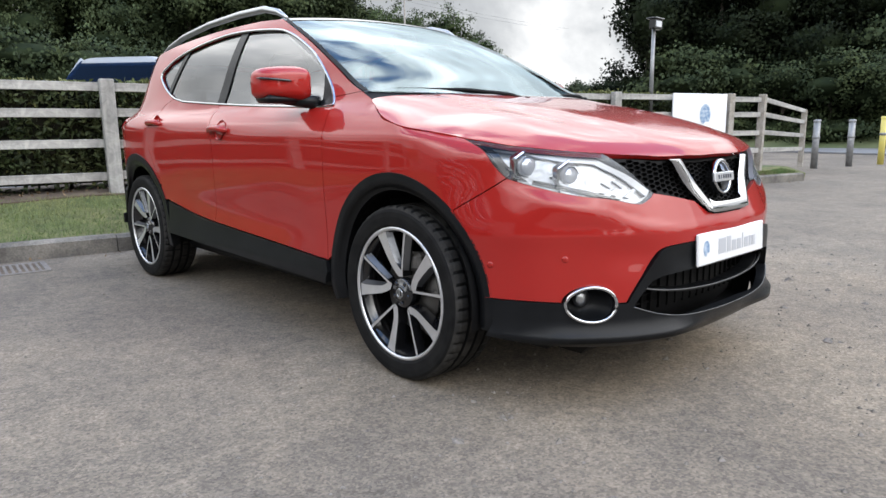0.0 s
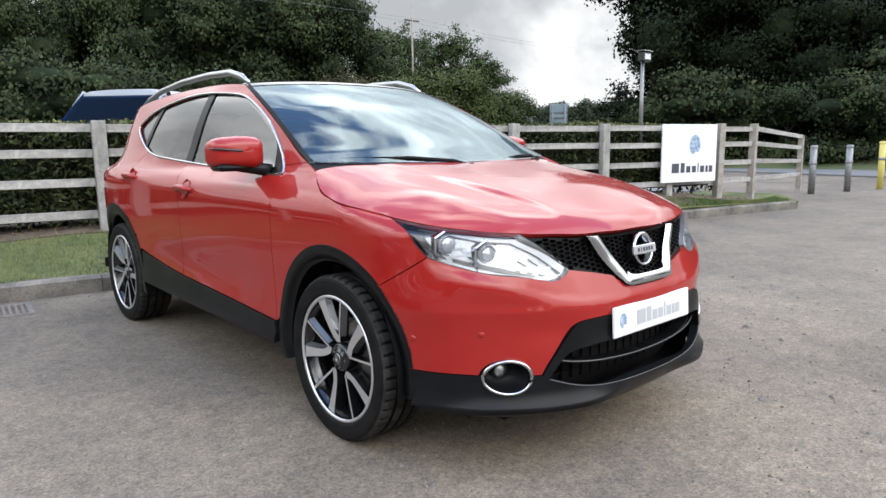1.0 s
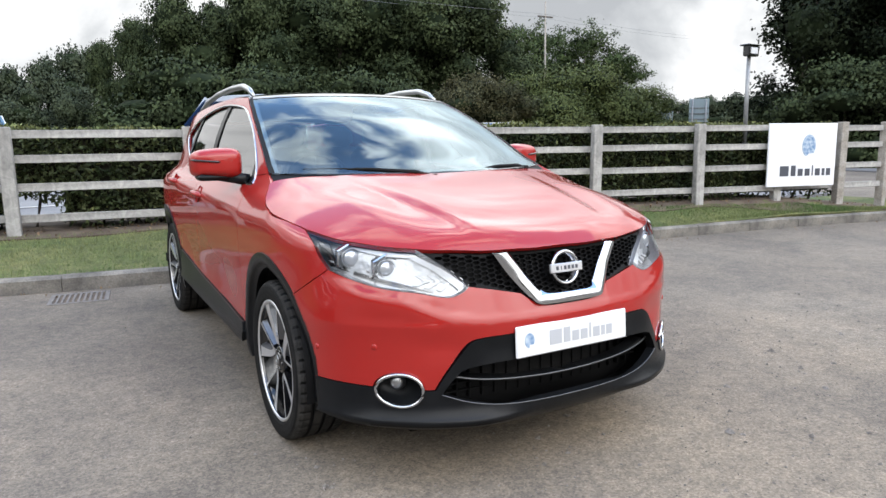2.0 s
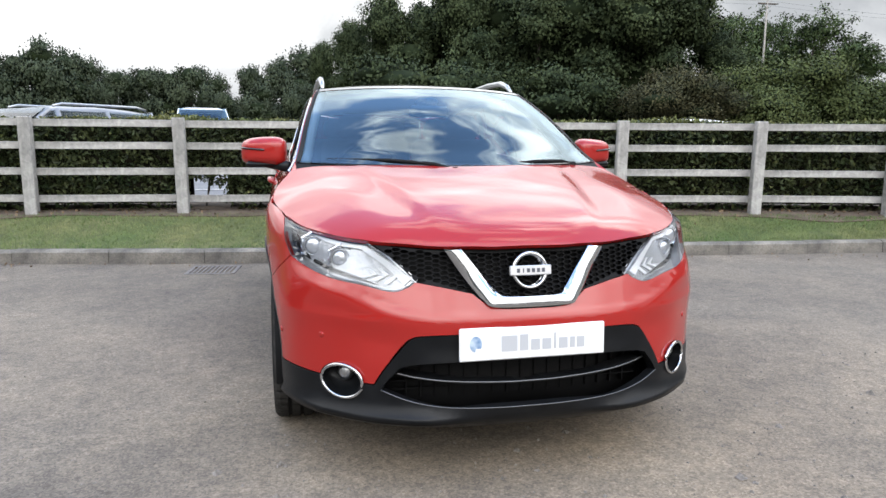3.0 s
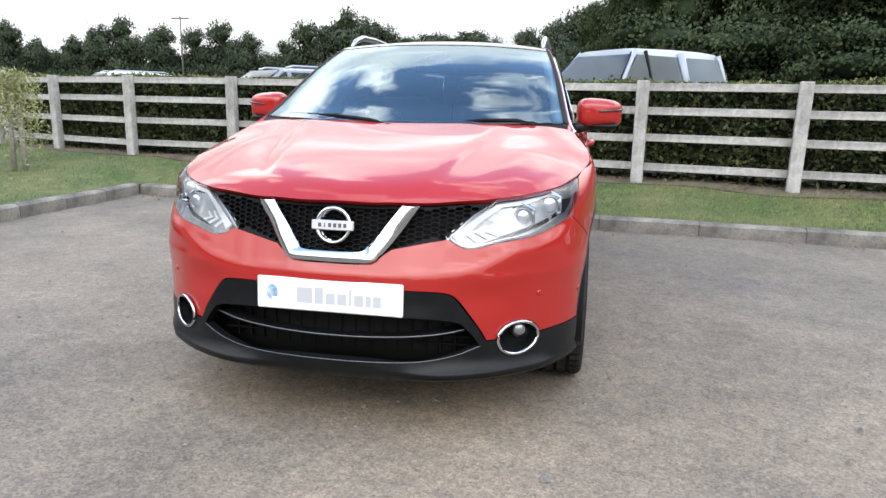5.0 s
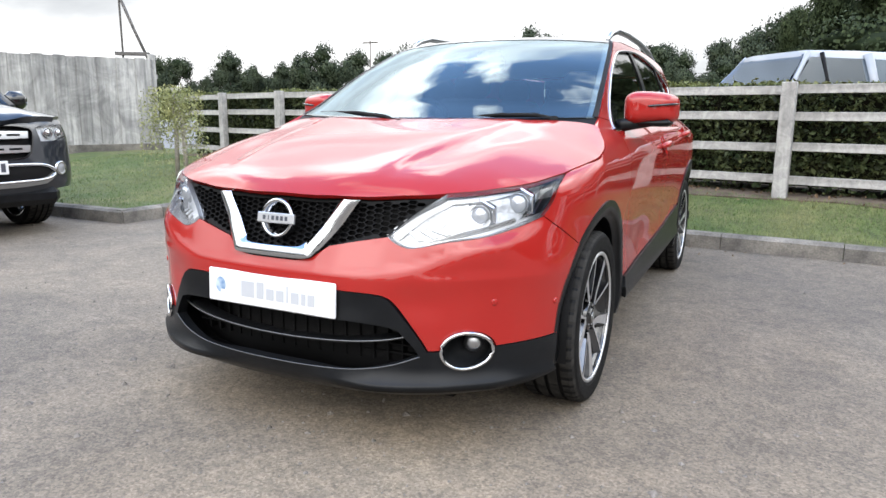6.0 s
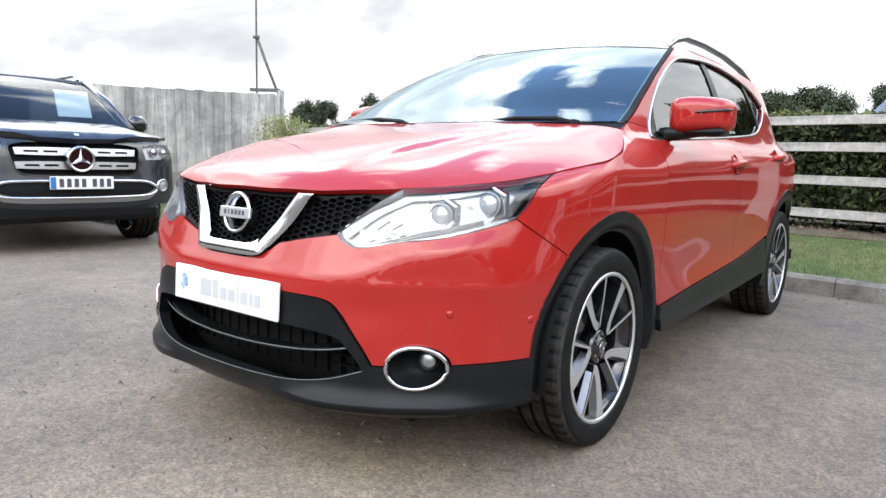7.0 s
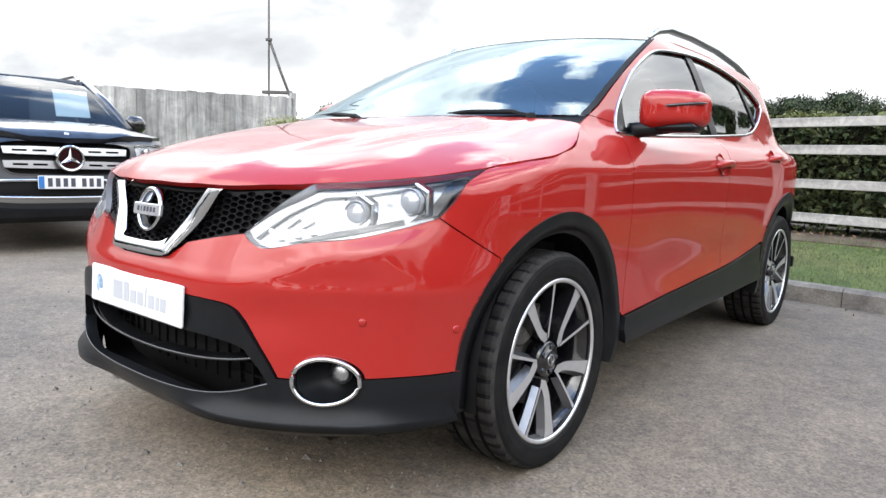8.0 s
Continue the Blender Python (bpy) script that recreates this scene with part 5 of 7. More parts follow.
# cabin
dash = Build()
prof = [(.20, .98), (.33, 1.06), (.52, 1.085), (.70, 1.06), (.80, .98), (.80, .55), (.20, .55)]
dash.v = [(x, y, z - (.02 if abs(x) > .6 else 0)) for x in np.linspace(-.74, .74, 9) for y, z in prof]
k = len(prof)
dash.f = [(a * k + j, (a + 1) * k + j, (a + 1) * k + (j + 1) % k, a * k + (j + 1) % k) for a in range(8) for j in range(k)]
dash.i = [0] * len(dash.f)
part("dashboard", dash.mesh("dashboard", FABRIC, True), car)
wheel_m = pose(-.36, .82, 1.02, 65, 0, 0)
stw = Build().lathe([(.183 + .016 * math.cos(a), .016 * math.sin(a)) for a in np.linspace(0, 2 * math.pi, 11)[:-1]], 40, m=wheel_m, close=True)
stw.box((0, 0, -.02), (.14, .12, .05), .02, m=wheel_m).box((0, 0, -.012), (.35, .035, .02), .008, m=wheel_m).box((0, -.09, -.012), (.04, .17, .02), .008, m=wheel_m)
part("steering_wheel", stw.mesh("steering_wheel", BLACK, True), car)
for x, y in ((-.36, 1.35), (.36, 1.35), (-.40, 2.25), (.40, 2.25), (0, 2.27)):
    seat = part("seat", Build().box((x, y - .20, .62), (.48 if x else .3, .52, .16), .05).mesh("seat", FABRIC, True), car, "dark fabric seat")
    part("backrest", Build().box((0, 0, 0), (.46 if x else .3, .13, .60), .05, m=pose(x, y + .12, .92, -14, 0, 0)).mesh("backrest", FABRIC, True), seat)
    part("headrest", Build().box((0, 0, 0), (.25, .10, .17), .045, m=pose(x, y + .23, 1.29, -8, 0, 0)).mesh("headrest", FABRIC, True), seat)
mir = part("rear_view_mirror", Build().box((0, .92, 1.37), (.23, .03, .065), .015).box((0, .94, 1.41), (.03, .03, .07), .008).mesh("rear_view_mirror", GLOSSBLACK), car)
part("sensor_pod", Build().box((0, .99, 1.425), (.13, .10, .05), .02).mesh("sensor_pod", BLACK), car)
for s in (-1, 1):
    pil = [skin(*p) * np.array([s * .95, 1, 1]) + np.array([0, .06, -.02]) for p in SCREEN_EDGE]
    part("pillar_trim", Build().tube([Vector(p) for p in pil], .035, 8).mesh("pillar_trim", PALETRIM, True), car)


# wheels
def wheel_meshes(r=.335, rim=.254):
    n = 192
    tyre = Build()
    prof = [(rim - .004, -.022), (rim + .002, -.010), (rim + .012, -.003), ((r + rim) / 2, .0), (r - .022, -.001), (r - .013, -.006), (r - .005, -.014), (r, -.026),
            (r, -.056), (r - .008, -.058), (r - .008, -.069), (r, -.071), (r + .001, -.105), (r - .008, -.107), (r - .008, -.118), (r + .001, -.120), (r, -.154), (r - .008, -.156), (r - .008, -.167), (r, -.169),
            (r, -.199), (r - .006, -.212), (r - .022, -.224), ((r + rim) / 2, -.225), (rim - .004, -.205)]
    # groove floors and sipes are coloured black for the shade within them
    tone = [0] * 5 + [2] * 16 + [0] * 3
    for k in (8, 9, 10, 12, 13, 14, 16, 17, 18):
        tone[k] = 1
    tyre.lathe(prof, n, mat=tone)
    v = np.array(tyre.v)
    for ring_i in (6, 7, 8, 19, 20, 21):
        for j in range(n):
            if j % 4 < 1:
                v[ring_i * n + j, :2] *= 1 - .003 / r
    tyre.v = [tuple(p) for p in v]
    for k in (6, 7, 19):
        for j in range(0, n, 4):
            tyre.i[k * n + j] = 1
    for k in (11, 15):
        for j in range(0 if k == 11 else 3, n, 8):
            tyre.i[k * n + j] = 1
    barrel = Build().lathe([(rim, -.010), (rim, -.020), (rim - .018, -.028), (rim - .026, -.10), (rim - .030, -.21), (rim, -.215)], 72)
    lip = Build().lathe([(rim + .003, -.016), (rim + .002, -.008), (rim - .003, -.006), (rim - .009, -.007), (rim - .012, -.012), (rim - .013, -.028)], 96, mat=[0, 0, 0, 0, 1])
    return tyre.mesh("tyre", [RUBBER, BLACK, TREAD], False), barrel.mesh("wheel", GLOSSBLACK, True), lip.mesh("rim_lip", [MACHINED, GLOSSBLACK], True)


def spoke(name, prof, mats, top=-.014, dish=.022, deep=.05, slant=0):
    """A spoke from a run of (radius, angle from, angle to): bright face, dark flanks, dished towards the hub."""
    vs, fs, idx = [], [], []
    for r, a0, a1 in prof:
        r = r * 1.082
        z = top - dish * (1 - min(1, r / .24)) ** 1.2
        (x0, y0), (x1, y1) = polar(r, a0), polar(r, a1)
        vs += [(x0, y0, z - max(slant, 0)), (x1, y1, z + min(slant, 0)), (x1, y1, z - deep), (x0, y0, z - deep)]
    for k in range(len(prof) - 1):
        a = k * 4
        for j, m in ((0, 0), (1, 1), (2, 1), (3, 1)):
            b = (j + 1) % 4
            fs.append((a + j, a + 4 + j, a + 4 + b, a + b))
            idx.append(m)
    return mesh(name, vs, fs, mats, index=idx, smooth=False)


TYRE, BARREL, LIP = wheel_meshes()
BROAD = spoke("spoke", [(.060, -13, 7), (.070, -13, 12), (.080, -9, 16), (.092, 0, 18.5), (.110, 6, 20.5), (.15, 9.5, 21.5), (.20, 11, 22), (.226, 10.5, 22.5)], [MACHINED, GLOSSBLACK], slant=.003)
THIN = spoke("spoke", [(.066, -14.5, -8), (.085, -15, -9.5), (.12, -16.5, -12.5), (.17, -17.5, -14.6), (.226, -18.5, -15.6)], [MACHINED, GLOSSBLACK], deep=.04)
FACET_FACE = spoke("spoke_facet", [(.094, -4, 0), (.110, .5, 6), (.15, 4.5, 9.5), (.20, 7, 11), (.222, 7.5, 10.5)], [SPOKEDARK, GLOSSBLACK], top=-.016, deep=.03, slant=.022)
THIN_FACET = spoke("spoke_facet", [(.085, -21, -15), (.12, -21.5, -16.5), (.17, -21.5, -17.5), (.222, -22, -18.5)], [SPOKEDARK, GLOSSBLACK], top=-.017, deep=.03, slant=.020)
CAP = Build().lathe([(.058, -.060), (.058, -.034), (.052, -.029), (.032, -.028), (.031, -.024), (.026, -.021), (.0005, -.0205)], 40).mesh("hub_cap", GLOSSBLACK, True)
CAPMARK = Build().lathe([(.013, -.0205), (.0135, -.0185), (.0185, -.0185), (.019, -.0205)], 28).box((0, 0, -.0192), (.042, .009, .002), .0005).mesh("cap_mark", SATIN, True)
NUT = Build().lathe([(.009, -.045), (.009, -.027), (.006, -.024), (.0005, -.024)], 6).mesh("wheel_nut", GLOSSBLACK)
BRAKE = Build().lathe([(.05, -.085), (.148, -.085), (.150, -.09), (.150, -.105), (.05, -.105)], 60).mesh("brake_disc", DISC, True)
CALIPER = Build().box((.115, .0, -.088), (.07, .17, .06), .014).mesh("brake_caliper", IRON)
for s in (-1, 1):
    for y, turn in ((0, 0), (2.646, 30)):
        m = Matrix.Translation((s * .884, y, .333)) @ pose(0, 0, 0, 0, s * 90, 0) @ pose(0, 0, 0, 0, 0, turn + (200 if s > 0 else 6.5))
        w = part("wheel", BARREL, car, "black and machined alloy wheel")
        w.matrix_basis = m
        part("tyre", TYRE, w, "black rubber tyre")
        part("rim_lip", LIP, w)
        for k in range(5):
            for me in (BROAD, THIN, FACET_FACE, THIN_FACET):
                o = part("spoke" if me in (BROAD, THIN) else "spoke_facet", me, w)
                o.matrix_basis = pose(0, 0, 0, 0, 0, k * 72)
        cap = part("hub_cap", CAP, w)
        part("cap_mark", CAPMARK, cap)
        for k in range(5):
            part("wheel_nut", NUT, w).matrix_basis = Matrix.Translation((*polar(.042, k * 72 + 36), 0))
        part("brake_disc", BRAKE, w)
        part("brake_caliper", CALIPER, w)


# ---- fence ----
POSTS = [(x, float(FENCE_Y(x))) for x in (-8.4, -6.85, -5.25, -3.63, -2.0, -.3, 1.52, 3.03, 4.63, 6.14, 7.5, 8.62, 9.43)] + [(14.3, 4.0)]
RAILS = (1.385, 1.135, .84, .535)
fence = thing("fence", "weathered white four-rail timber post fence along the verge", "fence")
rng = random.Random(4)


POST_MESH = Build().box((0, 0, .58), (.128, .10, 1.20), .008).mesh("post", RAILPOST)
POST_BARE = Build().box((0, 0, .50), (.13, .11, 1.40), .008).mesh("post", POSTWOOD)
for k, (x, y) in enumerate(POSTS):
    o = part("post", POST_BARE if x > 8 else POST_MESH, fence)
    o.matrix_basis = pose(x, y - (.088 if x < 7.4 else 0), .27 if x < 12 else .10, rng.uniform(-.7, .7), rng.uniform(-.6, .6), math.degrees(math.atan2(POSTS[min(k + 1, len(POSTS) - 1)][1] - POSTS[max(k - 1, 0)][1], POSTS[min(k + 1, len(POSTS) - 1)][0] - POSTS[max(k - 1, 0)][0])))
for (x0, y0), (x1, y1) in zip(POSTS[:-1], POSTS[1:]):
    for z in RAILS:
        a, b = Vector((x0, y0 - .018, z)), Vector((x1, y1 - .018, z - (.12 if x1 > 12 else 0)))
        d = b - a
        if 7.4 < x0 < 8:
            a, b = a + Vector((0, .09, 0)), b + Vector((0, .09, 0))
        m = Matrix.Translation((a + b) / 2 + Vector((0, 0, rng.uniform(-.008, .008)))) @ d.to_track_quat('X', 'Z').to_matrix().to_4x4()
        me = Build().box((0, 0, 0), (d.length - .004, .034, .082), .004).mesh("rail", RAILWOOD)
        part("rail", me, fence).matrix_basis = m

# close-boarded fence behind the dark pickup
board_fence = thing("board_fence", "tall silvered close-boarded timber fence", "fence", pose(-10.15, 7.65, .30, 0, 0, -106))
for k in range(67):
    h = 1.89 - .0040 * k + rng.uniform(-.012, .012)
    m = pose(k * .188 + .08, (.011 if k % 2 else -.011), 0, 0, rng.uniform(-.12, .12), 0)
    part("board", Build().box((0, 0, h / 2), (.200, .022, h), .003, m=m).mesh("board", PANELWOOD), board_fence)
for z in (.45, 1.55):
    part("fence_rail", Build().box((6.2, -.06, z), (12.6, .07, .09), .006).mesh("fence_rail", PANELWOOD), board_fence)
part("gravel_board", Build().box((6.2, .0, .10), (12.6, .06, .20), .006).mesh("gravel_board", KERB), board_fence, "concrete gravel board")
part("fence_end_post", Build().box((0, -.06, .98), (.12, .12, 2.02), .006).mesh("fence_end_post", PANELWOOD), board_fence)
pole = thing("antenna_mast", "thin grey metal mast with a slanted brace", "mast", pose(-10.72, 7.42, 0))
part("pole", Build().tube([(0, 0, .2), (0, 0, 6.8)], .020, 10).mesh("pole", IRON, True), pole)
part("brace", Build().tube([(0, 0, 3.45), (.20, .16, 2.75), (.40, .30, 2.15)], .030, 8).mesh("brace", IRON, True), pole)
part("bracket", Build().box((0, 0, 0), (.66, .12, .07), .008, m=pose(.16, .10, 2.30, 0, 0, 35)).mesh("bracket", IRON), pole)
part("clamp", Build().box((0, 0, 3.42), (.12, .1, .06), .008).mesh("clamp", IRON), pole)

# kerbstones' drain, lamp post, sign, bollards
drain = thing("drain_grate", "square cast iron drain grate set in the asphalt", "drain", pose(-1.51, 3.53, 0, 0, 0, -6))
part("grate_frame", Build().box((0, .19, .003), (.44, .035, .012), .002).box((0, -.19, .003), (.44, .035, .012), .002).box((.205, 0, .003), (.035, .36, .012), .002).box((-.205, 0, .003), (.035, .36, .012), .002).mesh("grate_frame", GRATE), drain)
part("grate_pit", Build().box((0, 0, -.0005), (.37, .34, .005), .001).mesh("grate_pit", EARTH), drain)
for k in range(9):
    part("grate_bar", Build().box((-.16 + k * .04, 0, .005), (.018, .345, .010), .002).mesh("grate_bar", GRATE), drain)

lamp_post = thing("lamp_post", "short slim grey lamp post with a square head", "lamp post", pose(7.12, 3.68, 0))
part("pole", Build().tube([(0, 0, 1.08), (0, 0, 2.42)], [.033, .027], 14).mesh("pole", STEEL, True), lamp_post)
part("lamp_head", Build().box((0, -.03, 2.47), (.24, .10, .15), .015, m=None).box((0, -.02, 2.55), (.27, .16, .02), .006).mesh("lamp_head", GLOSSBLACK), lamp_post)
for z in (1.135, 1.385):
    part("clamp", Build().box((.02, -.012, z), (.20, .09, .045), .006).mesh("clamp", GLOSSBLACK), lamp_post)
part("lamp_glass", Build().box((0, -.083, 2.47), (.15, .012, .085), .003).mesh("lamp_glass", LAMPWHITE), lamp_post)

d = Vector((8.58 - 7.42, 3.02 - 3.32, 0))
sign_m = Matrix.Translation((7.78, 3.21, 1.00)) @ pose(0, 0, 0, 90, 0, math.degrees(math.atan2(d.y, d.x)))
sign = thing("sign_board", "white square dealer sign board with blue mark fixed to the fence", "sign")
part("panel", Build().box((0, 0, 0), (1.18, .90, .03), .006, m=sign_m).mesh("panel", SIGNWHITE), sign)
oval = [(.10 + .115 * math.cos(a), .13 + .16 * math.sin(a)) for a in np.linspace(-.75, 2 * math.pi - 1.9, 28)]
part("sign_mark", Build().prism(oval + [(.10, .02)], .016, .020, m=sign_m).mesh("sign_mark", BLUEINK), sign)
for x, wd, ht in WORD:
    part("word_bar", Build().box((.06 + x * 3.0, -.30 + ht * 1.35, .018), (wd * 2.7, ht * 2.7, .004), .001, m=sign_m).mesh("word_bar", DARKINK), sign)


for x, y, h, mat, lab in ((13.9, 3.57, 1.05, STEEL, "grey steel bollard with a top cap"), (15.2, 3.26, 1.05, STEEL, "grey steel bollard with a top cap"), (16.5, 2.96, 1.12, YELLOW, "yellow painted steel bollard")):
    b = thing("bollard", lab, "bollard", pose(x, y, 0), group="bollards at the entrance")
    part("tube", Build().tube([(0, 0, -.02), (0, 0, h)], .07, 16).mesh("tube", mat, True), b)
    part("cap", Build().lathe([(.078, h - .03), (.078, h + .012), (.06, h + .025), (.001, h + .028)], 18).mesh("cap", mat, True), b)
    part("band", Build().lathe([(.073, h * .62), (.080, h * .63), (.080, h * .67), (.073, h * .68)], 18).mesh("band", STEEL, True), b)
for x, y, rz, wd, ht, up_ in ((35.5, 28.0, -38, 1.25, 1.5, 2.30), (43.8, 38.5, -46, 1.5, .75, 2.45)):
    rsign = thing("road_sign", "large grey-backed road sign on two posts" if ht > 1 else "low wide grey-backed road sign on two posts", "road sign", pose(x, y, .9, 0, 0, rz), "road signs")
    part("plate", Build().box((0, 0, up_), (wd, .04, ht), .01).mesh("plate", SIGNGREY), rsign)
    for k in range(3 if ht > 1 else 1):
        part("stiffener", Build().box((0, -.035, up_ + ht * (.10 - .24 * k)), (wd - .04, .03, .09), .006).mesh("stiffener", STEEL), rsign)
    for s in (-1, 1):
        part("leg", Build().tube([(s * wd * .34, -.08, -.6), (s * wd * .34, -.08, up_ + ht * .48)], .05, 8).mesh("leg", STEEL, True), rsign)
for x, y, h, r in ((28.65, 35.5, 10.5, .080), (-25.8, 41, 6.2, .06)):
    up = thing("utility_pole", "thin wooden utility pole with a crossarm", "pole", pose(x, y, .3))
    part("pole", Build().tube([(0, 0, 0), (0, 0, h)], [r, r * .7], 10).mesh("pole", POSTWOOD if x > 0 else BARK, True), up)
    part("crossarm", Build().box((0, 0, h - (1.0 if x > 0 else .15)), (1.3, .09, .09), .01).mesh("crossarm", BARK), up)


for dy in (-.5, .5):
    ends = Vector((-2, 33.2 + dy, 9.75)), Vector((28.65, 35.5 + dy, 9.85)), Vector((50, 37.1 + dy, 9.75))
    run = [a.lerp(b, t) - Vector((0, 0, .9 * t * (1 - t))) for a, b in zip(ends[:-1], ends[1:]) for t in np.linspace(0, 1, 14)[:13]]
    tagged(new("power_cable", Build().tube(run, .009, 5).mesh("power_cable", STEEL, True)), "thin grey overhead cable strung between poles", "cable", "overhead cables")


# ---- foliage ----
def leaves(centres, size, rnd, up=0.35, aspect=.55, out=None):
    """Many small folded leaves at the given places: vertices and faces."""
    n = len(centres)
    d = rnd.normal(size=(n, 3))
    d /= np.linalg.norm(d, axis=1)[:, None]
    nn = rnd.normal(size=(n, 3)) * (1 if out is None else .55) + np.array([0, 0, up]) + (0 if out is None else out)
    side = np.cross(d, nn)
    side /= np.maximum(np.linalg.norm(side, axis=1), 1e-6)[:, None]
    fold = np.cross(side, d)
    ln = (size * rnd.uniform(.6, 1.25, n))[:, None]
    w = ln * aspect * .5
    c = np.asarray(centres)
    v = np.stack([c - d * ln * .5, c + side * w + fold * w * .3, c + d * ln * .5, c - side * w + fold * w * .3], 1).reshape(-1, 3)
    k = np.arange(n) * 4
    f = np.stack([k, k + 1, k + 2, k + 3], 1)
    if out is not None:
        back = np.sum(np.cross(v[k + 1] - v[k], v[k + 3] - v[k]) * out, 1) < 0
        f[back] = f[back][:, ::-1]
    return v, f


def crown_mesh(name, rnd, blobs, clumps, per, spread, size, mat, near=.66):
    """A crown of leaf clumps on the outside of several lobes."""
    pts, outs = [], []
    for _ in range(clumps):
        bx, by, bz, r, rz = blobs[rnd.integers(len(blobs))]
        d = rnd.normal(size=3)
        d /= np.linalg.norm(d)
        k = rnd.uniform(near, 1.03)
        c = np.array([bx, by, bz]) + d * np.array([r, r, rz]) * k
        e = rnd.normal(size=(per, 3)) * np.array([1, 1, .7])
        pts.append(c + e * spread)
        outs.append(d * .8 + e * .5)
    outs = np.concatenate(outs)
    outs /= np.linalg.norm(outs, axis=1)[:, None]
    v, f = leaves(np.concatenate(pts), size, rnd, aspect=.72, out=outs)
    soft = outs + rnd.normal(size=outs.shape) * .22 + np.array([0, 0, .25])
    soft /= np.linalg.norm(soft, axis=1)[:, None]
    return mesh(name, v, f, mat, normals=np.repeat(soft, 4, 0))


def tree_parts(rnd, h, wide, mat, clumps=420, per=50, size=.27, low=.22, tight=.10, solid=.72):
    """Trunk and crown meshes for a broad tree of height h."""
    blobs = []
    for _ in range(9):
        t = rnd.uniform(low + .12, .86)
        reach = wide * (1 - abs(t - .5) * 1.1) * rnd.uniform(.25, .75)
        a = rnd.uniform(0, 2 * math.pi)
        blobs.append((reach * math.cos(a), reach * math.sin(a), h * t, wide * rnd.uniform(.34, .56), h * rnd.uniform(.10, .17)))
    blobs.append((0, 0, h * .84, wide * .42, h * .15))
    b = Build()
    b.tube([(0, 0, -1.3), (.05, 0, h * .2), (-.05, .08, h * .45), (.05, 0, h * .8)], [h * .024, h * .019, h * .014, h * .004], 9)
    for bx, by, bz, r, rz in blobs[:7]:
        b.tube([(0, 0, bz * .55), (bx * .5, by * .5, bz * .82), (bx, by, bz)], [h * .010, h * .006, h * .002], 6)
    # solid dark lumps added against see-through, coloured as the crown's inner shade
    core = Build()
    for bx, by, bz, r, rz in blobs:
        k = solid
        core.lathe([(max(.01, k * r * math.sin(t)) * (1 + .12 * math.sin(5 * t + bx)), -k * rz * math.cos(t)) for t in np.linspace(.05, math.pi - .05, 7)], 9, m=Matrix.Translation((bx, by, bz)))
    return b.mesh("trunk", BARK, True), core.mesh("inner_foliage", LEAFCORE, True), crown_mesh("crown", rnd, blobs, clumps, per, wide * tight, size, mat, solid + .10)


rnd = np.random.default_rng(11)
KINDS = {"dark": [tree_parts(rnd, 11, 4.2, LEAFDARK, clumps=640, per=46, size=.21, tight=.075) for _ in range(4)], "mid": [tree_parts(rnd, 10, 4.0, LEAFMID, clumps=330, per=56, size=.17, tight=.06, solid=.12) for _ in range(3)],
         "far": [tree_parts(rnd, 9, 4.6, LEAFFAR, clumps=330, per=42, size=.30, low=.0, tight=.08) for _ in range(3)],
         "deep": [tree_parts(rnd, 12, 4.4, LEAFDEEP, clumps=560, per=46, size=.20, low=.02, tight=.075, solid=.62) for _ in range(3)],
         "bush": [tree_parts(rnd, 4, 3.0, LEAFDARK, clumps=260, per=44, size=.16, low=-.1, tight=.08) for _ in range(3)],
         "bright_bush": [tree_parts(rnd, 4, 2.8, LEAFFRESH, clumps=560, per=56, size=.105, low=-.1, tight=.085, solid=.60) for _ in range(2)],
         "brown_bush": [tree_parts(rnd, 4, 2.8, LEAFBROWN, clumps=560, per=56, size=.105, low=-.1, tight=.085, solid=.60)]}
LABELS = {"deep": "tall tree at the wood's edge, leaf colour darkened for deep shade", "dark": "tall dark green broadleaf tree in full leaf", "mid": "mid green broadleaf tree with an open crown", "far": "distant dark green rounded tree",
          "bush": "dense dark green bush under the trees", "bright_bush": "fresh yellow-green bush in the tree line", "brown_bush": "brownish green bush in the tree line"}


def plant(kind, az, dist, scale, z=.3, wide=1.0):
    """A tree at an azimuth (degrees right of +y) and distance from the yard's middle."""
    k = rng.randrange(len(KINDS[kind]))
    x, y = dist * math.sin(radians(az)), -2.5 + dist * math.cos(radians(az))
    m = pose(x, y, z, 0, 0, rng.uniform(0, 360)) @ Matrix.Diagonal((scale * wide, scale * wide, scale, 1))
    t = thing("bush" if "bush" in kind else "tree", LABELS[kind], "bush" if "bush" in kind else "tree", m, group="bushes of the tree line" if "bush" in kind else "trees round the yard")
    tr, co, cr = KINDS[kind][k]
    part("trunk", tr, t)
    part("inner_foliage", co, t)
    part("crown", cr, t)


for az, d_, sc, wd in ((2.3, 52, .74, .5), (4.6, 49, .84, .55), (7.4, 47, .93, .72), (10.2, 49, .95, .7), (14.2, 46, 1.06, .8), (17.0, 48, 1.12, 1.0), (19.6, 45, 1.02, .9), (23.2, 47, 1.20, 1.0), (26.4, 45, 1.04, .95), (29.4, 47, 1.08, .9)):
    plant("dark", az, d_, sc, .3, wd)
for az in np.arange(5.5, 31, 2.7):
    plant("bush", az + rng.uniform(-1, 1), rng.uniform(37, 40), rng.uniform(.8, 1.35))
for az in np.arange(15, 30, 4.5):
    plant("dark", az, 55, 1.2)
for az, d_, sc in ((-5.5, 62, .56), (-2.6, 58, .60), (.2, 56, .62)):
    plant("far", az, d_, sc, .3, .8)
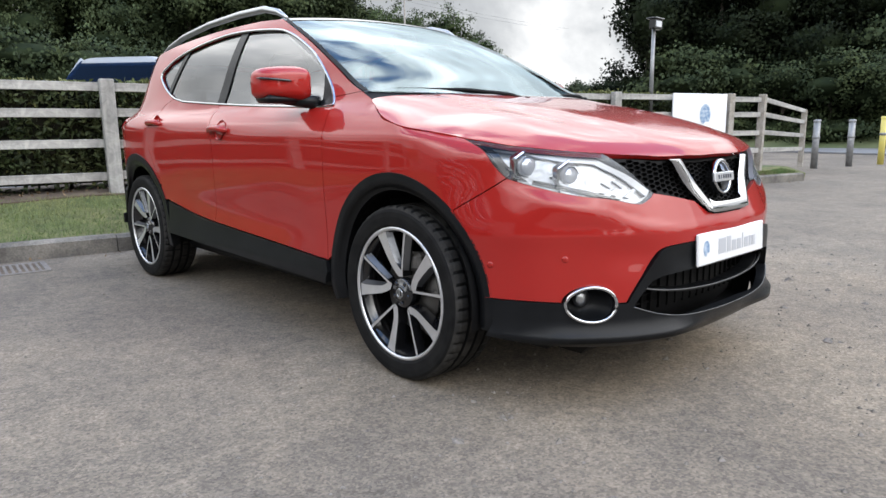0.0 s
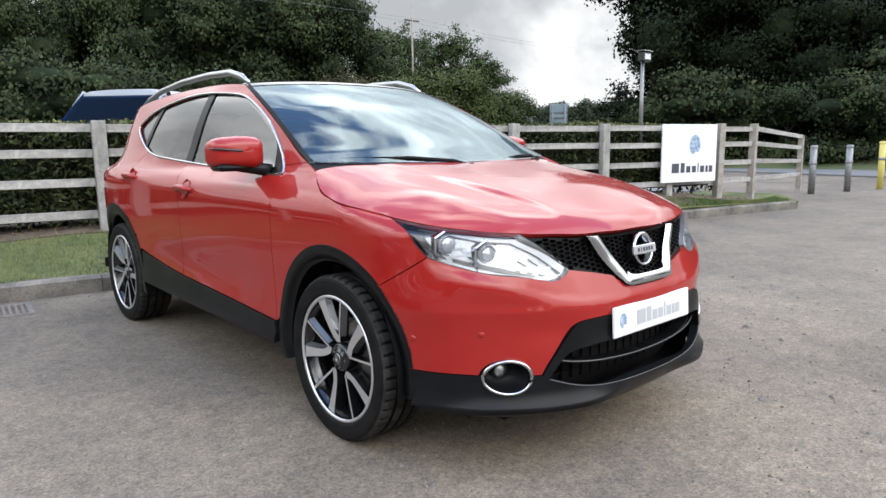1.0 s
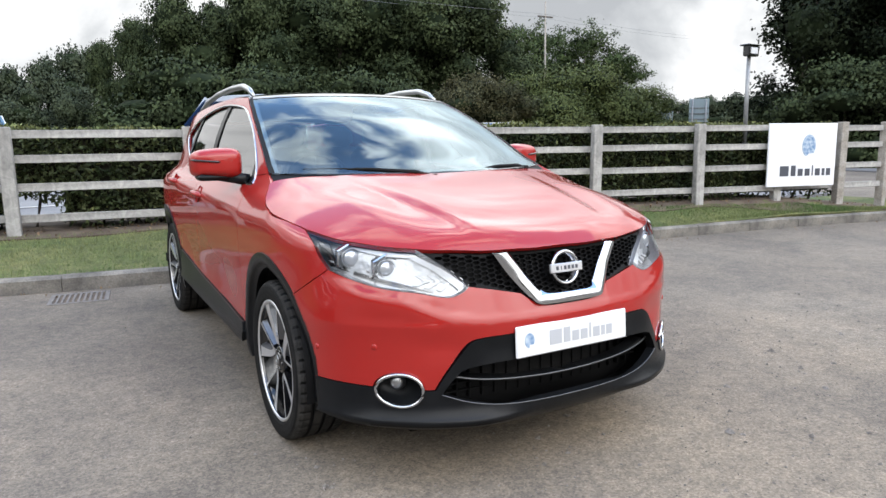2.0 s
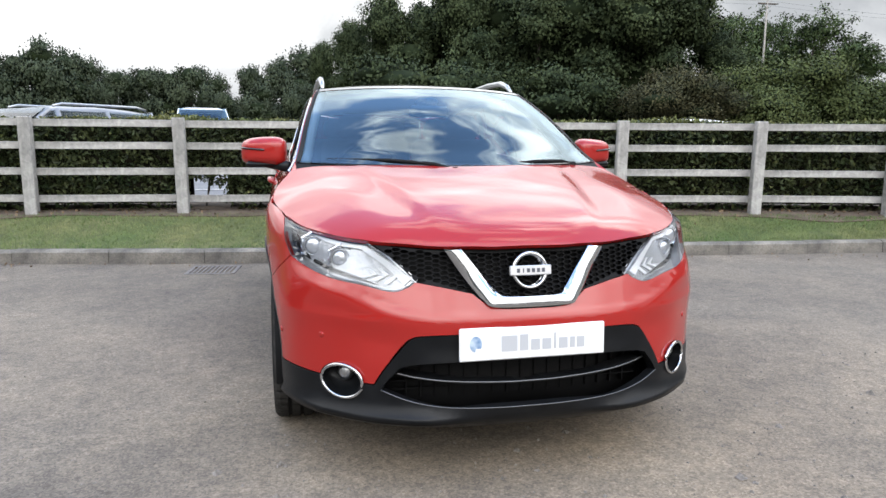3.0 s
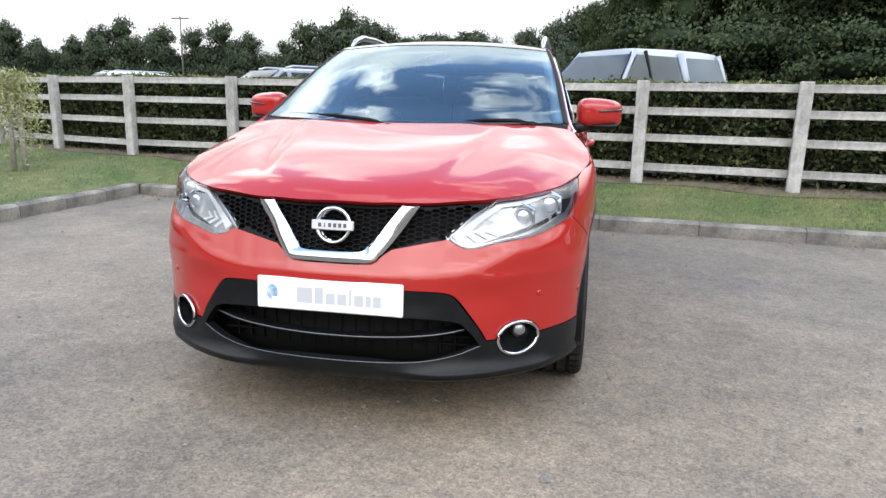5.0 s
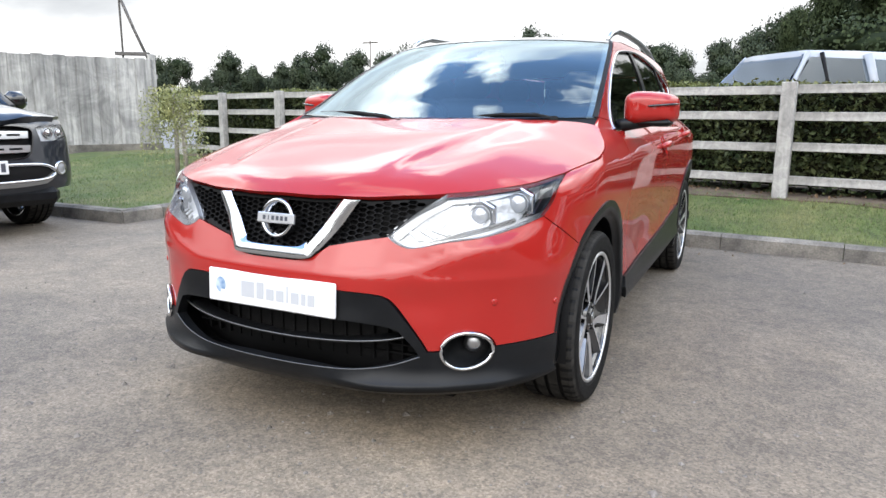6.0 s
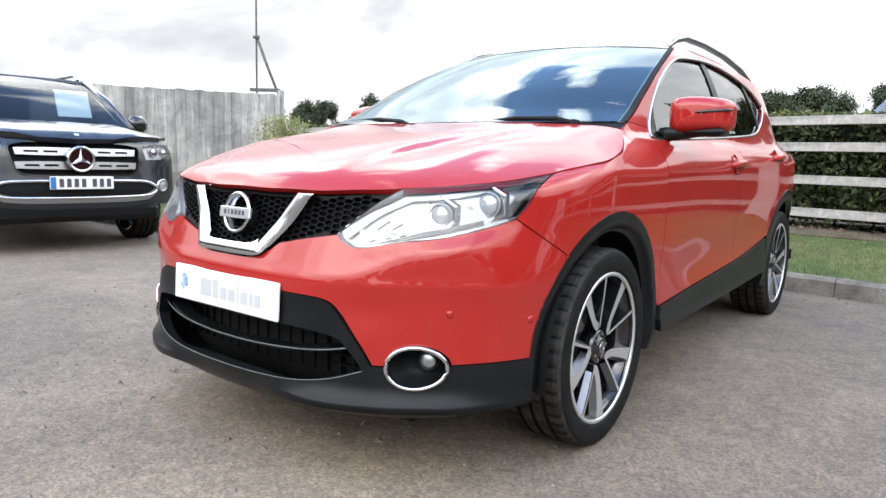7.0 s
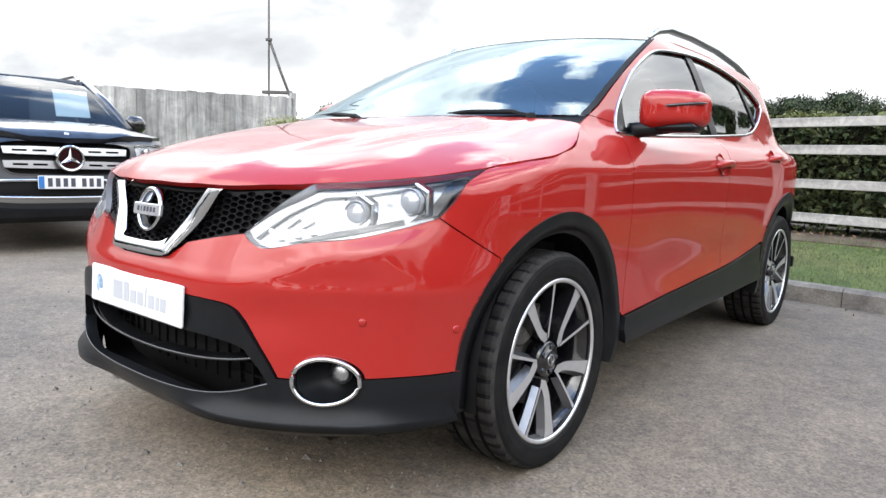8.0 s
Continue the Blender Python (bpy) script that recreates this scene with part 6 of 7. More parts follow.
for az, d_, sc in ((33.6, 52, 1.02), (37.2, 56, 1.08), (40.4, 52, 1.0), (43.2, 54, .84)):
    plant("mid", az, d_, sc)
plant("dark", 34.0, 49, .74, .3, .8)
plant("brown_bush", 30.6, 36, 1.15)
plant("brown_bush", 32.9, 37, .95)
for az, d_, sc in ((35.3, 41, 1.25), (38.2, 42, 1.35), (41, 40, 1.3), (43.4, 43, 1.1), (34, 40, 1.0)):
    plant("bright_bush", az, d_, sc)
for az, sc in ((46.4, .6), (47.6, .66), (48.8, .62), (50, .70), (51.3, .64), (52.5, .70), (53.8, .66), (55.2, .70), (56.6, .66)):
    plant("far", az, 85, sc)
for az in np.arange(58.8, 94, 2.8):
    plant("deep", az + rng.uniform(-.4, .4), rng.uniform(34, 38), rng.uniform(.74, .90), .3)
    plant("bush", az + rng.uniform(-1, 1), rng.uniform(31, 33), rng.uniform(.8, 1.2), .3)
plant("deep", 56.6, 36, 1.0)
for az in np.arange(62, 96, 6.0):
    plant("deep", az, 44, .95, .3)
    plant("bush", az + 1, 36, 1.4, .3)
for az, up_ in ((-47.6, 4.2), (-46.3, 4.4), (-44.1, 2.9), (-42.3, 4.8), (-40.5, 3.8), (-38.2, 4.1), (-36.4, 4.9), (-35.0, 5.6), (-32.2, 5.2), (-30, 5.1), (-28, 5.7), (-25.8, 5.0), (-22.9, 4.5), (-21.4, 6.0), (-19.6, 6.1), (-18.1, 7.0), (-16.5, 6.4), (-15, 5.9), (-13.3, 5.3), (-11.3, 5.6), (-9.5, 5.4), (-8, 5.9), (-6, 5.1), (-3.3, 6.0), (-1, 6.5), (.8, 7.4)):
    d_ = rng.uniform(70, 80)
    plant("far", az, d_, (d_ * math.tan(radians(up_)) + .9) / 9, .3, .56 + .02 * up_)
    plant("bush", az + .3, d_ - 4, .75 if az > -43 else .5, .3)
for az in np.arange(-52, 6, 1.5):
    plant("far", az + rng.uniform(-.8, .8), rng.uniform(88, 98), rng.uniform(.62, .72) if az > -43 else .42, .3, 1.3)
# unseen trees behind the camera, added to darken reflections and cut low sky light
for az in np.arange(97, 200, 10.0):
    plant("far", az, rng.uniform(46, 58), rng.uniform(.8, 1.15), 0)
for az in np.arange(203, 278, 6.0):
    plant("far", az, 56 - .34 * (az - 203) + rng.uniform(-2, 2), rng.uniform(.85, 1.0), 0, 1.2)

# clipped hedge behind the fence
hr = np.random.default_rng(5)
n = 62000
hx_ = hr.uniform(-8.3, 8.9, n)
top_face = hr.random(n) < .34
hz_ = np.where(top_face, 1.405 + .022 * np.sin(hx_ * 2.1) + .02 * np.sin(hx_ * 5.3) + np.abs(hr.normal(0, .026, n)), hr.uniform(.36, 1.45, n))
hy_ = FENCE_Y(hx_) + np.where(top_face, hr.uniform(.14, 1.15, n), .16 + np.abs(hr.normal(0, .07, n)) + .05 * np.sin(hx_ * 3.3 + hz_ * 4))
gone = ((hx_ > -1.96) & (hx_ < -1.58) & (hz_ < .76 - .35 * (hx_ + 1.96))) | ((hz_ < .50) & (hr.random(n) < .6))
pts = np.stack([hx_, hy_, hz_], 1)[~gone]
tip = (pts[:, 2] > 1.435) | (hr.random(len(pts)) < .06)
hedge = thing("hedge", "clipped dark evergreen hedge with yellow-green tips behind the fence", "hedge")
v, f = leaves(pts[~tip], .070, hr)
tagged(part("leaves", mesh("leaves", v, f, HEDGELEAF, smooth=False), hedge), kind="stuff")
v, f = leaves(pts[tip], .055, hr, up=.8)
tagged(part("young_leaves", mesh("young_leaves", v, f, HEDGETIP, smooth=False), hedge, "yellow-green young leaves on top"), kind="stuff")
# added boxes block the view through the leaves and stand for shade behind them
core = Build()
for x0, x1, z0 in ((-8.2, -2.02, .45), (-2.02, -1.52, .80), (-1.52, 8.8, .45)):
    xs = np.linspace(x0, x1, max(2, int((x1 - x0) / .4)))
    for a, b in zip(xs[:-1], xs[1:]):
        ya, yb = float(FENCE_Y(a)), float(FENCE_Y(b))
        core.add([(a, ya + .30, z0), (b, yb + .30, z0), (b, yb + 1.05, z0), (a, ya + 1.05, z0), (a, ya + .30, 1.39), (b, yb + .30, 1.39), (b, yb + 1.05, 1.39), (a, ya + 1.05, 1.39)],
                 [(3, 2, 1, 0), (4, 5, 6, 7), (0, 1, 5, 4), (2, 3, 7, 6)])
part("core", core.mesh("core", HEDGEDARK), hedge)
stems = Build()
for x in np.arange(-8.1, 8.8, .33):
    y = float(FENCE_Y(x)) + .55
    stems.tube([(x, y, .3), (x + rng.uniform(-.08, .08), y - .1, .6), (x + rng.uniform(-.15, .15), y - .15, .9)], [.022, .016, .01], 5)
tagged(part("stems", stems.mesh("stems", BARK, True), hedge), kind="stuff")

# small weeping tree on the verge
weep = thing("weeping_tree", "small yellow-green weeping tree staked on the verge", "tree", pose(-5.95, 4.25, .30))
part("trunk", Build().tube([(0, 0, -.1), (.02, 0, .5), (-.02, .02, 1.15)], [.032, .028, .022], 10).mesh("trunk", POSTWOOD, True), weep)
part("stake", Build().tube([(.12, .05, -.1), (.10, .05, .75)], .03, 8).mesh("stake", POSTWOOD, True), weep)
wr = np.random.default_rng(3)
cs = []
for _ in range(210):
    a, r = wr.uniform(0, 2 * math.pi), wr.uniform(.05, .40)
    top = 1.13 - .45 * r * r + wr.uniform(-.06, .06)
    ln = wr.uniform(.55, 1.30) * (.50 + r)
    for t in np.linspace(0, 1, 18):
        cs.append((r * math.cos(a) * (1 + .12 * t) + wr.normal(0, .02), r * math.sin(a) * (1 + .12 * t) + wr.normal(0, .02), top - ln * t))
v, f = leaves(np.array(cs), .052, wr, up=-.2, aspect=.35)
tagged(part("crown", mesh("crown", v, f, LEAFYELLOW, smooth=False), weep), kind="stuff")


# ---- other cars ----
def hull(name, stations, mats, smooth=True):
    """A closed skin over cross sections: each is (y, half width low, half width high, z low, z high)."""
    vs, n = [], 16
    for y, w0, w1, z0, z1 in stations:
        for k in range(n):
            t = k / (n - 1)
            a = math.pi * t
            cx = math.copysign(abs(math.cos(a)) ** .35, math.cos(a))
            sz = abs(math.sin(a)) ** .45
            z = z0 + (z1 - z0) * sz
            vs.append((cx * (w0 + (w1 - w0) * sz), y, z))
    fs = [(a * n + k, a * n + k + 1, (a + 1) * n + k + 1, (a + 1) * n + k) for a in range(len(stations) - 1) for k in range(n - 1)]
    fs += [tuple(range(n))[::-1], tuple(range((len(stations) - 1) * n, len(stations) * n))]
    return mesh(name, vs, fs, mats, smooth=smooth)


def quad(name, corners, mats, thick=.012, out_=(0, 0, 0)):
    a = [Vector(c) + Vector(out_) for c in corners]
    nn = (a[1] - a[0]).cross(a[3] - a[0]).normalized() * thick
    return mesh(name, a + [p - nn for p in a], [(0, 1, 2, 3), (7, 6, 5, 4), (0, 4, 5, 1), (1, 5, 6, 2), (2, 6, 7, 3), (3, 7, 4, 0)], mats, smooth=False)


def parked_car(label, m, paint, length=4.6, wide=1.85, high=1.85, belt=1.08, nose=1.25, slope=.55, rear=.25, rails=True, panes=None, boxy=False):
    """A plain estate or off-roader: body, glasshouse with panes, roof, wheels."""
    c = thing("parked_car", label, "car", m, group="cars parked beyond the hedge")
    hw, L, panes = wide / 2, length, panes or DARKGLASS
    part("body", hull("body", [(0, hw * .72, hw * .66, .35, .72), (.12, hw * .9, hw * .84, .28, .86), (.5, hw, hw * .93, .25, belt - .10), (nose, hw, hw * .95, .25, belt), (L - .5, hw, hw * .95, .25, belt), (L - .08, hw * .95, hw * .9, .3, belt - .02), (L, hw * .8, hw * .76, .4, belt - .1)], paint), c)
    yb, yt, ye, yr = nose - .05, nose + slope, L - .30, L - .12
    wb, wt = (hw * .95, hw * .69) if boxy else (hw * .93, hw * .74)
    skirt, drop, top = (.19, .0, .11) if boxy else (.10, .06, .05)
    part("roof", hull("roof", [(yt - .03, wt, wt * .86, high - skirt, high - .06), (yt + .3, wt + .02, wt * .88, high - skirt, high - .02), ((yt + ye) / 2, wt + .02, wt * .88, high - skirt, high), (ye - .4, wt + .02, wt * .88, high - skirt - drop * .4, high - drop * .5), (ye, wt, wt * .86, high - skirt - drop * .6, high - .02 - drop)], paint), c)
    part("windscreen", quad("windscreen", [(-wb, yb, belt - .02), (wb, yb, belt - .02), (wt, yt, high - top), (-wt, yt, high - top)], WINDGLASS if boxy else panes), c)
    part("rear_window", quad("rear_window", [(wb, yr, belt - .02), (-wb, yr, belt - .02), (-wt, ye, high - .06), (wt, ye, high - .06)], panes), c)
    for x in (-.38, .38):
        for y in (yb + 1.15, yb + 2.05):
            part("backrest", Build().box((x, y, belt - .05), (.46, .14, .50), .05).box((x, y + .02, belt + .32), (.26, .1, .18), .04).mesh("backrest", FABRIC, True), c)
    for s in (-1, 1):
        cuts = [(yb + .14, yt + .06), (yb + 1.02, yb + .98), (yb + 1.9, yb + 1.84), (yr - .10, ye - .06)]
        for k, ((a0, a1), (b0, b1)) in enumerate(zip(cuts[:-1], cuts[1:])):
            q = [(s * wb, a0 + .03, belt), (s * wb, b0 - .03, belt), (s * (wt + .02), b1 - .03, high - top - .04), (s * (wt + .02), a1 + .03, high - top - .04)]
            part("window_pane", quad("window_pane", q if s > 0 else q[::-1], QUARTERGLASS if boxy and k == 2 else panes), c)
        for (a0, a1), r, mat in zip(cuts, (.038, .032, .075, .038) if boxy else (.045,) * 4, (paint, BLACK if boxy else paint, paint, paint)):
            part("pillar", Build().tube([(s * wb * .985, a0, belt - .03), (s * (wt - .005), a1, high - .08)], r, 8).mesh("pillar", mat, True), c)
        if rails:
            part("roof_rail", Build().tube([(s * wt * .93, yt + .15, high - .02), (s * wt * .93, yt + .3, high + .022), (s * wt * .93, ye - .3, high + .018), (s * wt * .93, ye - .1, high - .03)], .02, 8).mesh("roof_rail", SATIN, True), c)
        part("door_mirror", Build().box((s * (hw + .09), yb + .25, belt + .07), (.20, .12, .15), .04).mesh("door_mirror", paint, True), c)
        for y in (.85, L - .95):
            w = part("wheel", BARREL, c)
            w.matrix_basis = Matrix.Translation((s * (hw - .01), y, .335)) @ pose(0, 0, 0, 0, s * 90, 0)
            part("tyre", TYRE, w)
    return c


parked_car("pale silver-blue boxy off-road estate with windows coloured like mirrored sky", pose(-.10, 8.30, .18, 0, 0, -48), SUVPAINT, 4.4, 1.90, 1.99, 1.16, 1.22, .62, .2, False, SUVGLASS, True)
parked_car("silver-grey estate car with silver roof rails", pose(-6.36, 7.82, .165, 0, 0, -42), DARKCAR, 4.3, 1.82, 1.58, 1.02, 1.3, .75, .25, True, PICKGLASS)
parked_car("white tall hatchback parked nose out far off", pose(-3.1, 17.6, .25, 0, 0, 8), WHITECAR, 4.3, 1.8, 1.97, 1.22, 1.2, .7, .3, False, PICKGLASS)
parked_car("white estate car parked far off", pose(-17.3, 18.2, .31, 0, 0, -35), WHITECAR, 4.5, 1.82, 1.72, 1.10, 1.2, .7, .3)
for x, y, rz in ((-2.85, 15.5, 88), (-2.4, 11.3, 96)):
    line = tagged(new("bay_line", Build().box((0, 0, 0), (.10, 3.6, .008), .002).mesh("bay_line", WHITELINE)), "worn white painted parking bay line", "bay line", "bay lines")
    line.matrix_basis = pose(x, y, .222, 0, 0, rz)
parked_car("pale silver car with its roof over the hedge", pose(6.2, 12.0, .22, 0, 0, -75), SILVER, 4.4, 1.8, 1.58, .98, 1.25, .7, .3, False)

# dark blue pickup, nose to the yard
pick = thing("pickup_truck", "dark blue double-cab pickup with a chrome grille, parked nose out", "pickup truck", pose(-4.486, .76, 0, 0, 0, 82))
PSIDE = sp([.3, .5, .8, 1.0, 1.12, 1.2], [.93, .985, .985, .95, .91, .86])
PNOSE = sp([.30, .40, .55, .70, .90, 1.02, 1.10, 1.16], [.10, .04, .0, .02, .05, .10, .20, .40])


def pskin(p):
    """The pickup's nose and side by q and height: q up to 1.2 runs over the nose, then along the side."""
    q, z = p[:, 0], p[:, 1]
    s, a = np.sign(q), np.abs(q)
    w, d = PSIDE(z), .62 - PNOSE(z)
    th = np.clip(a / 1.2, 0, 1) * math.pi / 2
    x = np.where(a < 1.2, w * np.sin(th) ** (2 / 3.6), w)
    y = np.where(a < 1.2, .62 - d * np.cos(th) ** (2 / 3.6), .62 + a - 1.2)
    return np.stack([np.where(s == 0, 1, s) * x, y, z], 1)


def pq(x, z):
    return (math.copysign(1.2 * 2 / math.pi * math.asin(min(1, abs(x) / float(PSIDE(z))) ** 1.8), x), z)


def psym(*runs):
    h = [tuple(p) for p in outline(*runs)]
    return h + [(-q, z) for q, z in h[::-1]]


GR_TOP, GR_LOW = [pq(0, 1.0), pq(.40, .995), pq(.53, .97)], [pq(.50, .74), pq(.42, .695), pq(0, .685)]
grille_half = psym(GR_TOP, [pq(.53, .97), pq(.545, .92), pq(.50, .74)], GR_LOW)
HL = outline([pq(.575, .975), pq(.75, .99), pq(.90, .985)], [pq(.90, .985), pq(.915, .90)], [pq(.915, .90), pq(.80, .855), pq(.60, .845)], [pq(.60, .845), pq(.575, .975)])
up_half = psym([pq(0, 1.03), pq(.5, 1.03), pq(.93, 1.03)], [pq(.93, 1.03), (1.2, 1.0)], [(1.2, 1.0), (1.2, .42)], [(1.2, .42), pq(.80, .42)], [pq(.80, .42), pq(.5, .40), pq(0, .395)])
hlR = [(-q, z) for q, z in HL]
part("nose", sheet("nose", up_half, pskin, NAVY, holes=[grille_half, HL, hlR], step=.05, depth=.04), pick)
part("grille_backing", sheet("grille_backing", grille_half, pskin, BLACK, step=.06, depth=.0, lift=-.05), pick)
part("grille_surround", sheet("grille_surround", grille_half, pskin, GLOSSBLACK, holes=[[(q * .955, .84 + (z - .84) * .90) for q, z in grille_half]], step=.04, depth=.03, lift=.004), pick)
for z0 in (.905, .785):
    bar = psym([pq(0, z0 + .035), pq(.30, z0 + .035), pq(.50, z0 + .030)], [pq(.50, z0 + .030), pq(.49, z0 - .030)], [pq(.49, z0 - .030), pq(.3, z0 - .035), pq(0, z0 - .035)])
    slots = []
    for x in (.22, .37):
        for s in (-1, 1):
            slots.append([pq(s * (x - .055), z0 - .009), pq(s * (x + .055), z0 - .009), pq(s * (x + .055), z0 + .009), pq(s * (x - .055), z0 + .009)])
    part("grille_bar", sheet("grille_bar", bar, pskin, SATIN, holes=slots, step=.03, depth=.03, lift=.004), pick, "satin silver grille bar with slots")
pm = pose(0, -.035, .845, 90, 0, 0)
star = Build().lathe([(.092, 0), (.095, .012), (.106, .016), (.115, .010), (.117, -.03), (.092, -.03)], 48, m=pm)
for k in range(3):
    a = 90 + 120 * k
    p0, p1, p2 = polar(.022, a - 60), polar(.100, a), polar(.022, a + 60)
    star.add([(0, 0, .018), (*p0, .0), (*p1, .004), (*p2, .0)], [(0, 1, 2), (0, 2, 3)], 0, pm)
part("badge", star.mesh("badge", CHROME, False), pick, "round chrome three-point badge")
part("badge_back", Build().lathe([(.001, -.012), (.094, -.012)], 32, m=pm).mesh("badge_back", GLOSSBLACK), pick)
part("bonnet_badge", Build().lathe([(.022, .0), (.018, .006), (.001, .008)], 20, m=pose(0, .065, 1.056, 60, 0, 0)).mesh("bonnet_badge", SATIN, True), pick)
for s, poly in ((1, HL), (-1, hlR)):
    hl = part("headlamp", sheet("headlamp", poly, pskin, LENS, step=.05, depth=.0, gap=.003), pick)
    part("lamp_housing", sheet("lamp_housing", poly, pskin, LAMPWHITE, step=.05, depth=0, lift=-.05), hl)
    for x, r in ((.70, .045), (.82, .04)):
        c_ = pskin(np.array([pq(s * x, .915)]))[0]
        part("projector", Build().lathe([(r * 1.1, .0), (r, .012), (r * .9, .004), (r * .6, .014), (.001, .022)], 24, m=Matrix.Translation(c_ + np.array([0, .035, 0])) @ pose(0, 0, 0, 90, 0, s * 12)).mesh("projector", CHROME, True), hl)
    c_ = pskin(np.array([pq(s * .76, .60)]))[0]
    part("fog_lamp", Build().lathe([(.062, -.02), (.062, .006), (.052, .008), (.045, .0), (.03, .006), (.001, .01)], 28, mat=[0, 0, 0, 1, 1], m=Matrix.Translation(c_ + np.array([0, -.004, 0])) @ pose(0, 0, 0, 90, 0, s * 25)).mesh("fog_lamp", [CHROME, LAMPBOX], True), pick)
lowm = psym([pq(0, .645), pq(.55, .645), pq(.66, .60)], [pq(.66, .60), pq(.64, .53), pq(.58, .50)], [pq(.58, .50), pq(0, .49)])
part("lower_grille", sheet("lower_grille", lowm, pskin, BLACK, step=.06, depth=.01, lift=.006), pick)
rim = [pq(0, .652), pq(.40, .650), pq(.58, .640), pq(.67, .600), pq(.685, .560), pq(.64, .525), pq(.54, .508), pq(.3, .502), pq(0, .500)]
rim = rim + [(-q, z) for q, z in rim[::-1]][1:]
pts = [Vector(p) + Vector((0, -.016, 0)) for p in pskin(np.array([tuple(p) for p in curve_pts(rim, 6)] + [rim[-1]]))]
part("bumper_trim", Build().tube(pts, .015, 8, caps=False).mesh("bumper_trim", CHROME, True), pick, "bright chrome bumper trim")
low_bar = psym([pq(0, .512), pq(.45, .514), pq(.60, .535)], [pq(.60, .535), pq(.66, .575)], [pq(.66, .575), pq(.675, .53), pq(.60, .475)], [pq(.60, .475), pq(.4, .458), pq(0, .455)])
part("bumper_bar", sheet("bumper_bar", low_bar, pskin, SATIN, step=.04, depth=.03, lift=.014), pick, "satin silver lower bumper bar")
part("skid_plate", Build().box((0, .14, .36), (1.45, .22, .16), .05).mesh("skid_plate", CLAD), pick)
pl_m = pose(0, -.045, .635, 90, 0, 0)
npl = part("number_plate", Build().box((0, 0, 0), (.522, .113, .014), .004, m=pl_m).mesh("number_plate", PLATE), pick, "white plate with blue band and dark bars")
part("plate_band", Build().box((-.236, 0, .0075), (.044, .105, .003), .0008, m=pl_m).mesh("plate_band", BLUEBAND), npl)
for k in range(7):
    x = -.170 + k * .060 + (.028 if k > 3 else 0)
    part("plate_bar", Build().box((x, 0, .0078), (.036, .074, .002), .0005, m=pl_m).mesh("plate_bar", DARKINK), npl)


def pbon(p):
    x, y = p[:, 0], p[:, 1]
    t = np.clip(np.abs(x) / .94, 0, 1)
    zc = sp([.02, .07, .14, .4, .8, 1.25], [1.02, 1.065, 1.10, 1.15, 1.19, 1.21])(y)
    return np.stack([x, y, zc - (.088 + .02 * ease(y, .3, 1)) * t ** 3 + .014 * bell(np.abs(x), .52, .10)], 1)


bon = [(0, .02), (.3, .03), (.55, .075), (.78, .17), (.90, .32), (.94, .55), (.94, 1.2), (.5, 1.12), (0, 1.10)]
part("bonnet", sheet("bonnet", bon + [(-x, y) for x, y in bon[::-1]][1:-1], pbon, NAVY, step=.06, depth=.06), pick)
for s in (-1, 1):
    ang = [radians(a) for a in np.linspace(180, 0, 14)]
    sidep = [(1.2, 1.03), (1.2, .45)] + [(1.2 + .30 + .47 * math.cos(a), .40 + .46 * math.sin(a)) for a in ang] + [(4.0, .40), (6.0, .45), (6.0, 1.05), (4.9, 1.08), (1.6, 1.12)]
    part("body_side", sheet("body_side", sidep, lambda p, s=s: pskin(p) * np.array([s, 1, 1]), NAVY, step=.10, depth=.03, flip=s < 0), pick)
    for y in (.92, 4.10):
        w = part("wheel", BARREL, pick)
        w.matrix_basis = Matrix.Translation((s * .93, y, .375)) @ pose(0, 0, 0, 0, s * 90, 0) @ Matrix.Scale(1.12, 4)
        part("tyre", TYRE, w)
        for k in range(5):
            o = part("spoke", BROAD, w)
            o.matrix_basis = pose(0, 0, 0, 0, 0, k * 72)
    q = [(s * .90, 1.45, 1.16), (s * .90, 3.3, 1.16), (s * .72, 3.1, 1.69), (s * .70, 2.25, 1.69)]
    part("window_pane", quad("window_pane", q if s > 0 else q[::-1], DARKGLASS), pick)
    part("pillar", Build().tube([(s * .90, 1.24, 1.14), (s * .81, 1.75, 1.47), (s * .715, 2.17, 1.69)], .05, 10).mesh("pillar", NAVY, True), pick)
    part("roof_rail", Build().tube([(s * .66, 2.2, 1.72), (s * .66, 2.32, 1.78), (s * .66, 3.1, 1.78), (s * .66, 3.25, 1.72)], .02, 8).mesh("roof_rail", SATIN, True), pick)
    mr = part("door_mirror", Build().box((s * 1.03, 1.42, 1.22), (.22, .14, .19), .055).mesh("door_mirror", GLOSSBLACK, True), pick, "gloss black door mirror")
    part("mirror_arm", Build().tube([(s * .90, 1.42, 1.16), (s * 1.0, 1.42, 1.18)], .03, 8).mesh("mirror_arm", BLACK, True), mr)


def pscreen(u, v):
    t = u * 2 - 1
    y = 1.22 + .95 * v - (.12 - .05 * v) * (1 - t * t)
    return np.stack([(.88 - .17 * v) * t, y, 1.17 + .53 * v + .03 * np.sin(math.pi * v)], -1)


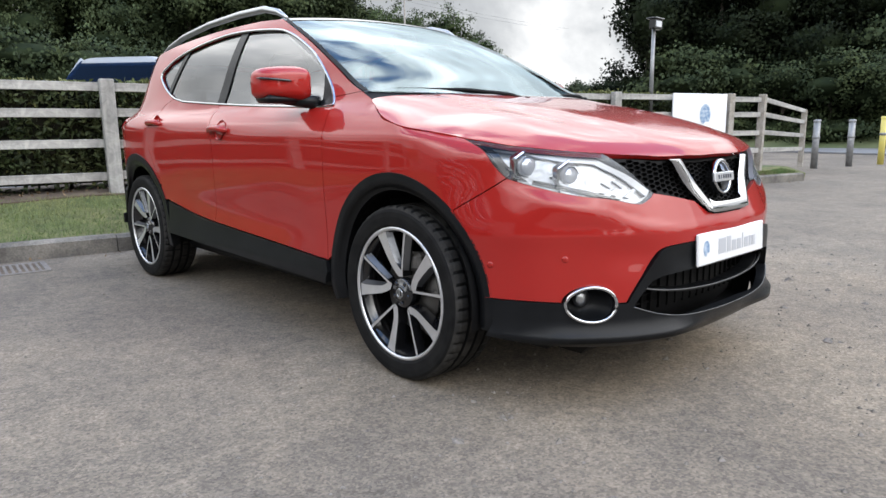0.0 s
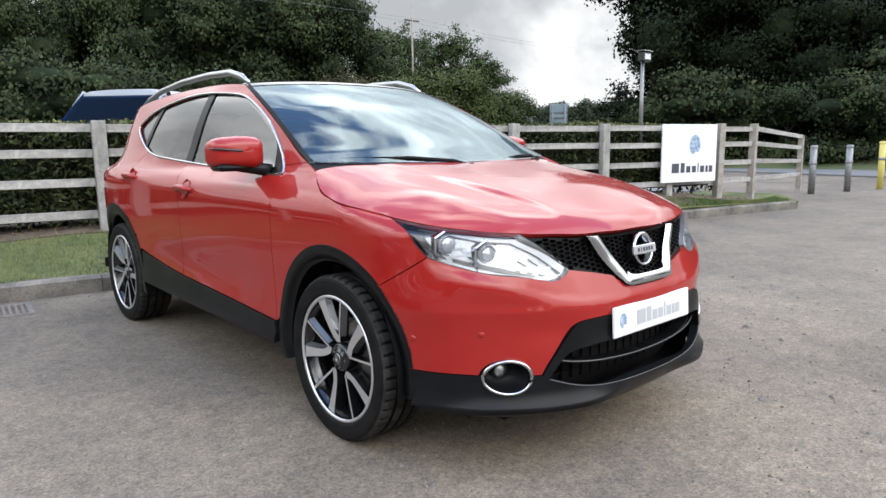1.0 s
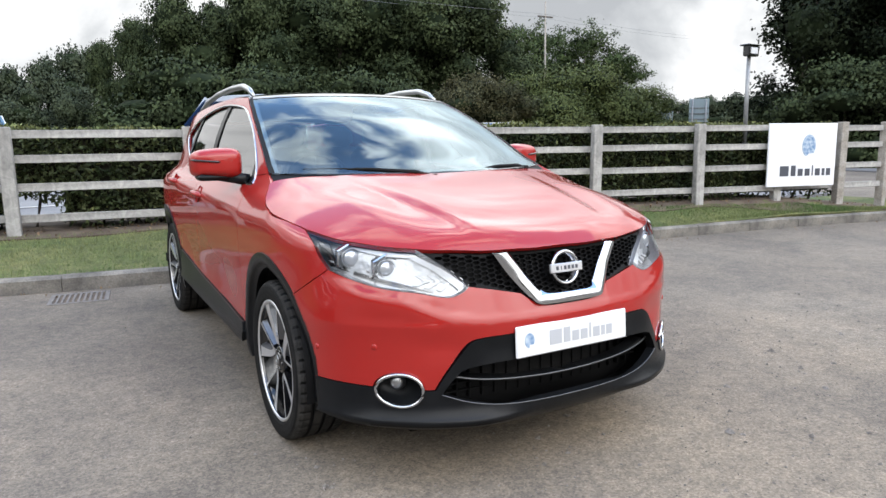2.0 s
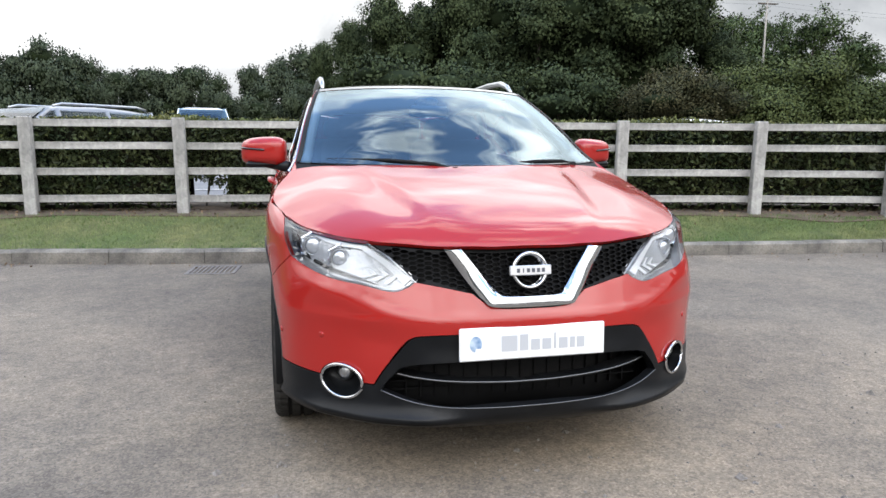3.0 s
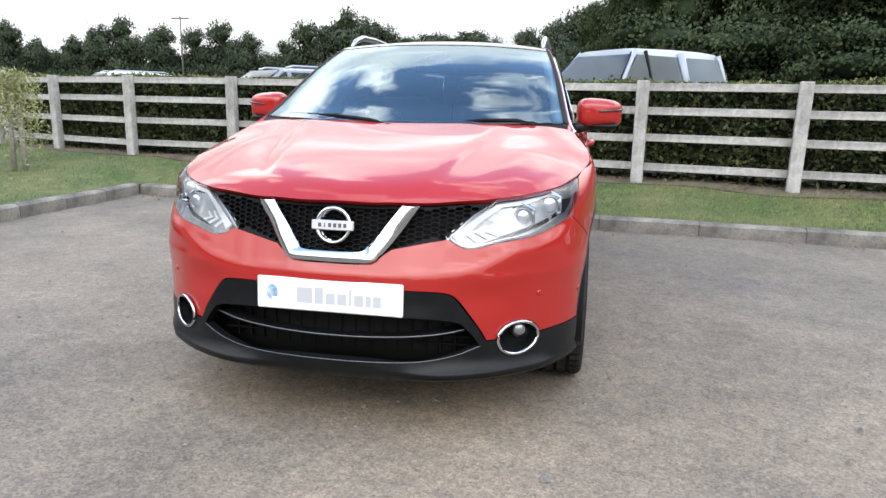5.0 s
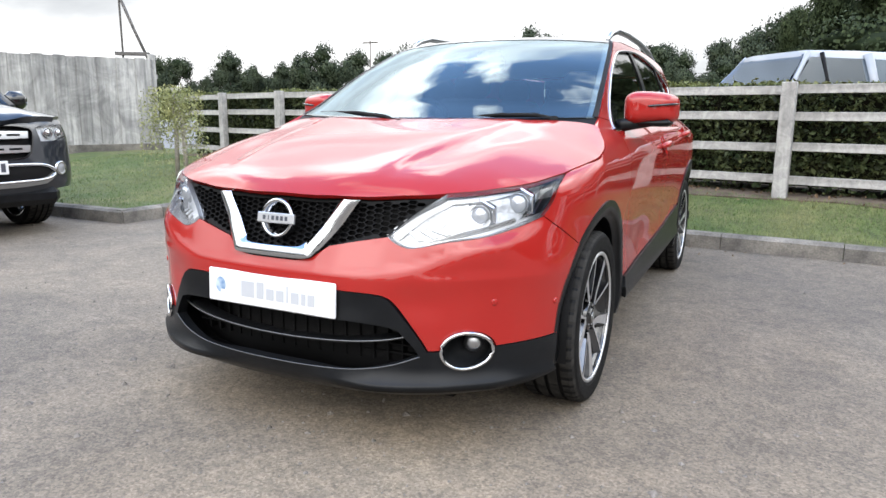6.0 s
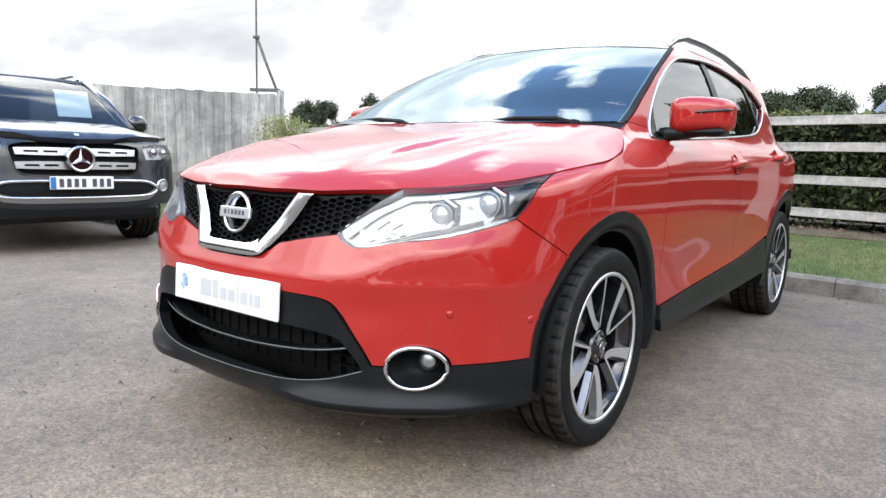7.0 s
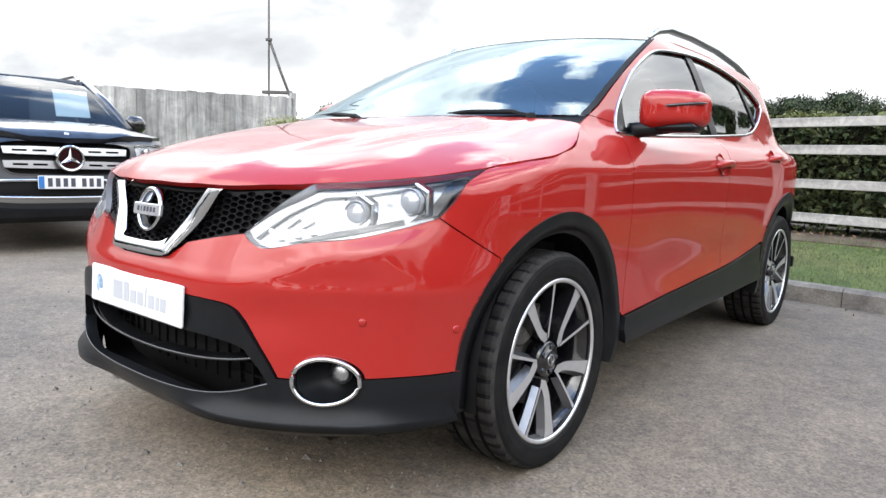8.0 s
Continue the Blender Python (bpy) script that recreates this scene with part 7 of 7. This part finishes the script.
part("windscreen", patch("windscreen", pscreen, 16, 12, PICKGLASS), pick)
part("roof", hull("roof", [(2.10, .72, .66, 1.67, 1.71), (2.5, .75, .68, 1.65, 1.745), (3.1, .74, .67, 1.65, 1.74), (3.35, .70, .62, 1.63, 1.69)], NAVY), pick)
part("cab_back", Build().box((0, 3.34, 1.40), (1.5, .06, .58), .02).mesh("cab_back", NAVY), pick)
part("cab_inside", Build().box((0, 1.35, 1.0), (1.6, .5, .22), .05).box((-.38, 2.2, 1.25), (.46, .14, .62), .05).box((.38, 2.2, 1.25), (.46, .14, .62), .05).box((-.38, 2.25, 1.56), (.24, .1, .16), .04).box((.38, 2.25, 1.56), (.24, .1, .16), .04).mesh("cab_inside", FABRIC, True), pick)
part("price_sheet", Build().box((0, 0, 0), (.34, .004, .32), .001, m=pose(.46, 1.72, 1.42, -25, 0, 0)).mesh("price_sheet", PAPER), pick, "white paper sheet inside the windscreen")
part("aerial", Build().tube([(-.45, 3.1, 1.72), (-.45, 3.22, 2.05)], .004, 6).mesh("aerial", BLACK, True), pick)
part("load_bed", Build().box((0, 4.6, .85), (1.8, 1.4, .45), .03).mesh("load_bed", NAVY), pick)
part("underbody", Build().box((0, 2.4, .42), (1.5, 4.4, .2), .03).box((0, .75, .75), (1.3, .9, .55), .05).mesh("underbody", BLACK), pick)


# ---- small stones, grass and kerbstones ----
gr = np.random.default_rng(8)
n = 9000
x, y = np.concatenate([gr.uniform(-6, 9, 4000), gr.uniform(-3, 3.2, 5000)]), np.concatenate([gr.uniform(-4.5, 3.4, 4000), gr.uniform(-3.2, .2, 5000)])
r = (gr.gamma(1.6, .0013, n) + .0013) * np.where(gr.random(n) < .10, 2.3, 1.0)
sv, sf = [], []
octa = np.array([(1, 0, 0), (0, 1, 0), (-1, 0, 0), (0, -1, 0), (0, 0, 1)], float)
for k in range(n):
    j = octa * r[k] * gr.uniform(.6, 1.3, (5, 3)) * np.array([1, 1, .8])
    sv += [tuple(p + np.array([x[k], y[k], .001])) for p in j]
    b = k * 5
    sf += [(b, b + 1, b + 4), (b + 1, b + 2, b + 4), (b + 2, b + 3, b + 4), (b + 3, b, b + 4)]
tagged(new("loose_grit", mesh("loose_grit", sv, sf, STONE, smooth=False)), "loose grit and small stones on the asphalt", "gravel", kind="stuff")
for x, y, s_ in ((.044, -.609, .016), (.765, -.985, .022), (1.6, -.9, .014), (-1.2, -1.3, .014), (2.6, -.4, .018), (.30, -.72, .012), (1.15, -.2, .013)):
    v = [Vector(p) * s_ * random.uniform(.7, 1.25) for p in ((1, 0, .1), (.3, .9, .1), (-.8, .5, .1), (-.8, -.6, .1), (.4, -.9, .1), (.2, .1, .9), (-.4, -.1, .8))]
    st = new("stone", mesh("stone", v, [(0, 1, 5), (1, 2, 6, 5), (2, 3, 6), (3, 4, 6), (4, 0, 5), (4, 5, 6)], STONE))
    st.matrix_basis = pose(x, y, 0, 0, 0, random.uniform(0, 360))
    tagged(st, "small pale loose stone lying on the asphalt", "stone", "stones on the yard")

n = 70000
x = np.concatenate([gr.uniform(-4.3, 10.2, 50000), gr.uniform(-9.5, -4.45, 20000)])
k0 = np.where(x > -4.45, KERB_Y(x) + .12, 2.26)
f0 = np.where(x > -4.45, FENCE_Y(x) - .12, np.minimum(FENCE_Y(x) - .1, 7))
y = k0 + (f0 - k0) * gr.random(n) ** .9
z = verge_z(x, y)
h = gr.uniform(.012, .038, n) * (1 + .8 * ((y - k0) < .05))
a = gr.uniform(0, 2 * math.pi, n)
w = .0035
dx, dy = np.cos(a) * w, np.sin(a) * w
lx, ly = gr.normal(0, .010, n), gr.normal(0, .010, n)
v = np.stack([np.stack([x - dx, y - dy, z - .004], 1), np.stack([x + dx, y + dy, z - .004], 1), np.stack([x + lx, y + ly, z + h], 1)], 1).reshape(-1, 3)
f = np.arange(n * 3).reshape(-1, 3)
tagged(new("grass", mesh("grass", v, f, GRASS, smooth=False)), "short green and straw-coloured grass on the verge", "grass", kind="stuff")

x = np.concatenate([gr.uniform(-4.25, -3.3, 60), gr.uniform(-4.3, 9.5, 120)])
y = np.concatenate([KERB_Y(x[:60]) - np.abs(gr.normal(0, .10, 60)) - .03, KERB_Y(x[60:]) - np.abs(gr.normal(0, .16, 120)) - .02])
v, f = leaves(np.stack([x, y, np.full(180, .012)], 1), .034, gr, up=3.0)
v[:, 2] = np.maximum(v[:, 2], .003)
tagged(new("fallen_leaves", mesh("fallen_leaves", v, f, DRYLEAF, smooth=False)), "dry brown fallen leaves scattered along the kerb", "leaves", kind="stuff")
x = gr.uniform(-8.0, 9.2, 900)
y = FENCE_Y(x) + gr.normal(.02, .14, 900)
v, f = leaves(np.stack([x, y, verge_z(x, y) + .022], 1), .04, gr, up=2.0)
tagged(new("leaf_litter", mesh("leaf_litter", v, f, DRYLEAF, smooth=False)), "dry leaf litter on the soil under the hedge", "leaf litter", kind="stuff")

kerb = thing("kerb", "weathered grey concrete kerb edging the verge", "kerb", kind="structure")


def kerb_piece(a, b):
    d = Vector((b[0] - a[0], b[1] - a[1], 0))
    ln = d.length - .006
    w, hgt, ch = .125, .13, .022
    prof = [(0, -.05), (w, -.05), (w, hgt), (ch + .02, hgt), (.006, hgt - ch), (0, .0)]
    vs = [(x_, p[0], p[1]) for x_ in (0, ln) for p in prof]
    k = len(prof)
    fs = [(j, (j + 1) % k, (j + 1) % k + k, j + k) for j in range(k)] + [tuple(range(k))[::-1], tuple(range(k, 2 * k))]
    o = part("kerbstone", mesh("kerbstone", vs, [q[::-1] for q in fs], KERB, smooth=False), kerb)
    o.matrix_basis = Matrix.Translation((a[0], a[1], random.uniform(-.006, .006))) @ pose(0, 0, 0, 0, 0, math.degrees(math.atan2(d.y, d.x)) + random.uniform(-.3, .3))


xs = np.arange(-4.36, 10.6, .91)
for a, b in zip(xs[:-1], xs[1:]):
    kerb_piece((a, float(KERB_Y(a))), (b, float(KERB_Y(b))))
LEFT = [(-4.42, 2.12), (-4.40, 2.6), (-4.38, 3.2), (-4.36, 3.8), (-4.36, 4.40)]
for a, b in zip(LEFT[:-1], LEFT[1:]):
    kerb_piece(a, b)
for k in range(8):
    kerb_piece((-4.44 - .91 * (k + 1), 2.10), (-4.44 - .91 * k, 2.10))
